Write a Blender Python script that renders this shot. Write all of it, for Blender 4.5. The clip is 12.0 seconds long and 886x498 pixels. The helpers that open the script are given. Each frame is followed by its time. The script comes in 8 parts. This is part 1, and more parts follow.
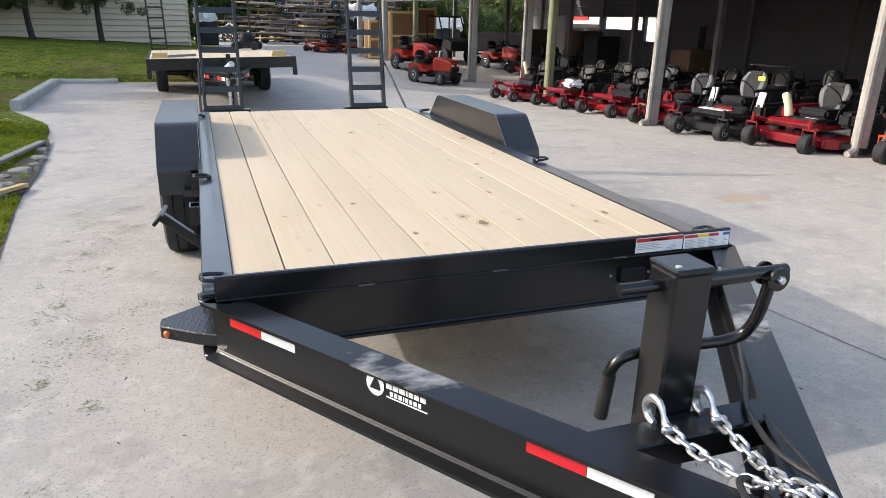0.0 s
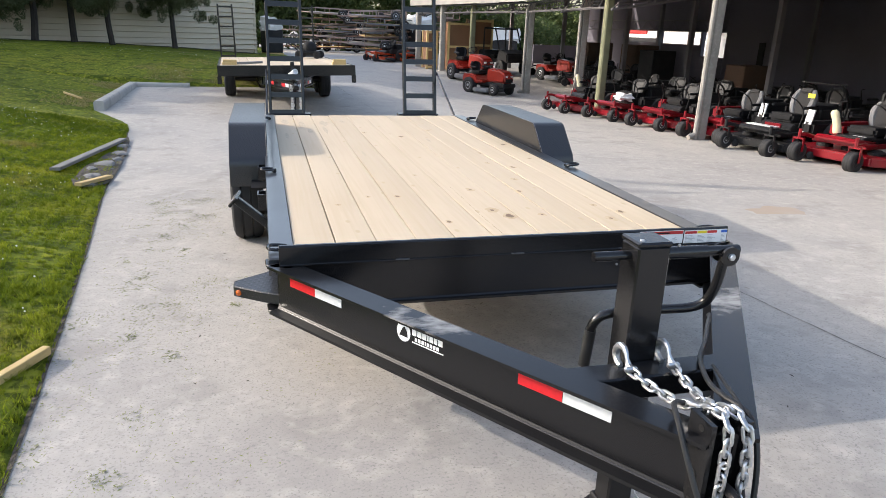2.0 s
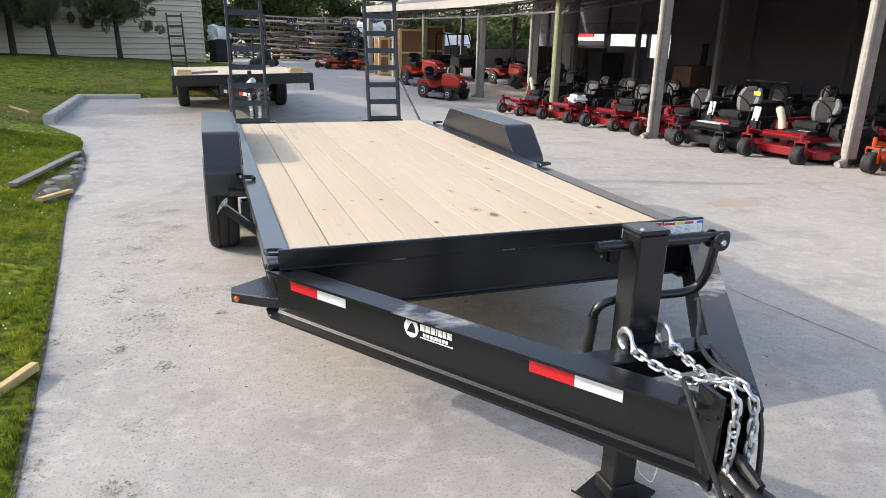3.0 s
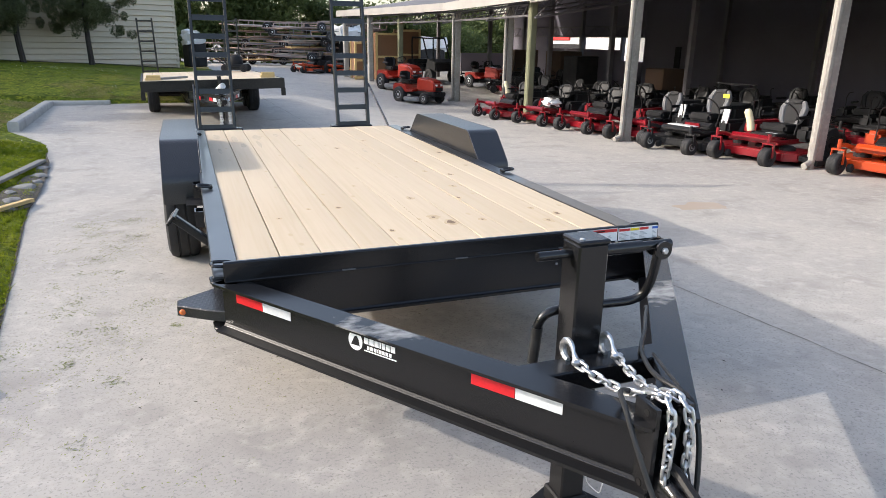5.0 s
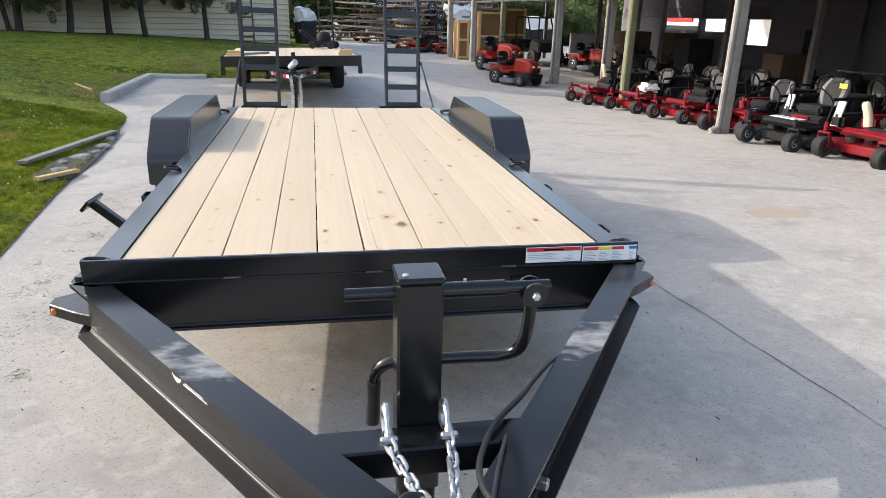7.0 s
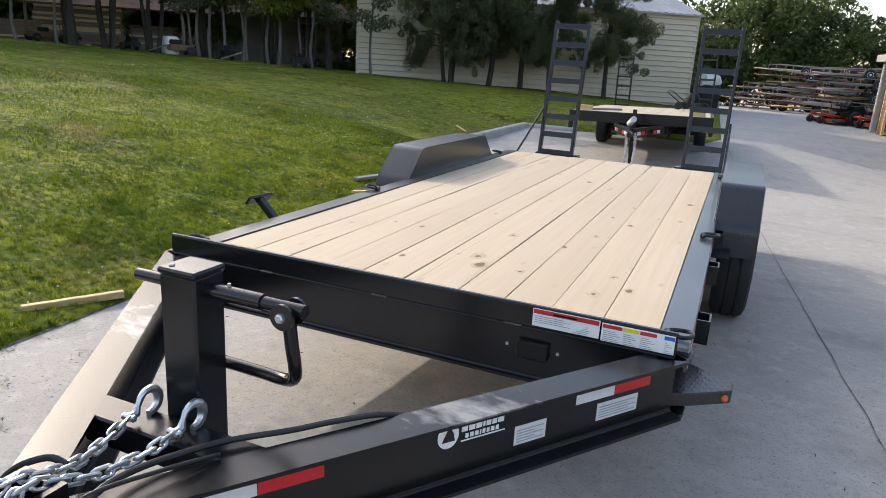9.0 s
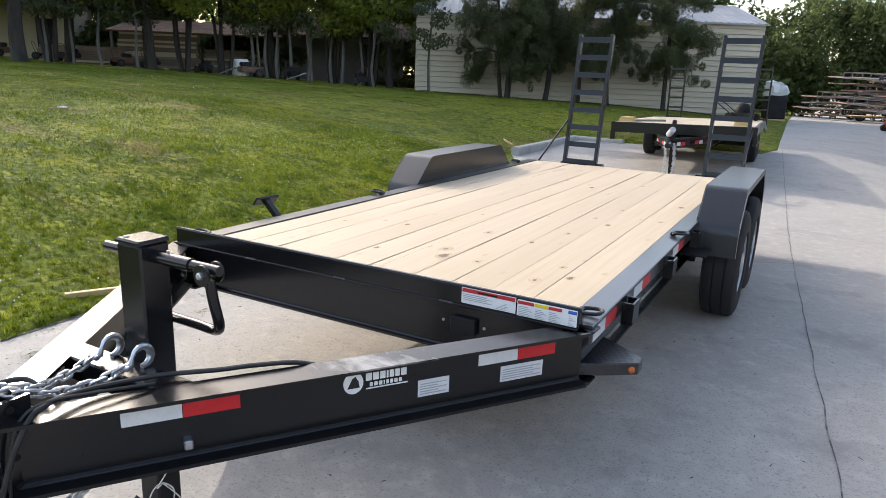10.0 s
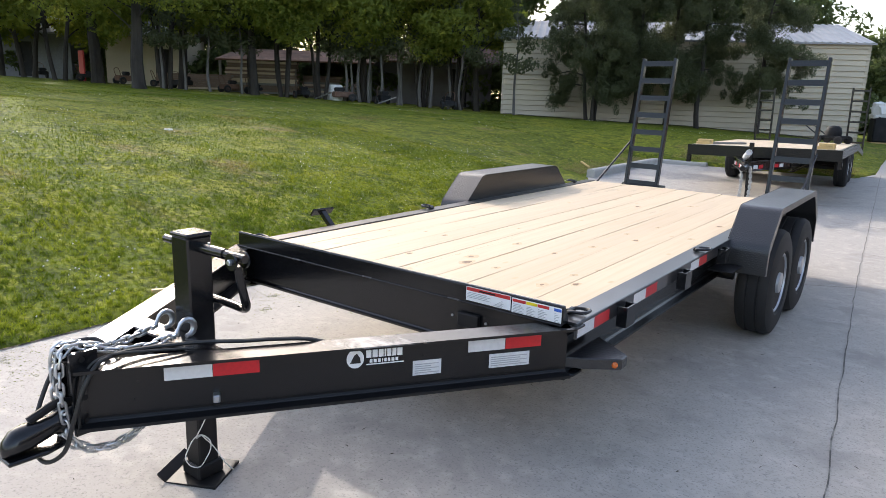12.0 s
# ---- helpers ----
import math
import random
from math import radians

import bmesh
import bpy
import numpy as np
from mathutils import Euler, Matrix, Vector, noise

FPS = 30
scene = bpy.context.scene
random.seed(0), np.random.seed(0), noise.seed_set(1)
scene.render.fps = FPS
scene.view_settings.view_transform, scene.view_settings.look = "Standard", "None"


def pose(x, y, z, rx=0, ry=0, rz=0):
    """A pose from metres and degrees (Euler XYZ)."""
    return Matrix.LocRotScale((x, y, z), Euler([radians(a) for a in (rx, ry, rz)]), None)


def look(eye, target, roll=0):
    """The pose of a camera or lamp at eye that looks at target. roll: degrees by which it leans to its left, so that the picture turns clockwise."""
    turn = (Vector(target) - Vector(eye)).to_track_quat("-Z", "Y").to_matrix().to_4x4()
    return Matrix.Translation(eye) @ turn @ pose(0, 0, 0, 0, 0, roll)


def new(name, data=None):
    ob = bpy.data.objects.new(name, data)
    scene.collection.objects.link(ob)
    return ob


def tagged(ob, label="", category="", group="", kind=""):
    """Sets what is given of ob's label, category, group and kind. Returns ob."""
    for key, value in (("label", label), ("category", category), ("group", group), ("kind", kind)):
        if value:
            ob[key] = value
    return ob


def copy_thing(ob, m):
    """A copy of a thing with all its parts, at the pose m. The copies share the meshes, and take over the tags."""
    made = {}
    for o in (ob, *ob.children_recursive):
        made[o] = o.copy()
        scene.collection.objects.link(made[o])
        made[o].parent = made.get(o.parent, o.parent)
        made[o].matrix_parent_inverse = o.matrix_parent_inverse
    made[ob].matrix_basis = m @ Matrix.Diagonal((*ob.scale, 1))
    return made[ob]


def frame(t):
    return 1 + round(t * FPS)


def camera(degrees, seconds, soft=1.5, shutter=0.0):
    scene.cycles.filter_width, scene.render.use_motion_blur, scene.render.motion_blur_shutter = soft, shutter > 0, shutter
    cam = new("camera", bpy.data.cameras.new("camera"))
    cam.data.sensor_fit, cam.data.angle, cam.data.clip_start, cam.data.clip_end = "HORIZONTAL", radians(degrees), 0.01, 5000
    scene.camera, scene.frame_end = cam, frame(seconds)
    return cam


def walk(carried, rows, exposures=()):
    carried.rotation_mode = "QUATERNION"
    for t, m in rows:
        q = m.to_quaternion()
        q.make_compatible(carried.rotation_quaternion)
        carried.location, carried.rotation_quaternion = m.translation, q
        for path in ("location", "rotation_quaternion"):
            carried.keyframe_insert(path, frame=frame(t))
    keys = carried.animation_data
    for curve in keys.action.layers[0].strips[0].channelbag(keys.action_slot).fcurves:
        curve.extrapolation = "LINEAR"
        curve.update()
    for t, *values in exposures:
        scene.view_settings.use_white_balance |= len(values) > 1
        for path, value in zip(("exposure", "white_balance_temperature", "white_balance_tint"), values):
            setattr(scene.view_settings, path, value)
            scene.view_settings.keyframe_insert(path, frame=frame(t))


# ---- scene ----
cam = camera(66.9, 12.0, 0.8)
PATH = [
    (0, (0.018, -2.131, 1.518), (0.656, -0.351, 0.868), 1.3),
    (0.5, (0.045, -2.281, 1.548), (0.67, -0.493, 0.906), 1.6),
    (1, (0.088, -2.477, 1.549), (0.665, -0.667, 0.925), 2.2),
    (1.5, (0.089, -2.586, 1.56), (0.603, -0.756, 0.938), 2.0),
    (2, (-0.028, -2.592, 1.557), (0.468, -0.759, 0.93), 2.1),
    (2.5, (-0.152, -2.59, 1.539), (0.368, -0.766, 0.906), 1.9),
    (3, (-0.21, -2.623, 1.549), (0.413, -0.823, 0.941), 1.2),
    (5, (-0.074, -2.628, 1.565), (0.602, -0.843, 0.967), 1.0),
    (5.5, (0.155, -2.628, 1.586), (0.773, -0.826, 0.978), 0.8),
    (6, (0.331, -2.588, 1.561), (0.889, -0.773, 0.933), 1.1),
    (6.5, (0.557, -2.459, 1.571), (1.071, -0.633, 0.938), 1.8),
    (7, (0.813, -2.344, 1.543), (1.174, -0.489, 0.887), 1.6),
    (7.2, (0.931, -2.32, 1.537), (1.087, -0.44, 0.872), 1.5),
    (7.5, (1.137, -2.286, 1.538), (0.836, -0.427, 0.863), 2.9),
    (7.7, (1.27, -2.25, 1.524), (0.857, -0.415, 0.843), 2.7),
    (9.3, (2.318, -2.069, 1.483), (1.506, -0.311, 0.984), 3.2),
    (9.5, (2.438, -2.111, 1.484), (1.587, -0.366, 1.002), 2.7),
    (10, (2.708, -2.18, 1.487), (1.774, -0.485, 0.985), 2.2),
    (10.5, (2.951, -2.21, 1.495), (1.861, -0.612, 0.988), 2.0),
    (11, (3.048, -2.231, 1.512), (1.902, -0.66, 1.045), 2.0),
    (11.5, (3.115, -2.269, 1.504), (1.962, -0.699, 1.05), 2.0),
    (12, (3.182, -2.302, 1.507), (2.015, -0.74, 1.06), 1.8),
]
walk(cam, [(t, look(eye, target, roll)) for t, eye, target, roll in PATH],
     [(0, 1.42, 6550, 11.5), (1.5, 1.45, 6550, 11.5), (6.4, 1.46, 6500, 11.5), (7.5, 1.50, 6550, 10.5), (9.3, 1.29, 6550, 12), (9.6, 1.32, 6550, 12), (10.4, 1.56, 6600, 12.5), (12, 1.59, 6600, 13)])


# ---- world, sun ----
SUN_WAY = Vector((-2.0, 0.9, 1.0)).normalized()
SUN_EL = math.asin(SUN_WAY.z)
SUN_AZ = math.atan2(SUN_WAY.x, SUN_WAY.y)
world = bpy.data.worlds.new("sky")
scene.world = world
world.use_nodes = True
wt = world.node_tree
sky = wt.nodes.new("ShaderNodeTexSky")
sky.sky_type = "NISHITA"
sky.sun_disc = False
sky.sun_elevation = SUN_EL
sky.sun_rotation = SUN_AZ
sky.air_density, sky.dust_density, sky.ozone_density = 1.0, 2.5, 1.0
pale = wt.nodes.new("ShaderNodeHueSaturation")
pale.inputs["Saturation"].default_value = 0.85
wt.links.new(sky.outputs[0], pale.inputs["Color"])
wt.links.new(pale.outputs[0], wt.nodes["Background"].inputs[0])
wt.nodes["Background"].inputs[1].default_value = 0.15
sun_data = bpy.data.lights.new("sun", "SUN")
sun_data.energy, sun_data.angle, sun_data.color = 1.33, radians(0.6), (1.0, 0.94, 0.85)
sun = new("sun", sun_data)
sun.matrix_basis = look((0, 0, 0), -SUN_WAY)

# ---- materials ----
def mat(name, base, rough=0.6, metal=0.0, vary=(), bump=(), spec=0.5, coat=0.0, stretch=(1, 1, 1), rand=0.0, clear=0.0):
    """vary: rows of (scale, colour, amount, low, high): noise patches of a second colour. bump: rows of (scale, strength, distance)."""
    m = bpy.data.materials.new(name)
    m.use_nodes = True
    t = m.node_tree
    p = t.nodes["Principled BSDF"]
    co = t.nodes.new("ShaderNodeTexCoord")
    mp = t.nodes.new("ShaderNodeMapping")
    mp.inputs["Scale"].default_value = stretch
    t.links.new(co.outputs["Object"], mp.inputs[0])
    p.inputs["Roughness"].default_value = rough
    p.inputs["Metallic"].default_value = metal
    p.inputs["Specular IOR Level"].default_value = spec
    p.inputs["Coat Weight"].default_value = coat
    p.inputs["Coat Roughness"].default_value = 0.12
    rgb = t.nodes.new("ShaderNodeRGB")
    rgb.outputs[0].default_value = (*base, 1)
    last = rgb.outputs[0]
    if rand:
        info = t.nodes.new("ShaderNodeObjectInfo")
        hsv = t.nodes.new("ShaderNodeHueSaturation")
        mr = t.nodes.new("ShaderNodeMapRange")
        mr.inputs["To Min"].default_value, mr.inputs["To Max"].default_value = 1 - rand, 1 + rand
        t.links.new(info.outputs["Random"], mr.inputs["Value"])
        t.links.new(mr.outputs[0], hsv.inputs["Value"])
        t.links.new(last, hsv.inputs["Color"])
        last = hsv.outputs[0]
    for scale, colour, amount, low, high in vary:
        n = t.nodes.new("ShaderNodeTexNoise")
        n.inputs["Scale"].default_value, n.inputs["Detail"].default_value = scale, 6
        t.links.new(mp.outputs[0], n.inputs["Vector"])
        r = t.nodes.new("ShaderNodeMapRange")
        r.inputs["From Min"].default_value, r.inputs["From Max"].default_value = low, high
        r.inputs["To Max"].default_value = amount
        t.links.new(n.outputs[0], r.inputs["Value"])
        x = t.nodes.new("ShaderNodeMix")
        x.data_type = "RGBA"
        x.inputs[7].default_value = (*colour, 1)
        t.links.new(r.outputs[0], x.inputs[0])
        t.links.new(last, x.inputs[6])
        last = x.outputs[2]
    t.links.new(last, p.inputs["Base Color"])
    normal = None
    for scale, strength, distance in bump:
        n = t.nodes.new("ShaderNodeTexNoise")
        n.inputs["Scale"].default_value, n.inputs["Detail"].default_value = scale, 5
        t.links.new(mp.outputs[0], n.inputs["Vector"])
        b = t.nodes.new("ShaderNodeBump")
        b.inputs["Strength"].default_value, b.inputs["Distance"].default_value = strength, distance
        t.links.new(n.outputs[0], b.inputs["Height"])
        if normal:
            t.links.new(normal, b.inputs["Normal"])
        normal = b.outputs[0]
    if normal:
        t.links.new(normal, p.inputs["Normal"])
    return m


def nodes_of(m):
    t = m.node_tree
    return t, t.nodes["Principled BSDF"]


BLACK = mat("black_paint", (0.008, 0.008, 0.009), 0.22, vary=[(2.5, (0.011, 0.011, 0.012), 0.8, 0.45, 0.75), (30, (0.022, 0.021, 0.02), 0.3, 0.6, 0.8)], bump=[(120, 0.05, 0.002)], spec=0.5)
BLACK_FLAT = mat("black_paint_dull", (0.012, 0.0115, 0.012), 0.5, vary=[(6, (0.022, 0.017, 0.016), 0.7, 0.5, 0.75)], bump=[(120, 0.08, 0.002)], spec=0.3)
# trailer's black paint, lightened and glossed to carry sky sheen on the side rails
RAIL_SHEEN = mat("black_paint_rail_sheen", (0.016, 0.017, 0.020), 0.33, vary=[(3, (0.03, 0.031, 0.034), 0.7, 0.45, 0.75), (35, (0.05, 0.05, 0.05), 0.3, 0.6, 0.8)], bump=[(120, 0.05, 0.002)], spec=0.9, coat=0.4)
RUBBER = mat("tyre_rubber", (0.017, 0.0165, 0.017), 0.75, vary=[(8, (0.03, 0.028, 0.026), 0.6, 0.5, 0.8)], bump=[(90, 0.15, 0.002)])
ZINC = mat("zinc_plated_steel", (0.62, 0.63, 0.64), 0.33, 0.9, vary=[(25, (0.42, 0.42, 0.43), 0.8, 0.4, 0.7)], bump=[(70, 0.1, 0.001)])
RIM = mat("silver_rim", (0.55, 0.56, 0.58), 0.4, 0.7, vary=[(12, (0.3, 0.3, 0.3), 0.5, 0.5, 0.8)])
CABLE = mat("black_cable", (0.015, 0.015, 0.015), 0.45, vary=[(14, (0.04, 0.04, 0.04), 0.6, 0.5, 0.8)])
WHITE_WIRE = mat("white_wire", (0.75, 0.73, 0.68), 0.5, vary=[(40, (0.5, 0.48, 0.44), 0.5, 0.5, 0.8)])
TAPE_RED = mat("red_reflective_tape", (0.62, 0.012, 0.02), 0.35, vary=[(60, (0.45, 0.01, 0.015), 0.5, 0.4, 0.7)])
TAPE_WHITE = mat("white_reflective_tape", (0.72, 0.73, 0.74), 0.35, vary=[(50, (0.6, 0.61, 0.63), 0.6, 0.4, 0.7)])
DECAL_WHITE = mat("white_vinyl", (0.85, 0.85, 0.85), 0.4, vary=[(30, (0.78, 0.78, 0.78), 0.5, 0.4, 0.7)])
DECAL_RED = mat("red_print", (0.55, 0.03, 0.03), 0.45, vary=[(30, (0.48, 0.03, 0.03), 0.5, 0.4, 0.7)])
DECAL_YELLOW = mat("yellow_print", (0.85, 0.65, 0.02), 0.45, vary=[(30, (0.78, 0.6, 0.02), 0.5, 0.4, 0.7)])
DECAL_BLUE = mat("blue_print", (0.03, 0.12, 0.5), 0.45, vary=[(30, (0.03, 0.1, 0.42), 0.5, 0.4, 0.7)])
DECAL_GREY = mat("grey_print", (0.4, 0.41, 0.43), 0.5, vary=[(30, (0.33, 0.34, 0.35), 0.5, 0.4, 0.7)])
WORN = mat("worn_paint_edge", (0.10, 0.10, 0.105), 0.5, vary=[(30, (0.05, 0.05, 0.052), 0.9, 0.4, 0.65)])
AMBER = mat("amber_lens", (0.6, 0.13, 0.02), 0.15, coat=0.6)
CONCRETE = mat("concrete", (0.437, 0.408, 0.362), 0.82,
               vary=[(0.16, (0.365, 0.345, 0.322), 1.0, 0.40, 0.68), (0.9, (0.33, 0.31, 0.288), 0.7, 0.47, 0.70), (2.4, (0.265, 0.245, 0.222), 0.55, 0.54, 0.70), (5.5, (0.50, 0.47, 0.43), 0.5, 0.55, 0.70),
                     (11, (0.53, 0.50, 0.44), 0.55, 0.50, 0.78), (28, (0.30, 0.285, 0.255), 0.5, 0.54, 0.72), (90, (0.24, 0.23, 0.215), 0.7, 0.54, 0.68), (45, (0.20, 0.19, 0.175), 0.75, 0.66, 0.74)],
               bump=[(140, 0.22, 0.004), (14, 0.14, 0.01)], spec=0.3)
KERB = mat("kerb_concrete", (0.42, 0.40, 0.36), 0.85, vary=[(3, (0.28, 0.265, 0.235), 0.8, 0.45, 0.75), (20, (0.52, 0.5, 0.45), 0.6, 0.5, 0.8)], bump=[(60, 0.3, 0.01)])
JOINT = mat("joint_filler", (0.10, 0.095, 0.085), 0.9, vary=[(9, (0.26, 0.25, 0.22), 0.95, 0.46, 0.60)], bump=[(60, 0.4, 0.01)])
LAWN = mat("lawn_soil_and_grass", (0.155, 0.185, 0.018), 0.9,
           vary=[(0.25, (0.107, 0.14, 0.014), 1.0, 0.42, 0.60), (0.7, (0.251, 0.245, 0.028), 0.75, 0.51, 0.66), (0.55, (0.225, 0.16, 0.075), 0.7, 0.60, 0.70),
                 (2.6, (0.051, 0.078, 0.009), 0.8, 0.50, 0.62), (8, (0.268, 0.28, 0.026), 0.8, 0.53, 0.63), (18, (0.037, 0.052, 0.007), 0.75, 0.47, 0.60)],
           bump=[(45, 0.4, 0.03), (8, 0.25, 0.06)], spec=0.1)


def let_light_through(m, share):
    """Thin leaves pass part of the light that falls on them."""
    t, p = nodes_of(m)
    tr = t.nodes.new("ShaderNodeBsdfTranslucent")
    mx = t.nodes.new("ShaderNodeMixShader")
    mx.inputs[0].default_value = share
    t.links.new(p.inputs["Base Color"].links[0].from_socket, tr.inputs[0])
    t.links.new(p.outputs[0], mx.inputs[1])
    t.links.new(tr.outputs[0], mx.inputs[2])
    t.links.new(mx.outputs[0], t.nodes["Material Output"].inputs[0])
    return m


GRASS = let_light_through(mat("grass_blades", (0.230, 0.275, 0.022), 0.75, vary=[(0.7, (0.332, 0.335, 0.034), 0.85, 0.51, 0.66), (0.3, (0.123, 0.18, 0.016), 0.85, 0.45, 0.60),
                                                                                   (0.55, (0.353, 0.25, 0.10), 0.7, 0.60, 0.70), (2.6, (0.091, 0.14, 0.012), 0.8, 0.49, 0.62), (7, (0.332, 0.37, 0.028), 0.8, 0.53, 0.65), (18, (0.080, 0.115, 0.010), 0.65, 0.48, 0.62)], spec=0.06), 0.42)
# same grass, colour darkened to stand for tree shade across the bank
GRASS_FAR = let_light_through(mat("tree_shade_grass_blades", (0.161, 0.19, 0.017), 0.75, vary=[(0.7, (0.268, 0.26, 0.03), 0.9, 0.51, 0.66), (0.3, (0.091, 0.13, 0.012), 0.85, 0.45, 0.60),
                                                                                       (0.55, (0.268, 0.19, 0.08), 0.7, 0.60, 0.70), (2.6, (0.064, 0.10, 0.009), 0.8, 0.49, 0.62)], spec=0.05), 0.38)
SPLIT = mat("dark_split", (0.10, 0.06, 0.03), 0.9, vary=[(30, (0.2, 0.13, 0.07), 0.8, 0.4, 0.6)])
STRAW = let_light_through(mat("dry_grass_blades", (0.36, 0.30, 0.14), 0.85, vary=[(2.0, (0.24, 0.22, 0.07), 0.8, 0.45, 0.65)], spec=0.05), 0.3)
CLOVER = mat("white_clover_heads", (0.75, 0.73, 0.66), 0.8, vary=[(20, (0.6, 0.58, 0.48), 0.6, 0.4, 0.7)])
CLIPPINGS = mat("dry_grass_clippings", (0.245, 0.265, 0.10), 0.9, vary=[(3, (0.36, 0.34, 0.18), 0.7, 0.48, 0.7), (40, (0.13, 0.15, 0.055), 0.6, 0.5, 0.7)])


def wood_material(name, base, dark, knot):
    m = mat(name, base, 0.62, vary=[(1.2, dark, 0.35, 0.45, 0.8)], rand=0.06, spec=0.3)
    t, p = nodes_of(m)
    co = t.nodes.new("ShaderNodeTexCoord")
    info = t.nodes.new("ShaderNodeObjectInfo")
    sh = t.nodes.new("ShaderNodeVectorMath")
    sh.operation = "MULTIPLY_ADD"
    sh.inputs[1].default_value = (1, 1, 1)
    comb = t.nodes.new("ShaderNodeCombineXYZ")
    mul = t.nodes.new("ShaderNodeMath")
    mul.operation, mul.inputs[1].default_value = "MULTIPLY", 37.0
    t.links.new(info.outputs["Random"], mul.inputs[0])
    t.links.new(mul.outputs[0], comb.inputs[1])
    t.links.new(co.outputs["Object"], sh.inputs[0])
    t.links.new(comb.outputs[0], sh.inputs[2])
    # long grain
    g = t.nodes.new("ShaderNodeMapping")
    g.inputs["Scale"].default_value = (38, 1.1, 38)
    t.links.new(sh.outputs[0], g.inputs[0])
    n = t.nodes.new("ShaderNodeTexNoise")
    n.inputs["Scale"].default_value, n.inputs["Detail"].default_value, n.inputs["Distortion"].default_value = 1.0, 5, 0.6
    t.links.new(g.outputs[0], n.inputs["Vector"])
    r = t.nodes.new("ShaderNodeMapRange")
    r.inputs["From Min"].default_value, r.inputs["From Max"].default_value, r.inputs["To Max"].default_value = 0.42, 0.75, 0.55
    t.links.new(n.outputs[0], r.inputs["Value"])
    # knots: cells with a small dark heart
    k = t.nodes.new("ShaderNodeMapping")
    k.inputs["Scale"].default_value = (4.4, 1.9, 4.4)
    t.links.new(sh.outputs[0], k.inputs[0])
    v = t.nodes.new("ShaderNodeTexVoronoi")
    v.inputs["Scale"].default_value = 1.0
    v.voronoi_dimensions = "2D"
    t.links.new(k.outputs[0], v.inputs["Vector"])
    kr = t.nodes.new("ShaderNodeMapRange")
    kr.inputs["From Min"].default_value, kr.inputs["From Max"].default_value = 0.065, 0.03
    t.links.new(v.outputs["Distance"], kr.inputs["Value"])
    sep = t.nodes.new("ShaderNodeSeparateColor")
    t.links.new(v.outputs["Color"], sep.inputs[0])
    gt = t.nodes.new("ShaderNodeMath")
    gt.operation, gt.inputs[1].default_value = "GREATER_THAN", 0.5
    t.links.new(sep.outputs[0], gt.inputs[0])
    km = t.nodes.new("ShaderNodeMath")
    km.operation = "MULTIPLY"
    t.links.new(kr.outputs[0], km.inputs[0])
    t.links.new(gt.outputs[0], km.inputs[1])
    old = p.inputs["Base Color"].links[0].from_socket
    for fac, colour, k_amount in ((r.outputs[0], dark, 1), (km.outputs[0], knot, 1)):
        x = t.nodes.new("ShaderNodeMix")
        x.data_type = "RGBA"
        x.inputs[7].default_value = (*colour, 1)
        t.links.new(fac, x.inputs[0])
        t.links.new(old, x.inputs[6])
        old = x.outputs[2]
    t.links.new(old, p.inputs["Base Color"])
    b = t.nodes.new("ShaderNodeBump")
    b.inputs["Strength"].default_value, b.inputs["Distance"].default_value = 0.15, 0.003
    t.links.new(n.outputs[0], b.inputs["Height"])
    t.links.new(b.outputs[0], p.inputs["Normal"])
    return m


KNOT = mat("dark_knot", (0.20, 0.12, 0.06), 0.6, vary=[(60, (0.10, 0.06, 0.03), 0.9, 0.4, 0.65), (25, (0.34, 0.24, 0.13), 0.7, 0.5, 0.7)])
KNOT_HALO = mat("knot_grain", (0.46, 0.34, 0.20), 0.62, vary=[(45, (0.54, 0.43, 0.28), 0.9, 0.4, 0.65)])
PINE = wood_material("treated_pine", (0.575, 0.468, 0.332), (0.495, 0.388, 0.25), (0.50, 0.39, 0.25))
DIRTY_PINE = mat("dirty_pine", (0.46, 0.375, 0.265), 0.7, vary=[(22, (0.55, 0.45, 0.32), 0.95, 0.42, 0.62), (70, (0.33, 0.27, 0.20), 0.6, 0.5, 0.7)])
LUMBER = wood_material("yellow_lumber", (0.62, 0.45, 0.20), (0.48, 0.33, 0.14), (0.25, 0.15, 0.06))


def tread_material():
    """Black paint over raised lozenges."""
    m = mat("black_treadplate", (0.014, 0.014, 0.016), 0.36, vary=[(5, (0.024, 0.024, 0.025), 0.6, 0.5, 0.75)], spec=0.7, coat=0.1)
    t, p = nodes_of(m)
    co = t.nodes.new("ShaderNodeTexCoord")
    outs = []
    for turn in (45, -45):
        mp = t.nodes.new("ShaderNodeMapping")
        mp.inputs["Rotation"].default_value = (radians(turn), radians(turn), radians(turn))
        mp.inputs["Scale"].default_value = (70, 26, 70)
        t.links.new(co.outputs["Object"], mp.inputs[0])
        v = t.nodes.new("ShaderNodeTexVoronoi")
        v.inputs["Scale"].default_value, v.inputs["Randomness"].default_value = 1.0, 0.1
        t.links.new(mp.outputs[0], v.inputs["Vector"])
        outs.append(v.outputs["Distance"])
    mi = t.nodes.new("ShaderNodeMath")
    mi.operation = "MINIMUM"
    t.links.new(outs[0], mi.inputs[0])
    t.links.new(outs[1], mi.inputs[1])
    r = t.nodes.new("ShaderNodeMapRange")
    r.inputs["From Min"].default_value, r.inputs["From Max"].default_value = 0.38, 0.2
    t.links.new(mi.outputs[0], r.inputs["Value"])
    b = t.nodes.new("ShaderNodeBump")
    b.inputs["Strength"].default_value, b.inputs["Distance"].default_value = 0.32, 0.0028
    t.links.new(r.outputs[0], b.inputs["Height"])
    t.links.new(b.outputs[0], p.inputs["Normal"])
    return m


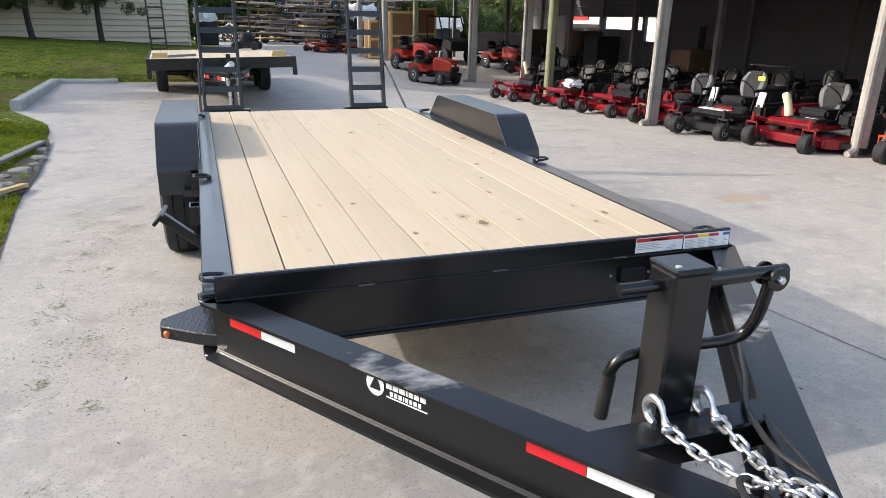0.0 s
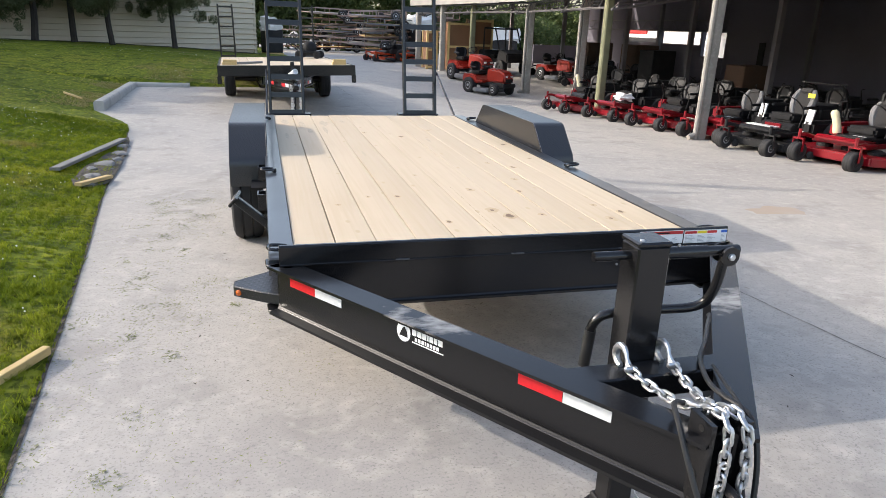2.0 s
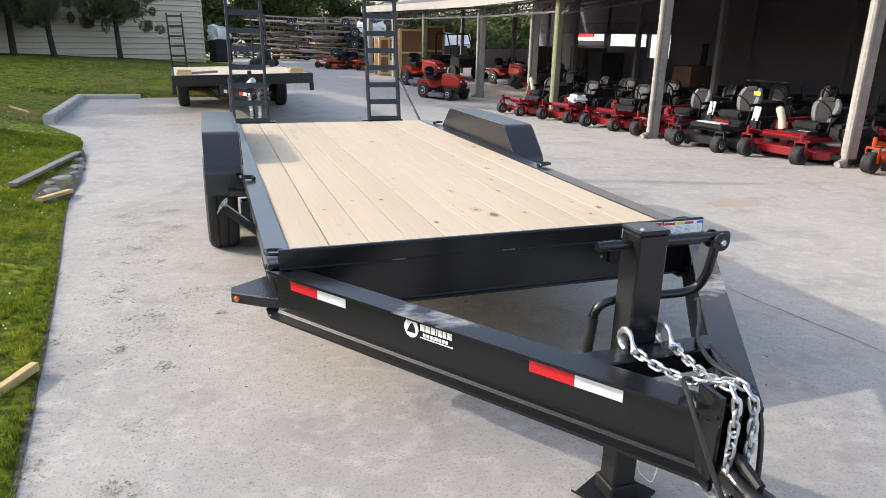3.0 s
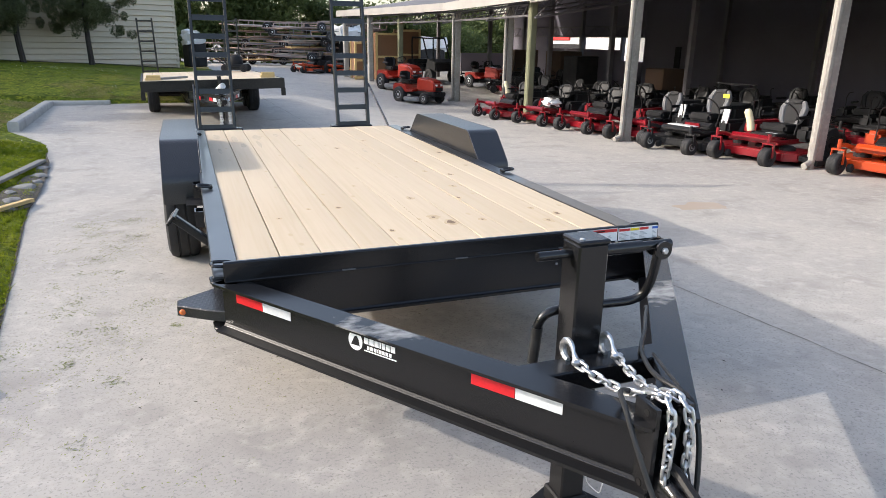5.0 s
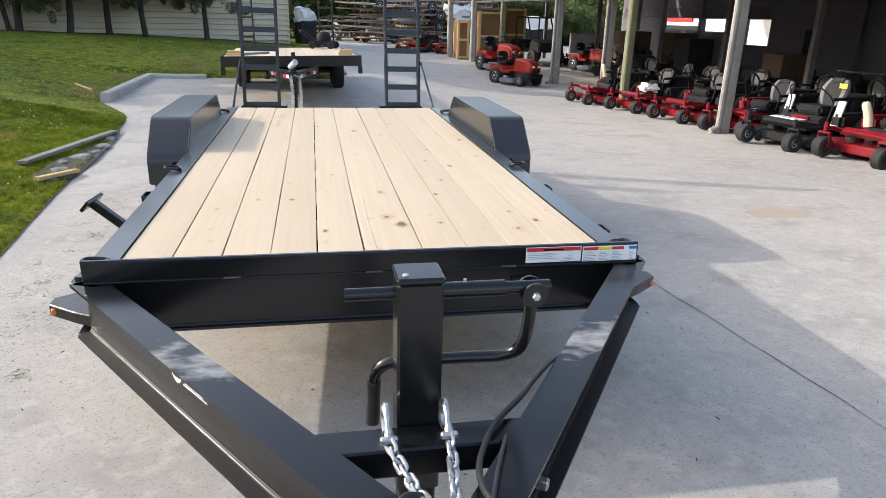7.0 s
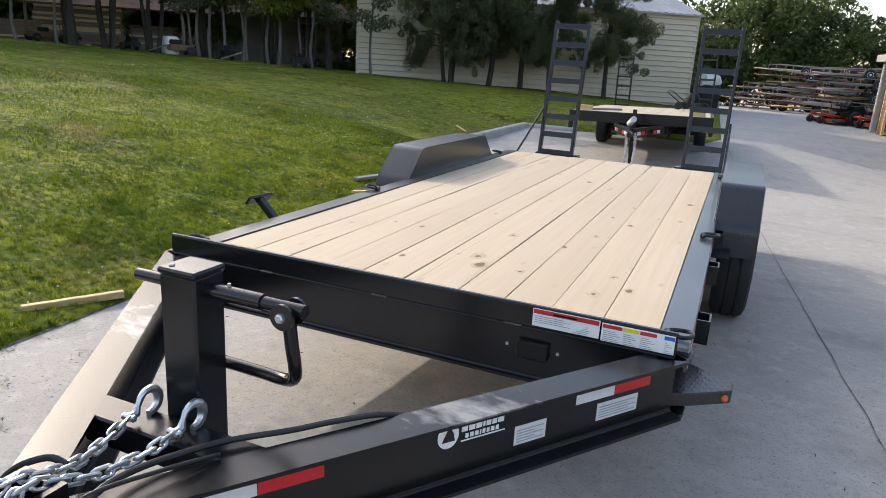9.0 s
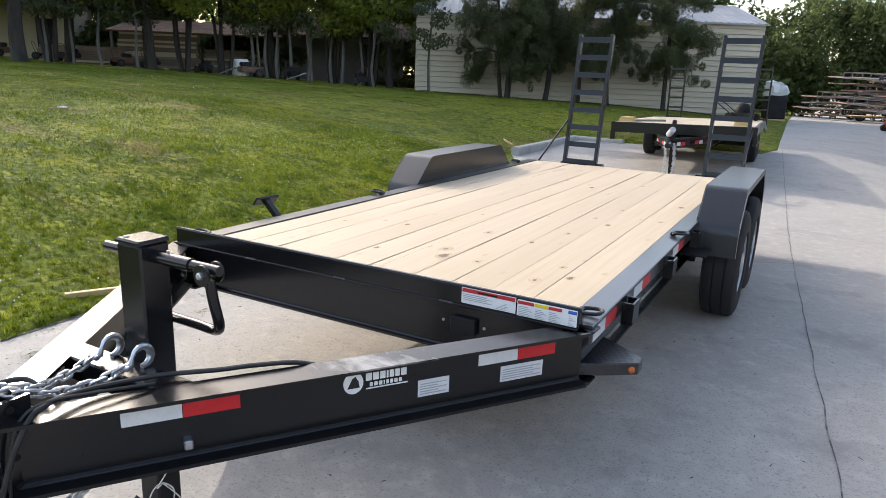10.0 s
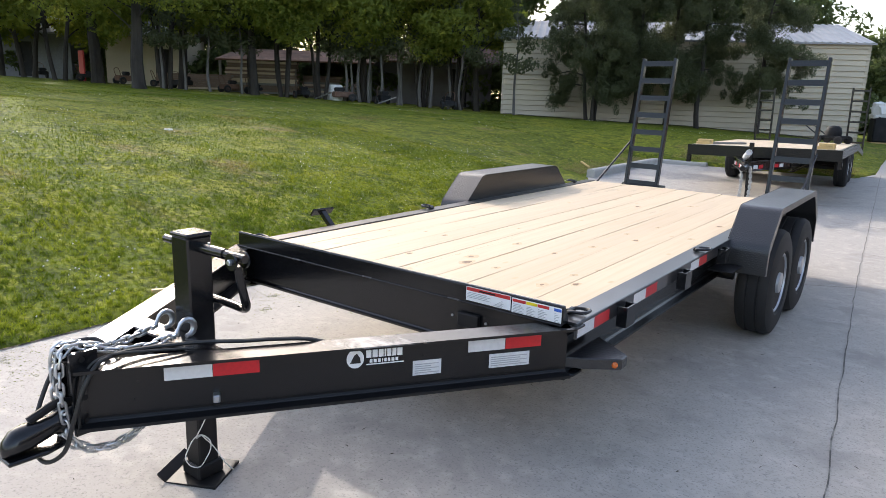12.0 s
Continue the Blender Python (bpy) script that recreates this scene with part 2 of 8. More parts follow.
TREAD = tread_material()


def scuffed_black():
    """Black paint with a pale rubbed patch across the beam at one place along it."""
    m = mat("scuffed_black_paint", (0.008, 0.008, 0.009), 0.25, vary=[(2.5, (0.011, 0.011, 0.012), 0.8, 0.45, 0.75), (40, (0.024, 0.023, 0.022), 0.3, 0.6, 0.8)], bump=[(160, 0.05, 0.002)], spec=0.4)
    t, p = nodes_of(m)
    co = t.nodes.new("ShaderNodeTexCoord")
    sep = t.nodes.new("ShaderNodeSeparateXYZ")
    t.links.new(co.outputs["Object"], sep.inputs[0])
    band = t.nodes.new("ShaderNodeMath")
    band.operation, band.inputs[1].default_value, band.inputs[2].default_value = "COMPARE", -0.62, 0.13
    t.links.new(sep.outputs[1], band.inputs[0])
    mp = t.nodes.new("ShaderNodeMapping")
    mp.inputs["Scale"].default_value = (12, 22, 4)
    mp.inputs["Rotation"].default_value = (0, 0, radians(20))
    t.links.new(co.outputs["Object"], mp.inputs[0])
    n = t.nodes.new("ShaderNodeTexNoise")
    n.inputs["Scale"].default_value, n.inputs["Detail"].default_value = 1.0, 7
    t.links.new(mp.outputs[0], n.inputs["Vector"])
    d = t.nodes.new("ShaderNodeMath")
    d.operation, d.inputs[1].default_value = "ADD", 0.62
    t.links.new(sep.outputs[1], d.inputs[0])
    a = t.nodes.new("ShaderNodeMath")
    a.operation = "ABSOLUTE"
    t.links.new(d.outputs[0], a.inputs[0])
    fall = t.nodes.new("ShaderNodeMapRange")
    fall.inputs["From Min"].default_value, fall.inputs["From Max"].default_value = 0.02, 0.24
    fall.inputs["To Min"].default_value, fall.inputs["To Max"].default_value = 0.30, -0.25
    t.links.new(a.outputs[0], fall.inputs["Value"])
    s = t.nodes.new("ShaderNodeMath")
    s.operation = "ADD"
    t.links.new(n.outputs[0], s.inputs[0])
    t.links.new(fall.outputs[0], s.inputs[1])
    r = t.nodes.new("ShaderNodeMapRange")
    r.inputs["From Min"].default_value, r.inputs["From Max"].default_value, r.inputs["To Max"].default_value = 0.58, 0.85, 0.75
    t.links.new(s.outputs[0], r.inputs["Value"])
    top = t.nodes.new("ShaderNodeMath")
    top.operation, top.inputs[1].default_value = "GREATER_THAN", 0.624
    t.links.new(sep.outputs[2], top.inputs[0])
    both = t.nodes.new("ShaderNodeMath")
    both.operation = "MULTIPLY"
    t.links.new(r.outputs[0], both.inputs[0])
    t.links.new(top.outputs[0], both.inputs[1])
    old = p.inputs["Base Color"].links[0].from_socket
    x = t.nodes.new("ShaderNodeMix")
    x.data_type = "RGBA"
    x.inputs[7].default_value = (0.34, 0.33, 0.31, 1)
    # gloss cut into the material below z 0.44, dimming the lower flange's sheen
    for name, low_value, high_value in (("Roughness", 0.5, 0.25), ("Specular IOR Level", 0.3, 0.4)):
        gloss_cut = t.nodes.new("ShaderNodeMapRange")
        gloss_cut.inputs["From Min"].default_value, gloss_cut.inputs["From Max"].default_value = 0.440, 0.452
        gloss_cut.inputs["To Min"].default_value, gloss_cut.inputs["To Max"].default_value = low_value, high_value
        t.links.new(sep.outputs[2], gloss_cut.inputs["Value"])
        t.links.new(gloss_cut.outputs[0], p.inputs[name])
    t.links.new(both.outputs[0], x.inputs[0])
    t.links.new(old, x.inputs[6])
    t.links.new(x.outputs[2], p.inputs["Base Color"])
    return m


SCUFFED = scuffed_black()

# ---- mesh helpers ----
def box(bm, x0, x1, y0, y1, z0, z1, m=None):
    vs = [bm.verts.new((x, y, z)) for x in (x0, x1) for y in (y0, y1) for z in (z0, z1)]
    if m is not None:
        for v in vs:
            v.co = m @ v.co
    for f in ((0, 1, 3, 2), (4, 6, 7, 5), (0, 4, 5, 1), (2, 3, 7, 6), (0, 2, 6, 4), (1, 5, 7, 3)):
        bm.faces.new([vs[i] for i in f])
    return vs


def block(x0, x1, y0, y1, z0, z1, bevel=0.0, m=None, seg=1):
    bm = bmesh.new()
    box(bm, x0, x1, y0, y1, z0, z1, m)
    if bevel:
        bmesh.ops.bevel(bm, geom=bm.edges[:], offset=bevel, segments=seg, affect="EDGES")
    return bm


def prism(bm, outline, low, high, axis="z"):
    """A straight prism over a closed outline; axis names the direction of its height."""
    put = {"z": lambda a, b, h: (a, b, h), "x": lambda a, b, h: (h, a, b), "y": lambda a, b, h: (a, h, b)}[axis]
    lo = [bm.verts.new(put(a, b, low)) for a, b in outline]
    hi = [bm.verts.new(put(a, b, high)) for a, b in outline]
    n = len(outline)
    bm.faces.new(lo[::-1])
    bm.faces.new(hi)
    for i in range(n):
        bm.faces.new((lo[i], lo[(i + 1) % n], hi[(i + 1) % n], hi[i]))
    bmesh.ops.recalc_face_normals(bm, faces=bm.faces)


def smooth_path(pts, steps=5, closed=False):
    pts = [Vector(p) for p in pts]
    n, out = len(pts), []
    for i in range(n if closed else n - 1):
        if closed:
            a, b, c, d = pts[i - 1], pts[i], pts[(i + 1) % n], pts[(i + 2) % n]
        else:
            a, b, c, d = pts[max(i - 1, 0)], pts[i], pts[i + 1], pts[min(i + 2, n - 1)]
        for k in range(steps):
            t = k / steps
            out.append(0.5 * (2 * b + (c - a) * t + (2 * a - 5 * b + 4 * c - d) * t * t + (3 * b - a - 3 * c + d) * t ** 3))
    if not closed:
        out.append(pts[-1])
    return out


def sweep(bm, pts, radius, sides=8, closed=False, radii=None):
    pts = [Vector(p) for p in pts]
    n, rings = len(pts), []
    up = Vector((0.13, 0.29, 0.95))
    for i, p in enumerate(pts):
        q, r = (pts[(i + 1) % n], pts[i - 1]) if closed else (pts[min(i + 1, n - 1)], pts[max(i - 1, 0)])
        way = (q - r).normalized()
        side = up.cross(way)
        if side.length < 1e-4:
            side = Vector((1, 0, 0)).cross(way)
        side.normalize()
        up = way.cross(side).normalized()
        rad = radii[i] if radii else radius
        rings.append([bm.verts.new(p + rad * (math.cos(a) * side + math.sin(a) * up)) for a in (2 * math.pi * k / sides for k in range(sides))])
    for i in range(n if closed else n - 1):
        a, b = rings[i], rings[(i + 1) % n]
        for k in range(sides):
            bm.faces.new((a[k], a[(k + 1) % sides], b[(k + 1) % sides], b[k]))
    if not closed:
        bm.faces.new(rings[0][::-1])
        bm.faces.new(rings[-1])


def lathe(bm, profile, sides=24, m=Matrix()):
    """profile: rows of (radius, place along the local x axis)."""
    rings = []
    for r, h in profile:
        rings.append([bm.verts.new(m @ Vector((h, r * math.cos(a), r * math.sin(a)))) for a in (2 * math.pi * k / sides for k in range(sides))])
    for a, b in zip(rings, rings[1:]):
        for k in range(sides):
            bm.faces.new((a[k], a[(k + 1) % sides], b[(k + 1) % sides], b[k]))
    bm.faces.new(rings[0][::-1])
    bm.faces.new(rings[-1])
    bmesh.ops.recalc_face_normals(bm, faces=bm.faces)


def to_mesh(name, bm, material, smooth=False):
    me = bpy.data.meshes.new(name)
    bm.to_mesh(me)
    bm.free()
    me.materials.append(material)
    if smooth:
        me.shade_smooth()
        me.set_sharp_from_angle(angle=radians(38))
    return me


def part(name, bm, material, parent, label="", smooth=False):
    """Links a bmesh (or a shared mesh) as one mesh object under a thing or under a part."""
    me = bm if isinstance(bm, bpy.types.Mesh) else to_mesh(name, bm, material, smooth)
    ob = new(name, me)
    if parent is not None:
        ob.parent = parent
        if parent.data is None:
            ob.matrix_parent_inverse = parent.matrix_basis.inverted()
    if label:
        ob["label"] = label
    return ob


def thing(name, x, y, z, label, category, group="", kind=""):
    ob = new(name)
    ob.empty_display_size = 0.2
    ob.matrix_basis = Matrix.Translation((x, y, z))
    return tagged(ob, label, category, group, kind)


def solid(name, bm, material, label, category="", group="", kind="", smooth=False):
    return tagged(part(name, bm, material, None, "", smooth), label, category, group, kind)


def ibeam(p, q, low, high, flange=0.10, web=0.008, plate=0.011):
    """A wide-flange beam lying from p to q (x, y), between two heights."""
    p, q = Vector((*p, 0)), Vector((*q, 0))
    way = (q - p).normalized()
    m = Matrix.Translation(p) @ Matrix(((way.x, -way.y, 0, 0), (way.y, way.x, 0, 0), (0, 0, 1, 0), (0, 0, 0, 1)))
    bm = bmesh.new()
    f, w = flange / 2, web / 2
    out = [(-f, low), (f, low), (f, low + plate), (w + 0.008, low + plate + 0.002), (w, low + plate + 0.012), (w, high - plate - 0.012), (w + 0.008, high - plate - 0.002), (f, high - plate), (f, high),
           (-f, high), (-f, high - plate), (-w - 0.008, high - plate - 0.002), (-w, high - plate - 0.012), (-w, low + plate + 0.012), (-w - 0.008, low + plate + 0.002), (-f, low + plate)]
    prism(bm, out, 0, (q - p).length, "x")
    for v in bm.verts:
        v.co = m @ v.co
    return bm, m


# ---- ground ----
def fall(x, y):
    """The whole place drops gently away from the tongue towards the far end, and a little to the building's side."""
    return 0.005 - 0.0304 * min(90.0, max(-10.0, y)) - 0.0056 * min(40.0, max(-60.0, x))


def rise(y):
    """What the drive gains over that even fall, beyond the trailer."""
    if y < 6:
        return 0.0
    if y < 8:
        return 0.045 * (y - 6) ** 2 / 4
    if y < 20:
        return 0.045 * (y - 7)
    if y < 32:
        return 0.585 + 0.03 * (y - 20)
    return 0.945 + 0.25 * (1 - math.exp(-(y - 32) / 25))


def road_z(y):
    return rise(y) + fall(0, y)


def heights(lo, hi, near, far, base):
    """Grid lines: fine between near and far, coarser outwards."""
    out, v, s = [], near, base
    while v < far:
        out.append(v)
        v += base
    v = far
    while v < hi:
        out.append(v)
        s *= 1.35
        v += s
    out.append(hi)
    v, s = near, base
    while v > lo:
        s *= 1.35
        v -= s
        out.append(max(v, lo))
    return sorted(set(out))


def grid_mesh(name, xs, ys, z, material, keep=None):
    verts = [(x, y, z(x, y)) for y in ys for x in xs]
    n = len(xs)
    faces = [(j * n + i, j * n + i + 1, (j + 1) * n + i + 1, (j + 1) * n + i) for j in range(len(ys) - 1) for i in range(n - 1)]
    me = bpy.data.meshes.new(name)
    me.from_pydata(verts, [], faces)
    me.materials.append(material)
    me.shade_smooth()
    return me


def right_z(y):
    """The yard beside the open building stays level longer."""
    rows = ((16, 0.0), (19.5, 0.12), (22, 0.40), (26, 0.62), (32, 0.945))
    if y <= 16:
        return 0.0
    for (p, q), (r, s) in zip(rows, rows[1:]):
        if y <= r:
            return q + (s - q) * (y - p) / (r - p)
    return rise(y)


def yard_z(x, y):
    t = min(1.0, max(0.0, (x - 2.2) / 4.3))
    t = t * t * (3 - 2 * t)
    return rise(y) * (1 - t) + right_z(y) * t + fall(x, y)


tagged(part("ground", grid_mesh("ground", heights(-400, 400, -6, 14, 0.8), heights(-300, 600, -6, 50, 1.0), yard_z, CONCRETE), CONCRETE, None),
       "pale grey worn concrete yard with stains and joints", "ground", kind="structure")

EDGE = [(-60, 1.2), (-6, -0.50), (-2, -0.80), (-0.44, -0.945), (0.85, -1.10), (2.4, -1.31), (4.25, -1.58), (8.97, -2.13), (9.74, -2.27), (11.2, -3.06), (15.6, -3.10), (15.9, 1.45), (17.2, 1.75), (38, 1.0), (60, 0.3), (300, -8)]


def edge_x(y):
    for (a, p), (b, q) in zip(EDGE, EDGE[1:]):
        if a <= y <= b:
            return p + (q - p) * (y - a) / (b - a)
    return EDGE[0][1] if y < 0 else EDGE[-1][1]


def edge_gap(x, y):
    """The distance to the lawn's edge."""
    best = 1e9
    for (a, p), (b, q) in zip(EDGE, EDGE[1:]):
        if b < y - 12 or a > y + 12:
            continue
        dx, dy = q - p, b - a
        t = min(1.0, max(0.0, ((x - p) * dx + (y - a) * dy) / (dx * dx + dy * dy)))
        best = min(best, (x - p - t * dx) ** 2 + (y - a - t * dy) ** 2)
    return math.sqrt(best)


def lawn_z(x, y):
    e = edge_x(y)
    d = 0.0 if x >= e else min(edge_gap(x, y), e - x)
    r = rise(y)
    return fall(x, y) + r + 0.022 * min(1, d / 0.05) + (1.48 - r) * (1 - math.exp(-d * d / (d + 0.45) / 6.3)) + 0.022 * max(0.0, -14.0 - x) * math.exp(min(0.0, x + 40.0) / 30.0) + 0.05 * noise.noise((x * 0.4, y * 0.4, 0)) * min(1, d / 2)


def make_lawn():
    steps = [-0.03, 0.0, 0.05, 0.2, 0.5, 0.9, 1.4, 2, 2.7, 3.5, 4.5, 6, 8, 10, 13, 17, 22, 30, 45, 80, 200]
    ys = [-60, -40, -25, -15, -10] + [-6 + 0.4 * i for i in range(55)] + [15.6, 15.62, 15.9, 16.4, 16.8, 17.2, 17.6, 18] + [19 + 1.5 * i for i in range(20)] + [50, 60, 80, 120, 200, 300]
    verts, faces, n = [], [], len(steps)
    for y in ys:
        e = edge_x(y)
        for k, d in enumerate(steps):
            x = e - d
            verts.append((x, y, lawn_z(x, y) if k else yard_z(x, y) - 0.03))
    for j in range(len(ys) - 1):
        for i in range(n - 1):
            faces.append((j * n + i, j * n + i + 1, (j + 1) * n + i + 1, (j + 1) * n + i)[::-1])
    me = bpy.data.meshes.new("lawn")
    me.from_pydata(verts, [], faces)
    me.materials.append(LAWN)
    me.shade_smooth()
    return me


tagged(part("lawn", make_lawn(), LAWN, None), "green mown lawn with clover and worn patches, banked above the yard", "lawn", kind="structure")


def strip(name, pts, width, lift, material, label):
    """A thin filled joint lying along a line of points on the yard."""
    bm = bmesh.new()
    rows = []
    for i, p in enumerate(pts):
        q, r = Vector(pts[min(i + 1, len(pts) - 1)]), Vector(pts[max(i - 1, 0)])
        s = (q - r).normalized()
        side = Vector((-s.y, s.x)) * width * (0.5 + 0.25 * noise.noise((p[0] * 3, p[1] * 3, 1)))
        rows.append([bm.verts.new((p[0] + k * side.x, p[1] + k * side.y, yard_z(p[0], p[1]) + lift)) for k in (-1, 1)])
    for a, b in zip(rows, rows[1:]):
        bm.faces.new((a[0], b[0], b[1], a[1]))
    bmesh.ops.recalc_face_normals(bm, faces=bm.faces)
    for f in bm.faces:
        if f.normal.z < 0:
            f.normal_flip()
    return solid(name, bm, material, label, "joint", kind="structure")


def wander(p, q, step, amount, seed):
    p, q = Vector(p), Vector(q)
    n = max(2, int((q - p).length / step))
    side = Vector((-(q - p).y, (q - p).x)).normalized()
    return [tuple(p + (q - p) * (i / n) + side * amount * noise.noise((i * 0.5, seed, 0.3))) for i in range(n + 1)]


strip("slab_joint", wander((3.62, -8), (3.025, 0.1), 0.12, 0.012, 2) + wander((3.025, 0.1), (2.627, 5.23), 0.12, 0.012, 2)[1:] + wander((2.627, 5.23), (1.86, 17.2), 0.12, 0.012, 2)[1:], 0.0065, 0.004, JOINT, "cracked dark joint running along between two concrete slabs")
strip("slab_joint", wander((2.10, 4.62), (2.29, 4.747), 0.1, 0.006, 5) + wander((2.29, 4.747), (2.66, 4.99), 0.1, 0.006, 5)[1:], 0.008, 0.004, JOINT, "thin dark joint across the concrete slab")
strip("slab_joint", wander((0.78, 15.1), (1.9, 16.6), 0.15, 0.012, 9), 0.009, 0.004, JOINT, "thin dark joint across the far end of the slab")
strip("slab_joint", wander((2.6, 7.1), (9.2, 5.1), 0.15, 0.012, 7), 0.006, 0.004, JOINT, "thin dark joint across the concrete yard")

# ---- the equipment trailer ----
MID = 1.03
trailer = thing("equipment_trailer", MID, 2.6, 0, "black tandem-axle equipment trailer with pine plank deck and raised ramps", "trailer")


def mirrored(x):
    return 2 * MID - x


def tape(name, parent, corner, along, up, out, length, material, label, height=0.05):
    """A flat strip stuck on a face: corner, the unit ways along it, up it and out of it."""
    c, a, u, o = Vector(corner), Vector(along).normalized(), Vector(up).normalized(), Vector(out).normalized()
    bm = bmesh.new()
    lo = [bm.verts.new(c + a * s * length + u * t * height + o * 0.0006) for s, t in ((0, 0), (1, 0), (1, 1), (0, 1))]
    hi = [bm.verts.new(v.co + o * 0.0014) for v in lo]
    bm.faces.new(hi)
    for i in range(4):
        bm.faces.new((lo[i], lo[(i + 1) % 4], hi[(i + 1) % 4], hi[i]))
    bmesh.ops.recalc_face_normals(bm, faces=bm.faces)
    return part(name, bm, material, parent, label)


def bars(parent, corner, along, up, out, rows, material, name="print_line"):
    """Unreadable print as plain bars: rows of (from, to, height, thickness) in metres."""
    c, a, u, o = Vector(corner), Vector(along).normalized(), Vector(up).normalized(), Vector(out).normalized()
    for s, e, h, th in rows:
        tape(name, parent, c + a * s + u * h + o * 0.0016, a, u, o, e - s, material, "", th)


# tongue beams
WEB_L, WEB_R = ((-0.004, 0.04), (0.998, -1.40)), ((2.066, 0.04), (1.064, -1.40))
UP = (0, 0, 1)
for side, (p, q) in (("L", WEB_L), ("R", WEB_R)):
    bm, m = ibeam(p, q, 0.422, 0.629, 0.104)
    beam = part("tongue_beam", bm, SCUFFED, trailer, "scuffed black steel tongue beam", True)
    inset = (Vector((*q, 0)) - Vector((*p, 0))).normalized()
    edge = Vector((inset.y, -inset.x, 0)) * (0.006 if side == "L" else -0.006)
    bm = bmesh.new()
    sweep(bm, [Vector((*p, 0.4350)) + edge + inset * 0.02, Vector((*q, 0.4350)) + edge - inset * 0.06], 0.005, 10)
    part("weld_fillet", bm, BLACK, beam, "glossy rounded fillet along the web's foot", True)
    way = (Vector((*q, 0)) - Vector((*p, 0))).normalized()
    out = Vector((way.y, -way.x, 0)) if side == "L" else Vector((-way.y, way.x, 0))
    face = Vector((*p, 0)) + out * 0.004

    def at(s, z):
        return face + way * s + Vector((0, 0, z))
    # two reflective strips, a round emblem with bars for the maker's name
    for s, first, second in ((0.084 if side == "L" else 0.117, TAPE_RED, TAPE_WHITE), (1.183 if side == "L" else 1.191, TAPE_RED, TAPE_WHITE)):
        tape("reflector", beam, at(s, 0.554), way, UP, out, 0.152, first, "red reflective strip")
        tape("reflector", beam, at(s + 0.154, 0.554), way, UP, out, 0.152, second, "white reflective strip")
    sgn = 1 if side == "L" else -1
    a0 = at(0.678, 0.521) if side == "L" else at(0.889, 0.524)
    ax = way * sgn
    bm = bmesh.new()
    ring = [bm.verts.new(a0 + ax * (0.032 + 0.032 * math.cos(k * math.pi / 12)) + Vector((0, 0, 0.045 + 0.036 * math.sin(k * math.pi / 12))) + out * 0.0015) for k in range(24)]
    bm.faces.new(ring)
    bmesh.ops.recalc_face_normals(bm, faces=bm.faces)
    emblem = part("emblem", bm, DECAL_WHITE, beam, "round white vinyl emblem with white bars")
    bm = bmesh.new()
    bm.faces.new([bm.verts.new(a0 + ax * x + Vector((0, 0, z)) + out * 0.0024) for x, z in ((0.012, 0.028), (0.052, 0.028), (0.048, 0.05), (0.038, 0.066), (0.028, 0.06), (0.02, 0.044))])
    bmesh.ops.recalc_face_normals(bm, faces=bm.faces)
    part("emblem_peak", bm, BLACK, emblem)
    x = 0.072
    for w in (0.019, 0.019, 0.018, 0.006, 0.015, 0.015, 0.019):
        tape("letter_bar", emblem, a0 + ax * x + Vector((0, 0, 0.046)), ax, UP, out, w, DECAL_WHITE, "", 0.029)
        x += w + 0.004
    x = 0.085
    for w in (0.010, 0.011, 0.011, 0.004, 0.009, 0.009, 0.011, 0.010):
        tape("letter_bar", emblem, a0 + ax * x + Vector((0, 0, 0.026)), ax, UP, out, w, DECAL_WHITE, "", 0.013)
        x += w + 0.0045
    tape("letter_bar", emblem, a0 + ax * 0.072 + Vector((0, 0, 0.018)), ax, UP, out, 0.140, DECAL_WHITE, "", 0.004)
    if side == "R":
        # data plates on this side only
        for s, z, w, h in ((0.530, 0.482, 0.111, 0.058), (0.165, 0.481, 0.170, 0.057)):
            plate = tape("data_plate", beam, at(s + w, z), -way, UP, out, w, TAPE_WHITE, "white printed data plate", h)
            rows = [(0.008, w - 0.01 - 0.03 * (i % 2), 0.008 + 0.0085 * i, 0.003) for i in range(int(h / 0.0085) - 1)]
            bars(plate, at(s + w, z), -way, UP, out, rows, DECAL_GREY)
        plug = block(-0.012, 0.012, -0.02, 0.02, -0.014, 0.014, 0.004)
        m4 = Matrix.Translation(at(1.335, 0.482) + out * 0.014) @ Matrix.Rotation(math.atan2(way.y, way.x), 4, "Z")
        for v in plug.verts:
            v.co = m4 @ v.co
        part("switch_plug", plug, ZINC, beam, "small plated switch pin")

# corner lips where the flanges end
for sx in (0, 1):
    for z in (0.618, 0.422):
        bm = bmesh.new()
        prism(bm, [(-0.055, 0.10), (-0.052, 0.03), (-0.03, 0.0), (0.05, -0.03), (0.06, 0.13)], z, z + 0.011)
        bmesh.ops.bevel(bm, geom=bm.edges[:], offset=0.003, segments=1, affect="EDGES")
        if sx:
            for v in bm.verts:
                v.co.x = mirrored(v.co.x)
            bmesh.ops.reverse_faces(bm, faces=bm.faces)
        part("corner_lip", bm, BLACK, trailer)

# front: upright rail, header beam under it
bm = bmesh.new()
prism(bm, [(0.0, 0.634), (0.0, 0.707), (0.004, 0.714), (0.016, 0.714), (0.02, 0.707), (0.05, 0.642), (0.05, 0.634)], 0.0, 2.063, "x")
bmesh.ops.bevel(bm, geom=[e for e in bm.edges if abs(e.verts[0].co.x - e.verts[1].co.x) < 1e-5], offset=0.002, segments=1, affect="EDGES")
rail = part("front_rail", bm, BLACK, trailer, "black folded steel rail across the deck's front")
part("rail_lip", block(0.002, 2.061, -0.007, 0.004, 0.6285, 0.6365, 0.002), BLACK, rail)
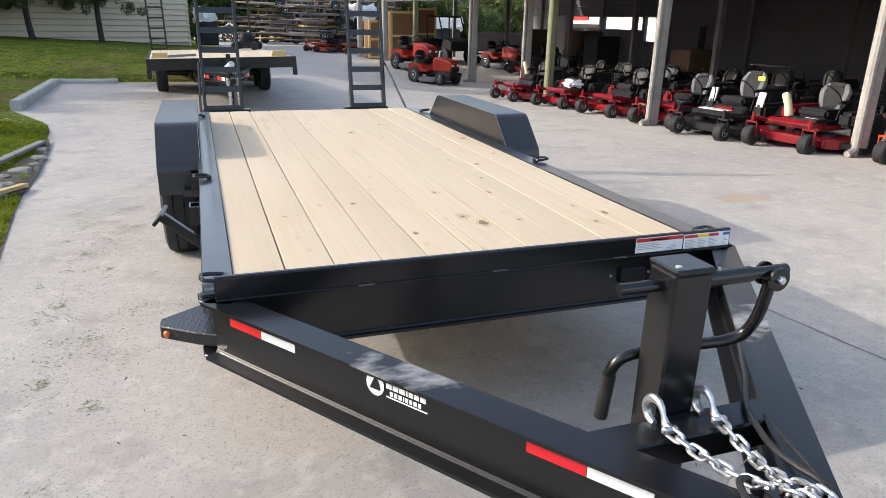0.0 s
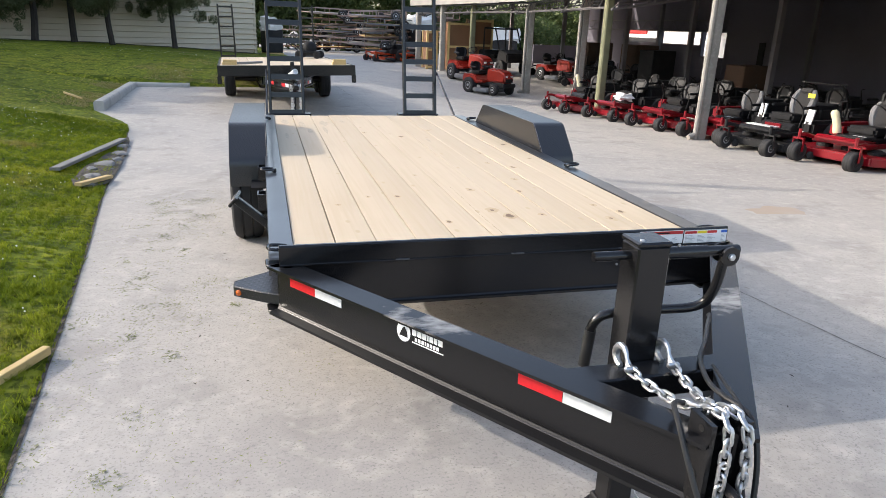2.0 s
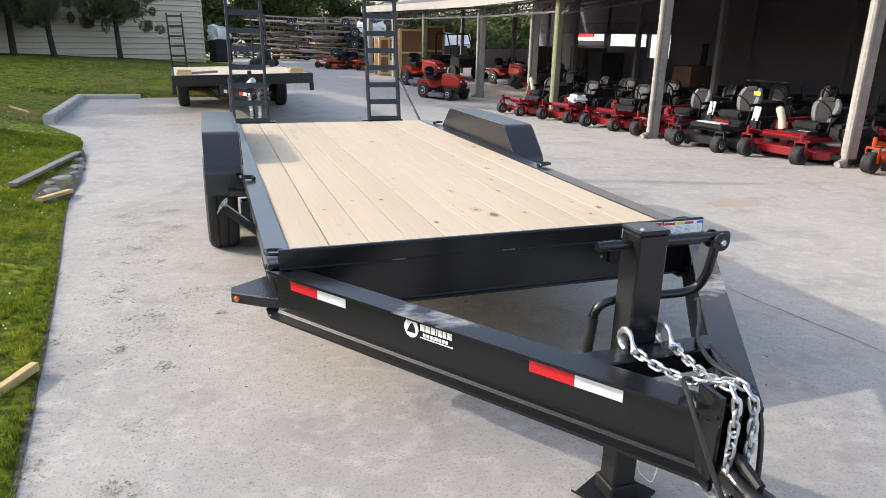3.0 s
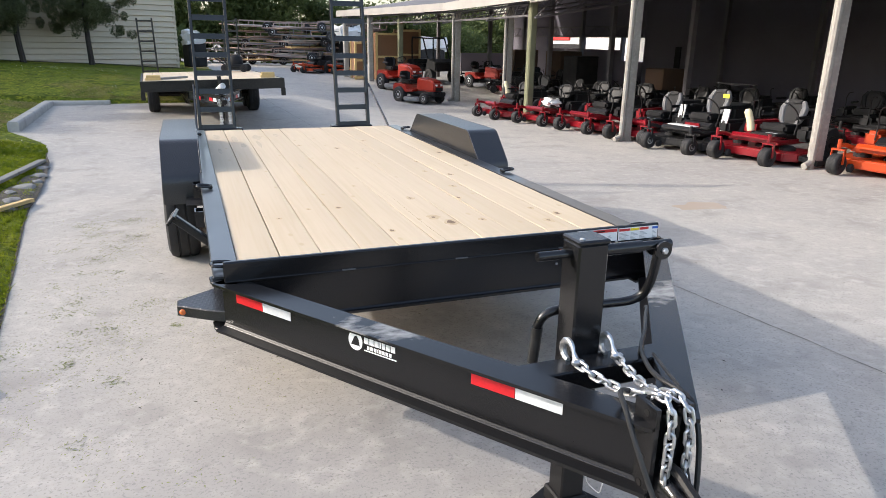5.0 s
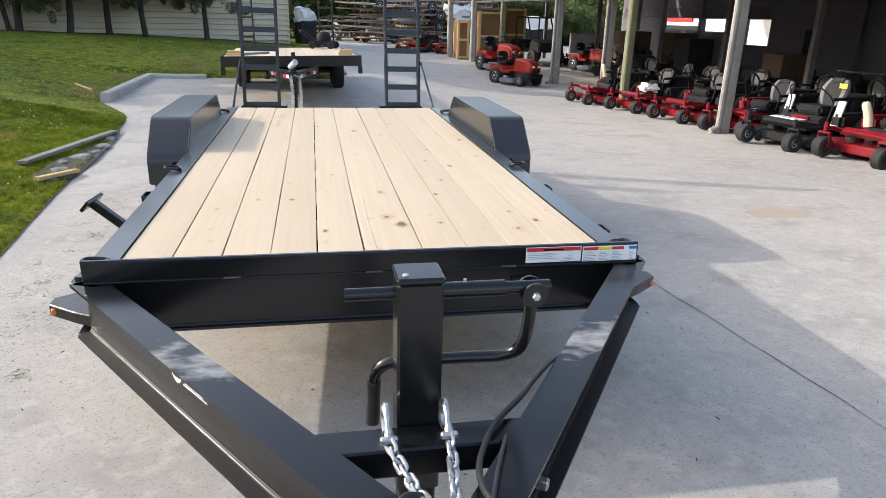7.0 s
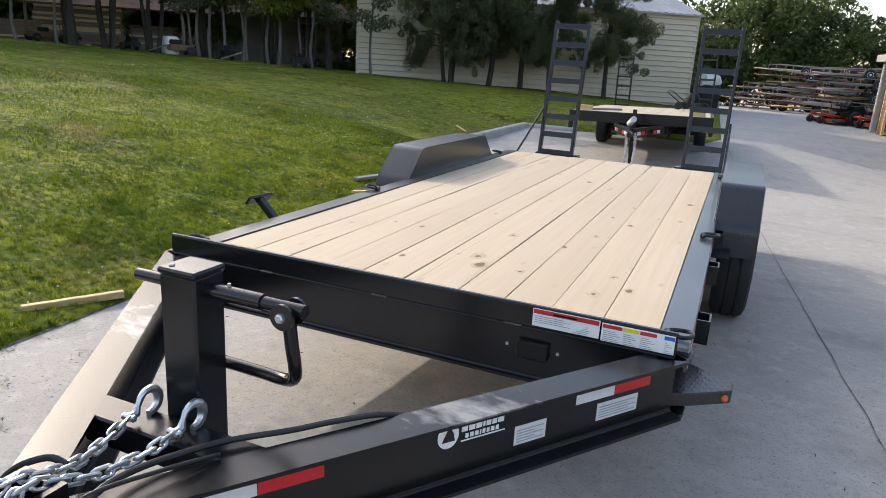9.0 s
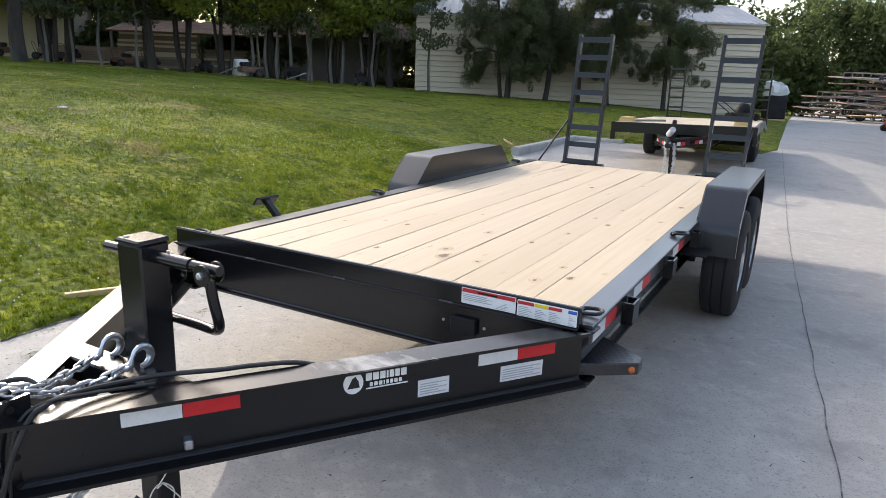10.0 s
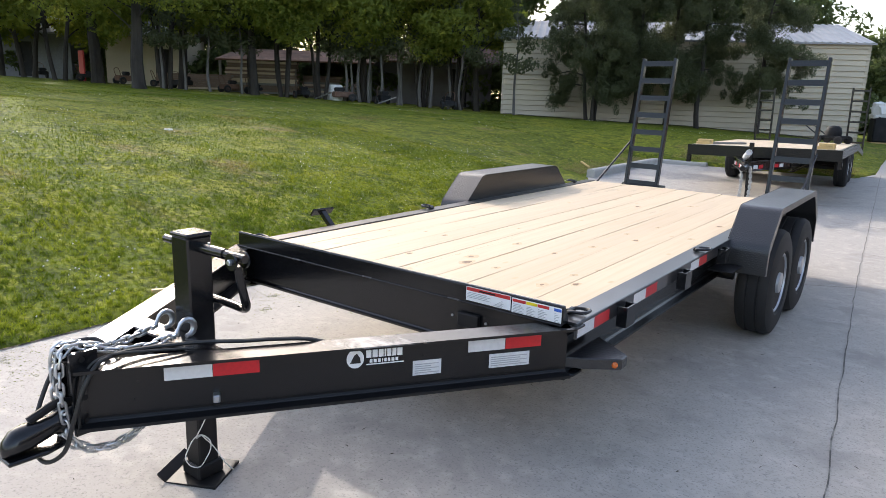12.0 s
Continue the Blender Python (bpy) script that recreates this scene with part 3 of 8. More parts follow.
for x in (0.47, 0.98, 1.5):
    part("weld_bead", block(x, x + 0.06, -0.0085, 0.004, 0.6335, 0.638, 0.001), WORN, rail, "bare worn metal chip")
bm = bmesh.new()
prism(bm, [(0.002, 0.432), (0.06, 0.432), (0.06, 0.632), (0.022, 0.632), (0.022, 0.450), (0.016, 0.444), (0.002, 0.443)], 0.03, 2.035, "x")
part("header_beam", bm, BLACK, trailer, "black channel beam across the front")
part("plug_box", block(1.55, 1.66, 0.000, 0.024, 0.515, 0.58, 0.004), BLACK_FLAT, trailer)
for x in (1.51, 1.69):
    bm = bmesh.new()
    lathe(bm, [(0.006, 0), (0.006, 0.006)], 10, Matrix.Translation((x, 0.0235, 0.55)) @ Matrix.Rotation(radians(-90), 4, "Z"))
    part("bolt", bm, ZINC, trailer)
# warning stickers on the rail
for x0, x1, z0 in ((1.597, 1.822, 0.645), (1.828, 2.056, 0.642)):
    st = tape("warning_sticker", rail, (x0, -0.0005, z0), (1, 0, 0), UP, (0, -1, 0), x1 - x0, DECAL_WHITE, "white warning sticker with coloured heading", 0.062)
    first = x0 < 1.7
    if first:
        tape("heading", st, (x0 + 0.003, -0.002, 0.690), (1, 0, 0), UP, (0, -1, 0), x1 - x0 - 0.006, DECAL_RED, "red heading", 0.015)
        bars(st, (x0 + 0.07, -0.003, 0.694), (1, 0, 0), UP, (0, -1, 0), [(0, 0.08, 0, 0.006)], BLACK)
        bars(st, (x0 + 0.14, -0.001, 0.65), (1, 0, 0), UP, (0, -1, 0), [(0.01 * i, 0.045 + 0.004 * (i % 3), 0.006 * i, 0.0015) for i in range(5)], DECAL_GREY)
        bars(st, (x0 + 0.008, -0.001, 0.66), (1, 0, 0), UP, (0, -1, 0), [(0, 0.12 - 0.02 * (i % 2), 0.007 * i, 0.0018) for i in range(4)], DECAL_GREY)
    else:
        for a, b, c in ((0.003, 0.065, DECAL_RED), (0.068, 0.118, DECAL_YELLOW), (0.121, 0.172, DECAL_RED), (0.195, 0.227, DECAL_BLUE)):
            tape("heading", st, (x0 + a, -0.002, 0.688), (1, 0, 0), UP, (0, -1, 0), b - a, c, "coloured heading", 0.012)
            bars(st, (x0 + a, -0.001, 0.645), (1, 0, 0), UP, (0, -1, 0), [(0.003, b - a - 0.006 - 0.008 * (i % 3), 0.0065 * i, 0.0018) for i in range(6)], DECAL_GREY)

# sides: lower frame beam, deck angle on top, reflectors, stake pockets, rings
DECK_END = 4.64
for sx in (0, 1):
    flip = (lambda x: x) if sx == 0 else mirrored
    xo = flip(0.035)
    bm, m = ibeam((xo, 0.02), (xo, DECK_END), 0.40, 0.60, 0.10)
    part("frame_beam", bm, BLACK, trailer, "", True)
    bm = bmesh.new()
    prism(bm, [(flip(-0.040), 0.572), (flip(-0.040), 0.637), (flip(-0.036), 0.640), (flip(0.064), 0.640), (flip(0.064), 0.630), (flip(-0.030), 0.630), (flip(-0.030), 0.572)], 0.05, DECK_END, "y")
    angle = part("side_rail", bm, RAIL_SHEEN, trailer, "black steel angle along the deck's edge")
    out = (-1, 0, 0) if sx == 0 else (1, 0, 0)
    for y0 in (0.06, 0.645, 1.49) if sx else ():
        for k, mt in ((0, TAPE_WHITE), (1, TAPE_RED)):
            tape("reflector", angle, (flip(-0.0402), y0 + 0.154 * k, 0.577), (0, 1, 0), UP, out, 0.152, mt, "reflective strip")
    for y in (0.50, 1.31, 2.08, 4.35) if sx else (1.31, 2.08):
        bm = bmesh.new()
        x0, x1 = sorted((flip(-0.090), flip(-0.042)))
        for a, b, c, d in ((x0, x1, y - 0.05, y - 0.043), (x0, x1, y + 0.043, y + 0.05), ((x0, x0 + 0.007, y - 0.043, y + 0.043) if sx == 0 else (x1 - 0.007, x1, y - 0.043, y + 0.043))):
            box(bm, a, b, c, d, 0.525, 0.618)
        part("stake_pocket", bm, BLACK, trailer)
    for y, xr in ((0.15, -0.005), (1.765, -0.03), (4.25, -0.03)):
        bm = bmesh.new()
        c = Vector((flip(xr), y, 0.656))
        loop = [(0.052, 0.028, 0), (0.052, -0.028, 0), (0.03, -0.04, 0.004), (-0.02, -0.04, 0.008), (-0.04, -0.022, 0.01), (-0.04, 0.022, 0.01), (-0.02, 0.04, 0.008), (0.03, 0.04, 0.004)]
        s = 1 if sx == 0 else -1
        sweep(bm, smooth_path([c + Vector((s * a * 0.85, b * 0.8, d * 0.8)) for a, b, d in loop], 3, True), 0.0075, 8, True)
        ring = part("tie_ring", bm, BLACK, trailer, "black forged tie-down ring", True)
        bm = bmesh.new()
        lathe(bm, [(0.014, -0.02), (0.014, 0.02)], 10, Matrix.Translation((c.x + s * 0.045, y, 0.652)) @ Matrix.Rotation(radians(90), 4, "Z"))
        part("ring_clip", bm, BLACK, ring)
    # corner steps of treadplate, each with an amber lamp
    bm = bmesh.new()
    prism(bm, [(flip(a), b) for a, b in ((0.0, 0.045), (-0.07, 0.085), (-0.19, 0.175), (-0.19, 0.235), (0.0, 0.37))], 0.443, 0.490)
    bmesh.ops.recalc_face_normals(bm, faces=bm.faces)
    bmesh.ops.bevel(bm, geom=bm.edges[:], offset=0.004, segments=1, affect="EDGES")
    step = part("corner_step", bm, TREAD, trailer, "black treadplate corner step")
    bm = bmesh.new()
    n_way = Vector((-0.62, -0.78, 0)) if sx == 0 else Vector((0.62, -0.78, 0))
    rot = n_way.to_track_quat("X", "Z").to_matrix().to_4x4()
    lathe(bm, [(0.013, 0), (0.013, 0.006), (0.010, 0.010), (0.004, 0.012)], 14, Matrix.Translation(Vector((flip(-0.168), 0.1585, 0.465)) - n_way * 0.001) @ rot)
    part("marker_lamp", bm, AMBER, step, "small amber marker lamp", True)

# cross members under the deck
for y in [0.5 + 0.6 * i for i in range(7)]:
    part("cross_member", block(0.085, 1.975, y, y + 0.04, 0.51, 0.590), BLACK_FLAT, trailer)
bm, m = ibeam((0.09, DECK_END - 0.03), (1.97, DECK_END - 0.03), 0.42, 0.588, 0.08)
part("rear_beam", bm, BLACK, trailer, "", True)
part("rear_plate", block(0.066, 1.994, DECK_END - 0.006, DECK_END + 0.008, 0.56, 0.630, 0.003), BLACK, trailer)
# dovetail: two sloping beams, treadplate between them, and the hinge tube of the ramps
TAIL_END = 5.66
for sx in (0, 1):
    flip = (lambda x: x) if sx == 0 else mirrored
    bm = bmesh.new()
    prism(bm, [(DECK_END + 0.002, 0.40), (DECK_END + 0.002, 0.632), (TAIL_END, 0.470), (TAIL_END, 0.33)], *sorted((flip(-0.038), flip(0.062))), "x")
    bmesh.ops.bevel(bm, geom=bm.edges[:], offset=0.006, segments=1, affect="EDGES")
    part("dovetail_beam", bm, BLACK, trailer, "black sloping dovetail beam")
for k in range(4):
    y0, y1 = DECK_END + 0.02 + 0.25 * k, DECK_END + 0.26 + 0.25 * k
    bm = bmesh.new()
    prism(bm, [(y0, 0.612 - 0.155 * (y0 - DECK_END)), (y1, 0.612 - 0.155 * (y1 - DECK_END)), (y1, 0.590 - 0.155 * (y1 - DECK_END)), (y0, 0.590 - 0.155 * (y0 - DECK_END))], 0.066, 1.994, "x")
    part("dovetail_plate", bm, TREAD, trailer)
bm = bmesh.new()
sweep(bm, [(-0.03, TAIL_END + 0.012, 0.455), (2.09, TAIL_END + 0.012, 0.455)], 0.03, 10)
part("hinge_tube", bm, BLACK, trailer, "", True)

# deck planks, with their knots
random.seed(4)
edges = [0.066, 0.250, 0.434, 0.620, 0.803, 0.988, 1.231, 1.421, 1.605, 1.797, 1.992]
gaps = [0.001, 0.0030, 0.0026, 0.0020, 0.0026, 0.0014, 0.0026, 0.0016, 0.0013, 0.0013, 0.001]
KNOTS = [(0.84, 0.52, 0.011, 1), (1.187, 0.59, 0.022, 1), (1.13, 0.71, 0.022, 0), (1.147, 1.18, 0.016, 0), (0.68, 1.06, 0.012, 1), (0.33, 0.92, 0.010, 0), (1.12, 3.20, 0.017, 1), (1.447, 3.57, 0.015, 0),
         (1.91, 2.75, 0.017, 1), (1.90, 2.12, 0.013, 0), (1.52, 1.99, 0.012, 0), (1.65, 1.81, 0.014, 1), (1.527, 1.44, 0.016, 0), (1.436, 1.11, 0.011, 1), (1.37, 0.59, 0.013, 0), (1.71, 0.47, 0.017, 0),
         (1.83, 0.59, 0.014, 1), (1.742, 0.74, 0.012, 0), (0.513, 1.08, 0.009, 0), (0.90, 1.61, 0.009, 0), (1.59, 2.38, 0.012, 0), (0.83, 3.43, 0.013, 0)]
SMEARS = [(0.31, 3.95, 0.030, 0.20), (0.36, 3.55, 0.022, 0.12), (0.52, 4.05, 0.040, 0.16), (0.50, 3.62, 0.018, 0.20), (0.16, 4.15, 0.035, 0.16), (0.71, 4.12, 0.024, 0.10), (0.15, 3.3, 0.016, 0.15), (1.32, 3.0, 0.014, 0.09), (0.68, 2.4, 0.012, 0.10)]
for i, (a, b) in enumerate(zip(edges, edges[1:])):
    lift = random.uniform(-0.0015, 0.0015)
    bm = bmesh.new()
    nseg = 14
    x0, x1 = a + gaps[i], b - gaps[i + 1]
    prof = [(x0, 0.592), (x1, 0.592), (x1, 0.6325), (x1 - 0.0015, 0.6338), (x1 - 0.06, 0.635), (x0 + 0.06, 0.635), (x0 + 0.0015, 0.6338), (x0, 0.6325)]
    rows = []
    ph = random.uniform(0, 6)
    for k in range(nseg + 1):
        y = 0.052 + (DECK_END - 0.06) * k / nseg
        dx, dz = 0.0008 * math.sin(ph + k * 0.7), 0.0012 * math.sin(ph * 2 + k * 0.9)
        open_end = 0.0065 * max(0.0, 1 - y / 1.6) if a == 0.988 else 0.0
        rows.append([bm.verts.new((x + dx + (open_end if x < x0 + 0.01 else 0.0), y, z + lift + dz)) for x, z in prof])
    for r, s in zip(rows, rows[1:]):
        for j in range(len(prof)):
            bm.faces.new((r[j], r[(j + 1) % len(prof)], s[(j + 1) % len(prof)], s[j]))
    bm.faces.new(rows[0])
    bm.faces.new(rows[-1][::-1])
    bmesh.ops.recalc_face_normals(bm, faces=bm.faces)
    plank = part("deck_plank", bm, PINE, trailer, "pale knotty pine deck plank")

    def top_z(y):
        k = (y - 0.052) / (DECK_END - 0.06) * nseg
        f = k - int(k)
        wave = (1 - f) * math.sin(ph * 2 + int(k) * 0.9) + f * math.sin(ph * 2 + (int(k) + 1) * 0.9)
        return 0.6352 + lift + 0.0012 * wave
    for kx, ky, kr, dark in KNOTS:
        if x0 + 0.01 < kx < x1 - 0.01:
            for grow, dz, mt in ((1.7, 0.0003, KNOT_HALO), (1.0, 0.0006, KNOT)):
                if mt is KNOT and not dark:
                    grow = 0.55
                bm = bmesh.new()
                bm.faces.new([bm.verts.new((kx + kr * grow * (1 + 0.2 * math.sin(3 * t + kx * 40)) * math.cos(t), ky + 1.5 * kr * grow * (1 + 0.15 * math.sin(2 * t + ky * 9)) * math.sin(t), top_z(ky) + dz)) for t in (2 * math.pi * j / 14 for j in range(14))])
                part("knot", bm, mt, plank)
    for sx0, sy0, sw, sl in SMEARS:
        if x0 + sw < sx0 < x1 - sw:
            bm = bmesh.new()
            bm.faces.new([bm.verts.new((sx0 + sw * (1 + 0.45 * noise.noise((4 * math.cos(t), 4 * math.sin(t), sy0 * 3))) * math.cos(t), sy0 + sl * (1 + 0.4 * noise.noise((3 * math.cos(t), 3 * math.sin(t), sx0 * 9))) * math.sin(t), top_z(sy0 + sl * math.sin(t)) + 0.0004)) for t in (2 * math.pi * j / 22 for j in range(22))])
            part("dirt_smear", bm, DIRTY_PINE, plank, "faint dirty smear")
    if a == 0.988:
        bm = bmesh.new()
        top = [bm.verts.new((1.040 + 0.004 * k / 9 + 0.003 * math.sin(k * 1.3) + s * 0.0009 * (1 - k / 9.5), 0.06 + 0.16 * k, top_z(0.06 + 0.16 * k) + 0.0006)) for k in range(10) for s in (-1, 1)]
        for k in range(9):
            bm.faces.new((top[2 * k], top[2 * k + 1], top[2 * k + 3], top[2 * k + 2]))
        part("split", bm, SPLIT, plank, "dark drying split along the grain")

# fenders
def fender_path():
    pts = [(2.29, 0.435), (2.29, 0.61), (2.545, 0.845), (3.88, 0.845), (4.14, 0.61), (4.14, 0.38)]
    out = [pts[0]]
    for a, b, c in zip(pts, pts[1:], pts[2:]):
        a, b, c = Vector(a), Vector(b), Vector(c)
        u, v = (a - b).normalized(), (c - b).normalized()
        r = 0.045
        for k in range(6):
            t = k / 5
            out.append(tuple((b + u * r) * (1 - t) ** 2 + 2 * t * (1 - t) * b + (b + v * r) * t * t))
    return out + [pts[-1]]


for sx in (0, 1):
    flip = mirrored if sx == 0 else (lambda x: x)
    path = fender_path()
    inner = [(3.215 + (y - 3.215) * (1 - 0.006 / 1.1), z - 0.006 if 0.43 < z else z) for y, z in path]
    bm = bmesh.new()
    o = [[bm.verts.new((flip(x), y, z)) for y, z in path] for x in (2.088, 2.345)]
    lip = [bm.verts.new((flip(2.345), 3.215 + (y - 3.215) * (1 - 0.045 / 1.0), z - 0.045 * (1 if z > 0.65 else max(0.0, z - 0.38) / 0.27))) for y, z in path]
    low = [bm.verts.new((flip(2.340), 3.215 + (y - 3.215) * (1 - 0.045 / 1.0), z - 0.045 * (1 if z > 0.65 else max(0.0, z - 0.38) / 0.27))) for y, z in path]
    und = [[bm.verts.new((flip(x), y, z)) for y, z in inner] for x in (2.340, 2.088)]
    chain = [o[0], o[1], lip, low, und[0], und[1]]
    for a, b in zip(chain, chain[1:]):
        for i in range(len(path) - 1):
            bm.faces.new((a[i], a[i + 1], b[i + 1], b[i]))
    bmesh.ops.recalc_face_normals(bm, faces=bm.faces)
    fender = part("fender", bm, TREAD, trailer, "black treadplate fender with sloped ends", True)
    bm = bmesh.new()
    lo = [(y, z) for y, z in path if z > 0.60]
    prism(bm, [(lo[0][0], 0.58)] + lo + [(lo[-1][0], 0.58)], flip(2.082), flip(2.088), "x")
    part("inner_panel", bm, BLACK, fender, "flat black inner panel")
    for x in (2.088, 2.345):
        bm = bmesh.new()
        sweep(bm, [(flip(x), y, z) for y, z in path[1:14]], 0.0016, 5)
        part("worn_edge", bm, WORN, fender, "pale worn edge")
    part("fender_bracket", block(*sorted((flip(2.05), flip(2.24))), 2.30, 2.365, 0.425, 0.432), BLACK_FLAT, fender)
    part("fender_bracket", block(*sorted((flip(2.05), flip(2.20))), 2.04, 2.285, 0.470, 0.477), BLACK_FLAT, fender)
    part("marker_tab", block(*sorted((flip(2.30), flip(2.335))), 4.145, 4.165, 0.44, 0.60, 0.003), BLACK_FLAT, fender)

# wheels
def tyre_bm(r, w, rim_r, m, lugs=36):
    bm = bmesh.new()
    h = w / 2
    groove = 0.010 if r > 0.3 else 0.0015
    lathe(bm, [(rim_r, -h * 0.8), (rim_r + 0.02, -h), (r * 0.86, -h), (r * 0.96, -h * 0.86), (r, -h * 0.6), (r, -h * 0.36), (r - groove, -h * 0.33), (r - groove, -h * 0.26), (r, -h * 0.23), (r, h * 0.23), (r - groove, h * 0.26),
               (r - groove, h * 0.33), (r, h * 0.36), (r, h * 0.6), (r * 0.96, h * 0.86), (r * 0.86, h), (rim_r + 0.02, h), (rim_r, h * 0.8)], 40, m)
    return bm


def rim_bm(r, w, m):
    bm = bmesh.new()
    h = w / 2
    lathe(bm, [(r, -h * 0.8), (r, h * 0.90), (r - 0.012, h * 0.94), (r - 0.016, h * 0.80), (r * 0.86, h * 0.62), (r * 0.62, h * 0.74), (r * 0.42, h * 0.66), (r * 0.36, h * 0.66), (r * 0.34, h * 0.98), (r * 0.2, h * 1.02)], 28, m)
    return bm


for sx in (0, 1):
    for y, hub in ((2.80, 0.287), (3.63, 0.262)):
        xc = 2.246 if sx else mirrored(2.246)
        m = Matrix.Translation((xc, y, hub)) @ Matrix.Rotation(0 if sx else math.pi, 4, "Z")
        wheel = part("wheel", rim_bm(0.212, 0.222, m), RIM, trailer, "silver steel wheel with black tyre", True)
        part("tyre", tyre_bm(0.378, 0.228, 0.212, m), RUBBER, wheel, "black rubber tyre", True)
        for k in range(8):
            a = k * math.pi / 4
            bm = bmesh.new()
            lathe(bm, [(0.011, 0), (0.011, 0.02), (0.006, 0.024)], 6, m @ Matrix.Translation((0.045, 0.085 * math.cos(a), 0.085 * math.sin(a))))
            part("lug_nut", bm, ZINC, wheel)
for y, hub in ((2.80, 0.287), (3.63, 0.262)):
    bm = bmesh.new()
    sweep(bm, [(0.02, y, hub), (2.04, y, hub)], 0.038, 10)
    part("axle", bm, BLACK_FLAT, trailer, "", True)
    for x in (0.06, 2.0):
        bm = bmesh.new()
        sweep(bm, smooth_path([(x, y - 0.33, 0.39), (x, y, hub + 0.06), (x, y + 0.33, 0.39)], 4), 0.024, 6)
        part("leaf_spring", bm, BLACK_FLAT, trailer)

# spare-wheel mount
arm = Vector((-0.152, 0.015, 0.130))
p0 = Vector((-0.04, 0.805, 0.578))
bm = bmesh.new()
q = arm.to_track_quat("X", "Z").to_matrix().to_4x4()
box(bm, -0.02, arm.length + 0.0, -0.019, 0.019, -0.019, 0.019, Matrix.Translation(p0) @ q)
bmesh.ops.bevel(bm, geom=bm.edges[:], offset=0.004, segments=1, affect="EDGES")
mount = part("spare_mount", bm, BLACK, trailer, "black bracket arm for a spare wheel")
bm = bmesh.new()
box(bm, arm.length - 0.008, arm.length + 0.008, -0.085, 0.085, -0.028, 0.028, Matrix.Translation(p0) @ q)
bmesh.ops.bevel(bm, geom=bm.edges[:], offset=0.003, segments=1, affect="EDGES")
part("mount_plate", bm, BLACK, mount)
for yy in (-0.063, 0.063):
    bm = bmesh.new()
    lathe(bm, [(0.009, arm.length + 0.0085), (0.009, arm.length + 0.0095)], 12, Matrix.Translation(p0) @ q @ Matrix.Translation((0, yy, 0)))
    part("bolt_hole", bm, DECAL_GREY, mount)

# ramps, standing at the rear
for sx in (0, 1):
    flip = (lambda x: x) if sx == 0 else mirrored
    xa, xb = 0.025, 0.437
    foot, head = Vector((0, 5.60, 0.475)), Vector((0, 5.85, 2.005))
    way = (head - foot).normalized()
    L = (head - foot).length
    tilt = Matrix.Translation(foot) @ Matrix.Rotation(-math.atan2(way.y, way.z), 4, "X")
    bm = bmesh.new()
    box(bm, flip(xb) if sx else xa, flip(xa) if sx else xb, -0.03, 0.02, 0.0, 0.02, tilt)
    ramp = part("ramp", bm, BLACK, trailer, "black ladder-type steel loading ramp, folded up")
    for x in (xa, xb - 0.035):
        x0, x1 = sorted((flip(x), flip(x + 0.035)))
        bm = bmesh.new()
        box(bm, x0, x1, -0.035, 0.035, 0, L, tilt)
        bmesh.ops.bevel(bm, geom=bm.edges[:], offset=0.004, segments=1, affect="EDGES")
        part("ramp_side", bm, BLACK, ramp)
    for k in range(8):
        z = 0.07 + (L - 0.13) * k / 7
        x0, x1 = sorted((flip(xa + 0.035), flip(xb - 0.035)))
        bm = bmesh.new()
        box(bm, x0, x1, -0.032, -0.024, z - 0.03, z + 0.03, tilt)
        box(bm, x0, x1, -0.024, 0.032, z + 0.022, z + 0.03, tilt)
        part("rung", bm, BLACK, ramp)
    x0, x1 = sorted((flip(xa - 0.02), flip(xb + 0.07)))
    part("hinge_plate", block(x0, x1, 5.55, 5.68, 0.487, 0.535, 0.006), BLACK, ramp)
    bm = bmesh.new()
    sweep(bm, [(flip(0.012), 5.69, 1.02), (flip(-0.005), 4.85, 0.600)], 0.012, 8)
    strut = part("ramp_strut", bm, BLACK, ramp)
    part("strut_foot", block(*sorted((flip(-0.05), flip(0.035))), 4.79, 4.89, 0.590, 0.606, 0.003), BLACK, strut)

# cross bar, jack, coupler, chains and wiring, laid out about the tongue
TONGUE = Matrix.Translation((0.018, 0.036, 0.024))


def fitting(name, bm, material, parent, label="", smooth=False):
    bm.transform(TONGUE)
    return part(name, bm, material, parent, label, smooth)


bm = bmesh.new()
prism(bm, [(0.79, -1.126), (1.222, -1.126), (1.284, -1.034), (0.73, -1.034)], 0.53, 0.6045)
bmesh.ops.bevel(bm, geom=bm.edges[:], offset=0.005, segments=1, affect="EDGES")
fitting("cross_bar", bm, SCUFFED, trailer, "black steel bar joining the tongue beams")
jack = fitting("jack", block(0.959, 1.063, -1.0335, -0.934, 0.415, 0.962, 0.006), BLACK, trailer, "black square-tube tongue jack with a side crank")
fitting("jack_cap", block(0.956, 1.066, -1.037, -0.931, 0.960, 0.976, 0.005), BLACK, jack)
bm = bmesh.new()
lathe(bm, [(0.008, 0), (0.007, 0.003), (0.003, 0.004)], 12, Matrix.Translation((0.979, -1.012, 0.976)) @ Matrix.Rotation(radians(-90), 4, "Y"))
fitting("grease_cap", bm, DECAL_GREY, jack, "small pale grease cap", True)
fitting("inner_tube", block(0.967, 1.055, -1.027, -0.942, 0.03, 0.45, 0.006), BLACK_FLAT, jack)
bm = bmesh.new()
turn_foot = Matrix.Translation((1.011, -0.985, 0.004)) @ Matrix.Rotation(radians(28), 4, "Z")
prism(bm, [(-0.10, -0.10), (0.10, -0.10), (0.10, 0.10), (-0.10, 0.10)], 0.0, 0.010)
prism(bm, [(-0.135, -0.098), (-0.101, -0.098), (-0.101, 0.098), (-0.135, 0.098)], 0.0, 0.010)
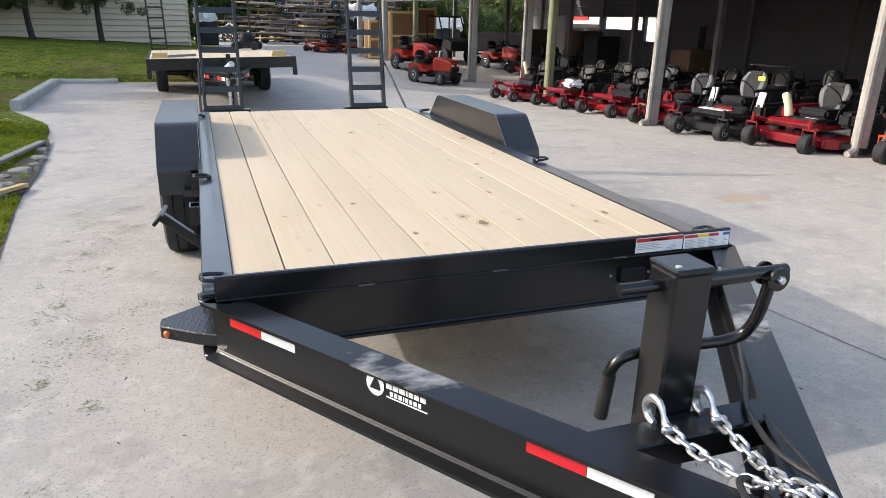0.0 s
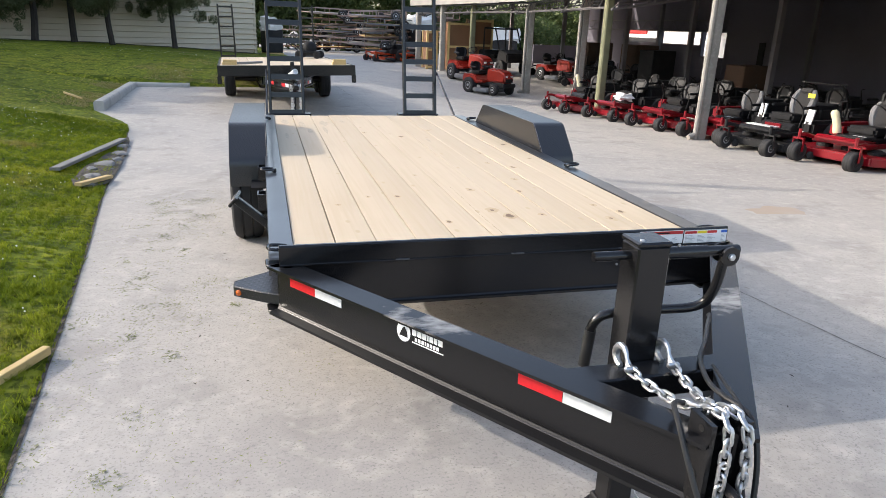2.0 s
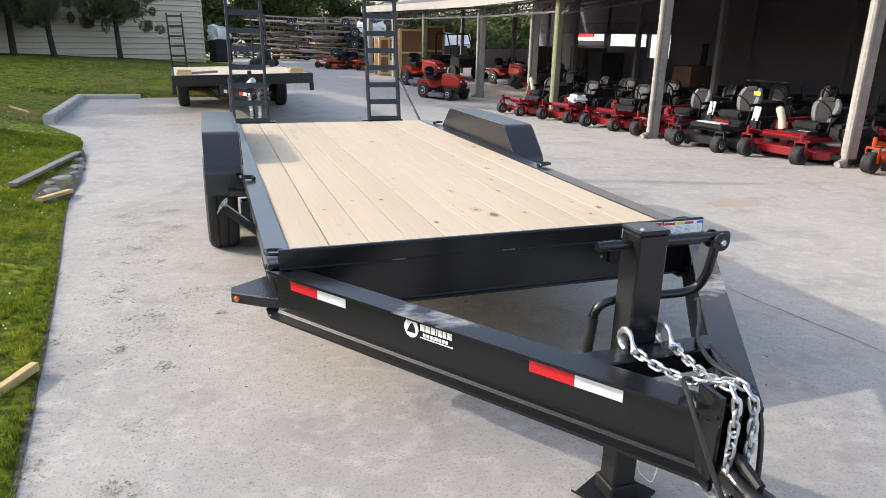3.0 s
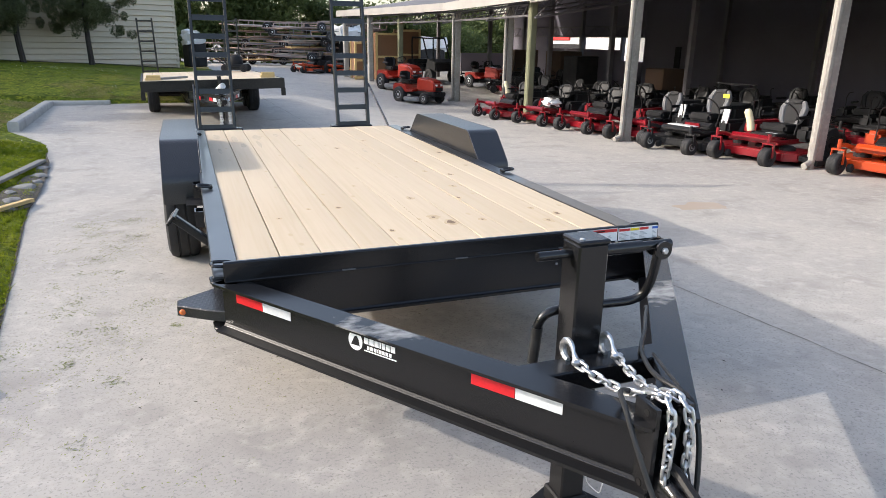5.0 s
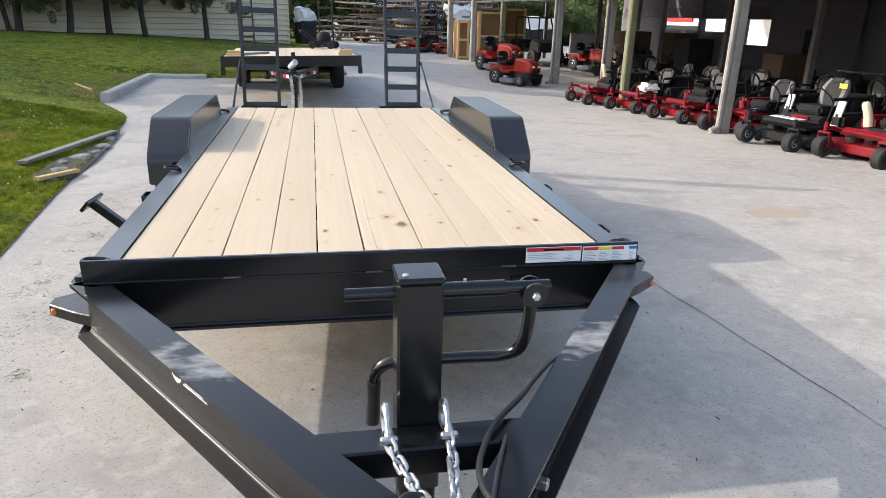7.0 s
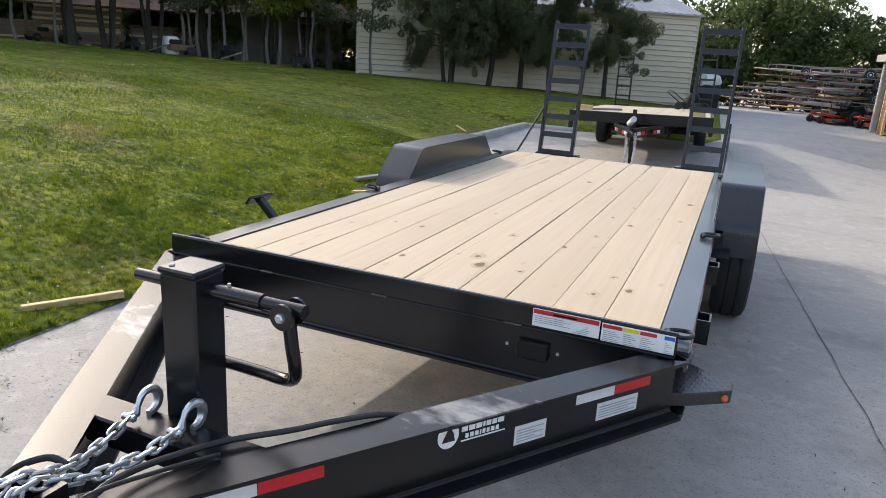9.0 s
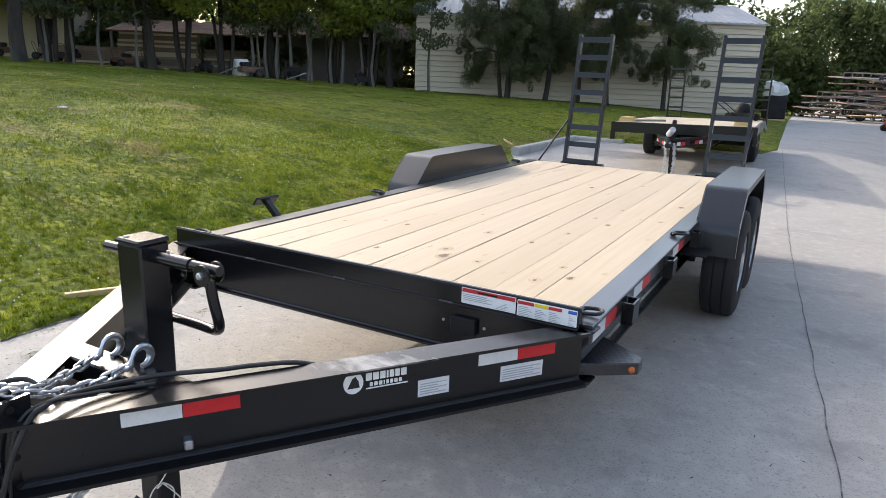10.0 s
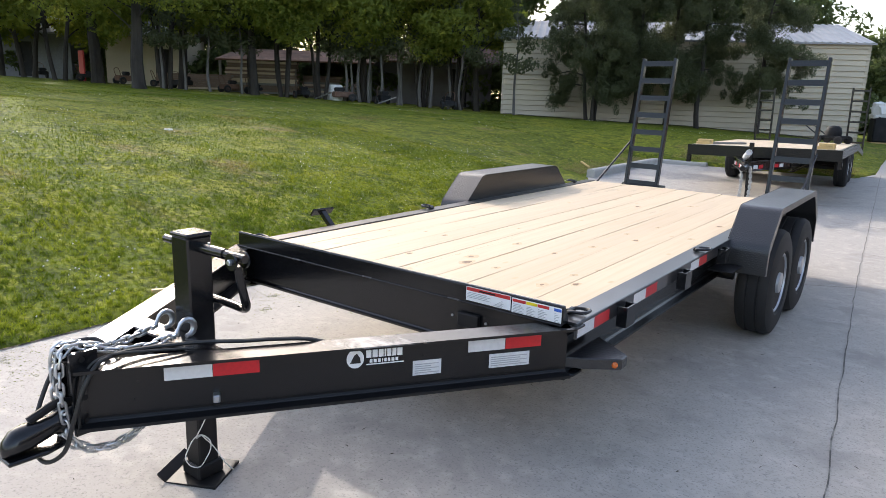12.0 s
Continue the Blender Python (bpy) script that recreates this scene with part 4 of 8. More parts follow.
for v in bm.verts:
    if v.co.x < -0.12:
        v.co.z += 0.028
    v.co = turn_foot @ v.co
foot = fitting("foot_plate", bm, BLACK_FLAT, jack, "bent steel foot plate standing on the concrete")
fitting("foot_socket", block(0.955, 1.067, -1.04, -0.93, 0.014, 0.07, 0.006), BLACK_FLAT, foot)
bm = bmesh.new()
sweep(bm, [(0.845, -0.985, 0.925), (0.962, -0.985, 0.925)], 0.015, 12)
shaft = fitting("crank_shaft", bm, BLACK, jack, "", True)
bm = bmesh.new()
sweep(bm, [(1.061, -0.985, 0.925), (1.215, -0.985, 0.925)], 0.0195, 14)
fitting("shaft_sleeve", bm, BLACK, shaft, "", True)
bm = bmesh.new()
sweep(bm, [(1.215, -0.985, 0.925), (1.325, -0.985, 0.925)], 0.0155, 12)
fitting("shaft_end", bm, BLACK, shaft, "", True)
crank_pts = smooth_path([(1.283, -0.985, 0.895), (1.283, -0.975, 0.83), (1.281, -0.962, 0.78), (1.268, -0.945, 0.738), (1.228, -0.928, 0.716), (1.15, -0.918, 0.712), (1.04, -0.912, 0.710), (0.972, -0.905, 0.706), (0.934, -0.895, 0.688), (0.917, -0.885, 0.645), (0.915, -0.875, 0.56)], 5)
bm = bmesh.new()
sweep(bm, crank_pts, 0.0155, 12)
crank = fitting("crank", bm, BLACK, jack, "black bent tube crank handle", True)
bm = bmesh.new()
sweep(bm, [(0.917, -0.885, 0.645), (0.914, -0.872, 0.515)], 0.0185, 12)
fitting("grip", bm, CABLE, crank, "black rubber grip", True)
for y in (-1.010, -0.960):
    bm = bmesh.new()
    lathe(bm, [(0.030, -0.004), (0.030, 0.004)], 18, Matrix.Translation((1.283, y, 0.912)) @ Matrix.Rotation(radians(90), 4, "Z"))
    fitting("pivot_plate", bm, BLACK, crank)
bm = bmesh.new()
lathe(bm, [(0.011, 0), (0.011, 0.009), (0.008, 0.012)], 6, Matrix.Translation((1.283, -1.013, 0.912)) @ Matrix.Rotation(radians(-90), 4, "Z"))
fitting("pivot_bolt", bm, ZINC, crank, "bright plated bolt")
bm = bmesh.new()
lathe(bm, [(0.004, 0), (0.004, 0.009)], 8, Matrix.Translation((1.12, -0.985, 0.942)) @ Matrix.Rotation(radians(-90), 4, "Y"))
fitting("grease_nipple", bm, ZINC, shaft)

# apex plate and ball coupler
bm = bmesh.new()
for x0, x1 in ((0.948, 0.962), (1.050, 1.064)):
    box(bm, x0, x1, -1.462, -1.375, 0.375, 0.655)
box(bm, 0.962, 1.050, -1.392, -1.378, 0.375, 0.655)
apex = fitting("coupler_channel", bm, BLACK, trailer, "black upright channel with bolt holes")
for z in (0.42, 0.50, 0.58, 0.63):
    for x, s in ((0.9475, -1), (1.0645, 1)):
        bm = bmesh.new()
        lathe(bm, [(0.010, 0), (0.010, 0.0008)], 12, Matrix.Translation((x, -1.425, z)) @ (Matrix() if s > 0 else Matrix.Rotation(math.pi, 4, "Z")))
        fitting("bolt_hole", bm, BLACK_FLAT, apex)
bm = bmesh.new()
secs = [(-1.40, 0.042, 0.375, 0.475), (-1.47, 0.042, 0.375, 0.470), (-1.51, 0.036, 0.385, 0.452), (-1.55, 0.040, 0.375, 0.448), (-1.59, 0.050, 0.365, 0.450), (-1.625, 0.046, 0.362, 0.440), (-1.65, 0.030, 0.362, 0.415), (-1.66, 0.014, 0.365, 0.395)]
rows = []
for y, w, lo, hi in secs:
    rows.append([bm.verts.new((1.006 + w * math.cos(a) * (1 if math.sin(a) < 0 else 0.92), y, (lo + hi) / 2 + (hi - lo) / 2 * max(-0.9, math.sin(a)) * (1.0))) for a in (2 * math.pi * k / 16 for k in range(16))])
for a, b in zip(rows, rows[1:]):
    for k in range(16):
        bm.faces.new((a[k], a[(k + 1) % 16], b[(k + 1) % 16], b[k]))
bm.faces.new(rows[0])
bm.faces.new(rows[-1])
bmesh.ops.recalc_face_normals(bm, faces=bm.faces)
coupler = fitting("coupler", bm, BLACK, trailer, "black cast ball coupler", True)
bm = bmesh.new()
prism(bm, [(0.95, -1.66), (1.062, -1.66), (1.068, -1.55), (1.048, -1.48), (0.964, -1.48), (0.944, -1.55)], 0.352, 0.366)
bmesh.ops.bevel(bm, geom=bm.edges[:], offset=0.004, segments=1, affect="EDGES")
fitting("coupler_lip", bm, BLACK, coupler)
bm = bmesh.new()
sweep(bm, smooth_path([(1.006, -1.44, 0.475), (1.006, -1.49, 0.485), (1.006, -1.54, 0.468), (1.006, -1.575, 0.455)], 4), 0.014, 8)
fitting("latch", bm, BLACK_FLAT, coupler, "", True)

# safety chains of welded links, with slip hooks
def link_mesh():
    bm = bmesh.new()
    a, r = 0.0125, 0.0105
    pts = [(a + r * math.cos(t), r * math.sin(t), 0) for t in (math.pi * (k / 5 - 0.5) for k in range(6))]
    pts += [(-a - r * math.cos(t), -r * math.sin(t), 0) for t in (math.pi * (k / 5 - 0.5) for k in range(6))]
    sweep(bm, pts, 0.0048, 7, True)
    return to_mesh("link", bm, ZINC, True)


LINK = link_mesh()


def hang_chain(parent, pts, pitch=0.0315, turn0=0.0):
    path = smooth_path(pts, 14)
    left, k, last = 0.0, 0, path[0]
    for p, q in zip(path, path[1:]):
        d = (q - p).length
        while left <= d and d > 0:
            c = p + (q - p) * (left / d)
            way = (q - p).normalized()
            m = Matrix.Translation(c) @ way.to_track_quat("X", "Z").to_matrix().to_4x4() @ Matrix.Rotation(radians(45 + 90 * (k % 2) + 14 * math.sin(k * 1.7 + turn0)), 4, "X")
            ln = part("link", LINK, None, parent)
            ln.matrix_basis = TONGUE @ m
            k += 1
            left += pitch
        left -= d


def safety_chain(x, pts, turn0):
    bm = bmesh.new()
    c = Vector((x, -1.058, 0.640))
    arc = [c + Vector((0, 0.031 * math.cos(t), 0.031 * math.sin(t))) for t in (radians(-95 + 29 * k) for k in range(10))]
    arc += [c + Vector((0.002, -0.040, -0.012)), c + Vector((0.002, -0.058, -0.014))]
    n = len(arc)
    sweep(bm, arc, 0.01, 8, radii=[0.006 + 0.006 * math.sin(math.pi * min(1, 0.15 + 0.85 * i / (n - 3))) if i < n - 2 else 0.011 for i in range(n)])
    chain = fitting("safety_chain", bm, ZINC, trailer, "zinc-plated safety chain with a slip hook", True)
    fitting("hook_pin", block(x - 0.02, x + 0.02, -1.124, -1.108, 0.618, 0.634, 0.004), ZINC, chain)
    hang_chain(chain, pts, turn0=turn0)
    return chain


safety_chain(0.931, [(0.933, -1.130, 0.622), (0.950, -1.20, 0.614), (0.972, -1.29, 0.618), (0.985, -1.36, 0.64), (0.990, -1.43, 0.668), (0.985, -1.472, 0.645), (0.982, -1.482, 0.56), (0.984, -1.480, 0.46), (1.0, -1.475, 0.36), (1.03, -1.42, 0.305), (1.045, -1.33, 0.29), (1.055, -1.25, 0.32), (1.06, -1.22, 0.375)], 0)
safety_chain(1.068, [(1.067, -1.130, 0.622), (1.060, -1.20, 0.614), (1.045, -1.29, 0.618), (1.035, -1.36, 0.64), (1.030, -1.43, 0.668), (1.036, -1.474, 0.645), (1.040, -1.486, 0.56), (1.040, -1.484, 0.46), (1.045, -1.47, 0.37), (1.06, -1.42, 0.32), (1.075, -1.34, 0.31), (1.085, -1.27, 0.34), (1.085, -1.24, 0.385)], 2)

# wiring
for pts, r in (([(1.52, -0.66, 0.55), (1.43, -0.78, 0.608), (1.345, -0.885, 0.6185), (1.279, -0.97, 0.619), (1.186, -1.076, 0.621), (1.131, -1.176, 0.623), (1.106, -1.246, 0.626), (1.100, -1.308, 0.630), (1.108, -1.364, 0.630), (1.112, -1.408, 0.612), (1.106, -1.45, 0.54), (1.092, -1.48, 0.44), (1.07, -1.505, 0.345), (1.03, -1.545, 0.31), (0.97, -1.555, 0.34), (0.93, -1.525, 0.42), (0.907, -1.46, 0.54), (0.907, -1.39, 0.628), (0.935, -1.325, 0.640), (0.975, -1.31, 0.628)], 0.0075),
               ([(1.20, -1.12, 0.615), (1.15, -1.24, 0.628), (1.105, -1.36, 0.635), (1.085, -1.42, 0.60), (1.08, -1.45, 0.50), (1.075, -1.455, 0.40)], 0.005)):
    bm = bmesh.new()
    sweep(bm, smooth_path(pts, 5), r, 8)
    fitting("wiring_cable", bm, CABLE, trailer, "black wiring cable looped over the tongue", True)
coil = [(1.235, -1.09, 0.49), (1.20, -1.06, 0.40), (1.15, -1.06, 0.30), (1.10, -1.065, 0.22)]
for k in range(19):
    a = k * 2 * math.pi / 9 + 1.2
    coil.append((1.075 + 0.006 * (k % 3), -1.045 + 0.052 * math.cos(a), 0.15 + 0.062 * math.sin(a)))
coil += [(1.085, -0.98, 0.14), (1.09, -0.94, 0.06), (1.10, -0.91, 0.02)]
bm = bmesh.new()
sweep(bm, smooth_path(coil, 3), 0.0022, 6)
fitting("breakaway_wire", bm, WHITE_WIRE, trailer, "thin white breakaway wire coiled on the jack", True)

# ---- more materials ----
SIDING = mat("cream_metal_siding", (0.535, 0.455, 0.33), 0.5, vary=[(0.5, (0.44, 0.37, 0.265), 0.8, 0.45, 0.75), (6, (0.54, 0.44, 0.29), 0.4, 0.55, 0.8)], rand=0.03, bump=[(3, 0.05, 0.02)])
METAL_ROOF = mat("galvanised_roof", (0.28, 0.285, 0.29), 0.45, 0.4, vary=[(1.0, (0.4, 0.39, 0.38), 0.9, 0.45, 0.7)])
BARK = mat("grey_brown_bark", (0.042, 0.034, 0.028), 0.95, vary=[(5, (0.020, 0.016, 0.013), 0.9, 0.4, 0.65), (1.2, (0.085, 0.073, 0.06), 0.6, 0.5, 0.75)], bump=[(18, 0.9, 0.05)], stretch=(1, 1, 0.3))
GREY_BARK = mat("pale_grey_bark", (0.14, 0.128, 0.115), 0.95, vary=[(5, (0.06, 0.052, 0.045), 0.8, 0.45, 0.65)], bump=[(18, 0.7, 0.03)], stretch=(1, 1, 0.3))
RED = mat("red_mower_paint", (0.22, 0.003, 0.009), 0.3, vary=[(5, (0.17, 0.003, 0.008), 0.7, 0.45, 0.75)], coat=0.2)
BRIGHT_ORANGE = mat("bright_orange_paint", (0.50, 0.055, 0.008), 0.32, vary=[(5, (0.42, 0.045, 0.007), 0.7, 0.45, 0.75)], coat=0.2)
ORANGE = mat("orange_mower_paint", (0.28, 0.016, 0.007), 0.32, vary=[(5, (0.22, 0.013, 0.006), 0.7, 0.45, 0.75)], coat=0.2)
SEAT_GREY = mat("grey_vinyl", (0.16, 0.16, 0.165), 0.6, vary=[(6, (0.11, 0.11, 0.115), 0.7, 0.45, 0.75)], spec=0.3)
SEAT_BLACK = mat("black_vinyl", (0.008, 0.008, 0.009), 0.5, vary=[(6, (0.016, 0.016, 0.017), 0.7, 0.45, 0.75)], spec=0.3)
WHITE = mat("white_panel_paint", (0.78, 0.78, 0.77), 0.4, vary=[(3, (0.66, 0.66, 0.65), 0.7, 0.45, 0.75)])
COLUMN = mat("weathered_tan_post", (0.34, 0.315, 0.28), 0.75, vary=[(2.5, (0.26, 0.24, 0.21), 0.9, 0.45, 0.7), (14, (0.5, 0.46, 0.4), 0.5, 0.5, 0.75)], bump=[(25, 0.3, 0.01)])
GREEN_POST = mat("treated_green_post", (0.19, 0.19, 0.11), 0.85, vary=[(3, (0.13, 0.13, 0.075), 0.8, 0.45, 0.7)], bump=[(25, 0.3, 0.01)])
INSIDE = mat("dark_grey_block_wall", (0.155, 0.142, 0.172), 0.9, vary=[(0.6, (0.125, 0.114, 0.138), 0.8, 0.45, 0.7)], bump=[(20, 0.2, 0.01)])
ROOF_UNDER = mat("dark_roof_steel", (0.15, 0.14, 0.145), 0.8, vary=[(1.5, (0.11, 0.10, 0.105), 0.8, 0.45, 0.7)])
FASCIA = mat("tan_fascia", (0.40, 0.37, 0.33), 0.6, vary=[(1.5, (0.33, 0.30, 0.27), 0.8, 0.45, 0.7)])
CARDBOARD = mat("brown_cardboard", (0.21, 0.105, 0.05), 0.85, vary=[(1.5, (0.16, 0.08, 0.04), 0.8, 0.45, 0.7)])
# near-black machinery paint, also put on mowers in the hall's shade
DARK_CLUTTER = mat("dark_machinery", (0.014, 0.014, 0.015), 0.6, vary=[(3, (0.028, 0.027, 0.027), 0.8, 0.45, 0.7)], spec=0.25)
YELLOW_TAG = mat("yellow_tag", (0.85, 0.72, 0.05), 0.5, vary=[(9, (0.75, 0.62, 0.04), 0.6, 0.45, 0.7)])
CREAM = mat("cream_cover", (0.75, 0.66, 0.42), 0.6, vary=[(9, (0.8, 0.74, 0.6), 0.8, 0.45, 0.7)])
RUSTED = mat("rusty_brown_steel", (0.17, 0.095, 0.065), 0.8, 0.2, vary=[(4, (0.26, 0.16, 0.12), 0.9, 0.45, 0.7), (0.8, (0.07, 0.05, 0.045), 0.8, 0.45, 0.65)])
# cardboard again, its colour darkened for the shade under the roof
SHADE_CARD = mat("roof_shade_carton", (0.075, 0.042, 0.025), 0.85, vary=[(1.5, (0.05, 0.03, 0.018), 0.8, 0.45, 0.7)])
PALE_RUST = mat("pale_rusted_steel", (0.32, 0.22, 0.18), 0.8, 0.1, vary=[(3, (0.18, 0.11, 0.085), 0.9, 0.45, 0.7), (0.7, (0.38, 0.33, 0.3), 0.7, 0.45, 0.65)])
DARK_GREY = mat("dark_grey_vinyl", (0.013, 0.013, 0.014), 0.65, vary=[(6, (0.022, 0.022, 0.024), 0.7, 0.45, 0.75)], spec=0.2)
RUST = mat("rusty_stain", (0.385, 0.31, 0.235), 0.85, vary=[(2.0, (0.40, 0.36, 0.31), 0.9, 0.45, 0.65)], bump=[(140, 0.2, 0.004)])
STONE = mat("pale_rubble", (0.21, 0.205, 0.195), 0.85, vary=[(6, (0.13, 0.125, 0.12), 0.8, 0.45, 0.7)], bump=[(30, 0.4, 0.02)])
SOIL = mat("damp_soil", (0.075, 0.06, 0.043), 0.85, vary=[(4, (0.12, 0.098, 0.07), 0.8, 0.45, 0.7), (30, (0.035, 0.03, 0.022), 0.8, 0.45, 0.65)], bump=[(25, 0.8, 0.04)])
WEATHERED = wood_material("weathered_timber", (0.24, 0.23, 0.21), (0.17, 0.16, 0.145), (0.12, 0.10, 0.08))
OLD_WOOD = wood_material("old_brown_boards", (0.22, 0.15, 0.11), (0.13, 0.09, 0.065), (0.09, 0.06, 0.04))
GREY_PLASTIC = mat("mid_grey_plastic", (0.16, 0.165, 0.175), 0.5, vary=[(6, (0.12, 0.12, 0.13), 0.6, 0.45, 0.7)])


# lit: brighter colour patches painted in for sunlit leaves
def leaf_material(name, base, second, lit, through_share=0.5):
    return let_light_through(mat(name, base, 0.6, vary=[(0.6, second, 0.9, 0.42, 0.66), (2.5, lit, 0.8, 0.50, 0.72)], spec=0.25), through_share)


CEDAR_LEAF = leaf_material("dark_cedar_foliage", (0.10, 0.115, 0.056), (0.066, 0.08, 0.038), (0.155, 0.17, 0.078), 0.45)
LEAF = leaf_material("green_foliage", (0.23, 0.265, 0.045), (0.13, 0.17, 0.03), (0.50, 0.48, 0.075), 0.62)
FAR_LEAF = leaf_material("far_woods_foliage", (0.098, 0.128, 0.044), (0.058, 0.08, 0.028), (0.18, 0.21, 0.066))

# ---- kerb and loose things on the lawn's edge ----
def run_kerb(pts, width, high, name, label):
    bm = bmesh.new()
    rows = []
    for i, p in enumerate(pts):
        q, r = Vector(pts[min(i + 1, len(pts) - 1)]), Vector(pts[max(i - 1, 0)])
        s = (q - r).normalized()
        side = Vector((-s.y, s.x))
        z = yard_z(p[0], p[1])
        h = high - z + 0.02 * noise.noise((p[0] * 2.1, p[1] * 2.1, 4.0))
        rows.append([bm.verts.new((p[0] + side.x * k * width, p[1] + side.y * k * width, z + v)) for k, v in ((0, -0.05), (0, h - 0.03), (0.12, h), (0.88, h), (1, h - 0.03), (1, -0.05))])
    for a, b in zip(rows, rows[1:]):
        for k in range(6):
            bm.faces.new((a[k], a[(k + 1) % 6], b[(k + 1) % 6], b[k]))
    bm.faces.new(rows[0])
    bm.faces.new(rows[-1])
    bmesh.ops.recalc_face_normals(bm, faces=bm.faces)
    return solid(name, bm, KERB, label, "kerb", kind="structure")


run_kerb([(-2.90, 11.2), (-2.92, 12.3), (-2.95, 13.5), (-2.99, 15.0), (-3.0, 15.38)], 0.18, 0.045, "kerb", "worn pale concrete kerb at the lawn's edge")
run_kerb([(-3.18, 15.40), (-2.5, 15.42), (-2.2, 15.44), (-1.8, 15.45)], 0.2, 0.03, "kerb", "worn pale concrete kerb at the lawn's edge")


def bar_between(name, p, q, w, h, material, label, category):
    p, q = Vector(p), Vector(q)
    m = Matrix.Translation(p) @ (q - p).to_track_quat("Y", "Z").to_matrix().to_4x4()
    bm = bmesh.new()
    n = 8
    rows = [[bm.verts.new(m @ Vector((x + 0.0006 * math.sin(k * 1.3), (q - p).length * k / n, z + 0.0006 * math.sin(k * 2.1)))) for x, z in ((-w / 2, 0), (w / 2, 0), (w / 2, h * 0.9), (w * 0.42, h), (-w * 0.42, h), (-w / 2, h * 0.9))] for k in range(n + 1)]
    for a, b in zip(rows, rows[1:]):
        for k in range(6):
            bm.faces.new((a[k], a[(k + 1) % 6], b[(k + 1) % 6], b[k]))
    bm.faces.new(rows[0])
    bm.faces.new(rows[-1])
    bmesh.ops.recalc_face_normals(bm, faces=bm.faces)
    return solid(name, bm, material, label, category)


bar_between("timber_stake", (-1.275, 0.16, lawn_z(-1.275, 0.16) - 0.012), (-1.085, 0.66, yard_z(-1.1, 0.66) + 0.022), 0.04, 0.04, LUMBER, "bare yellow timber stake lying on the grass edge", "stake")
bar_between("timber_beam", (-2.22, 5.25, lawn_z(-2.22, 5.25) + 0.02), (-2.03, 7.95, lawn_z(-2.03, 7.95) + 0.02), 0.10, 0.035, WEATHERED, "long weathered grey timber lying on the grass", "timber")
bar_between("timber_offcut", (-1.84, 4.56, lawn_z(-1.84, 4.56) + 0.03), (-1.68, 5.2, lawn_z(-1.68, 5.2) + 0.03), 0.07, 0.035, LUMBER, "pale timber offcut at the slab's edge", "timber")
bar_between("timber_strip", (-3.9, 12.6, lawn_z(-3.9, 12.6) + 0.02), (-3.5, 12.2, lawn_z(-3.5, 12.2) + 0.02), 0.04, 0.03, LUMBER, "short pale timber strip on the lawn", "timber")


def rubble(x, y, z, r, seed, flat, label):
    rnd = random.Random(seed)
    bm = bmesh.new()
    bmesh.ops.create_icosphere(bm, subdivisions=2, radius=r)
    for v in bm.verts:
        k = 1 + 0.35 * noise.noise(v.co * 5 / max(r, 0.05) * 0.3 + Vector((seed, 0, 0)))
        v.co = Vector((v.co.x * k * rnd.uniform(0.97, 1.03) + x, v.co.y * k * 1.3 + y, v.co.z * k * flat + z))
    return solid("broken_slab", bm, STONE, label, "rubble", "rubble by the slab")


bm = bmesh.new()
ring = [(-1.64, 5.0), (-1.72, 6.0), (-1.83, 7.0), (-1.93, 7.9), (-2.02, 8.3), (-2.0, 7.6), (-2.02, 6.6), (-2.03, 5.7), (-1.98, 4.9), (-1.88, 4.55), (-1.76, 4.6)]
bm.faces.new([bm.verts.new((x, y, lawn_z(x, y) + 0.035)) for x, y in ring])
bmesh.ops.triangulate(bm, faces=bm.faces)
bmesh.ops.subdivide_edges(bm, edges=bm.edges[:], cuts=3, use_grid_fill=True)
for v in bm.verts:
    v.co.z = lawn_z(v.co.x, v.co.y) + 0.022 + 0.03 * noise.noise(v.co * 4)
bmesh.ops.recalc_face_normals(bm, faces=bm.faces)
solid("bare_soil", bm, SOIL, "bare damp soil washed out beside the slab", "soil", kind="structure")
for i, (x, y, r, f) in enumerate(((-1.88, 6.0, 0.13, 0.25), (-1.86, 5.2, 0.09, 0.3), (-1.90, 6.9, 0.11, 0.3), (-1.84, 6.45, 0.07, 0.5), (-1.95, 5.6, 0.06, 0.5), (-1.96, 7.5, 0.09, 0.35), (-1.78, 4.75, 0.05, 0.5), (-1.78, 5.75, 0.045, 0.5))):
    rubble(x, y, lawn_z(x, y) + r * f * 0.6, r, i, f, "pale broken concrete lump on bare soil")
bm = bmesh.new()
prism(bm, [(0, 0), (0.11, 0.02), (0.13, 0.08), (0.05, 0.11), (-0.02, 0.06)], 0, 0.02)
for v in bm.verts:
    v.co += Vector((-7.3, 3.9, lawn_z(-7.3, 3.9) + 0.03))
solid("litter", bm, WHITE, "scrap of white paper litter on the grass", "litter")

# stains and fine dirt on the concrete
def stain(x, y, rx, ry, seed, material, label):
    bm = bmesh.new()
    ring = [bm.verts.new((x + rx * k * math.cos(a), y + ry * k * math.sin(a), yard_z(x, y) + 0.003)) for a, k in ((2 * math.pi * i / 36, 1 + 0.5 * noise.noise((math.cos(2 * math.pi * i / 36) * 1.5, math.sin(2 * math.pi * i / 36) * 1.5, seed))) for i in range(36))]
    bm.faces.new(ring)
    return solid("floor_stain", bm, material, label, "stain", kind="structure")


stain(5.0, 2.95, 0.32, 0.22, 3.1, RUST, "faint rusty stain on the concrete")


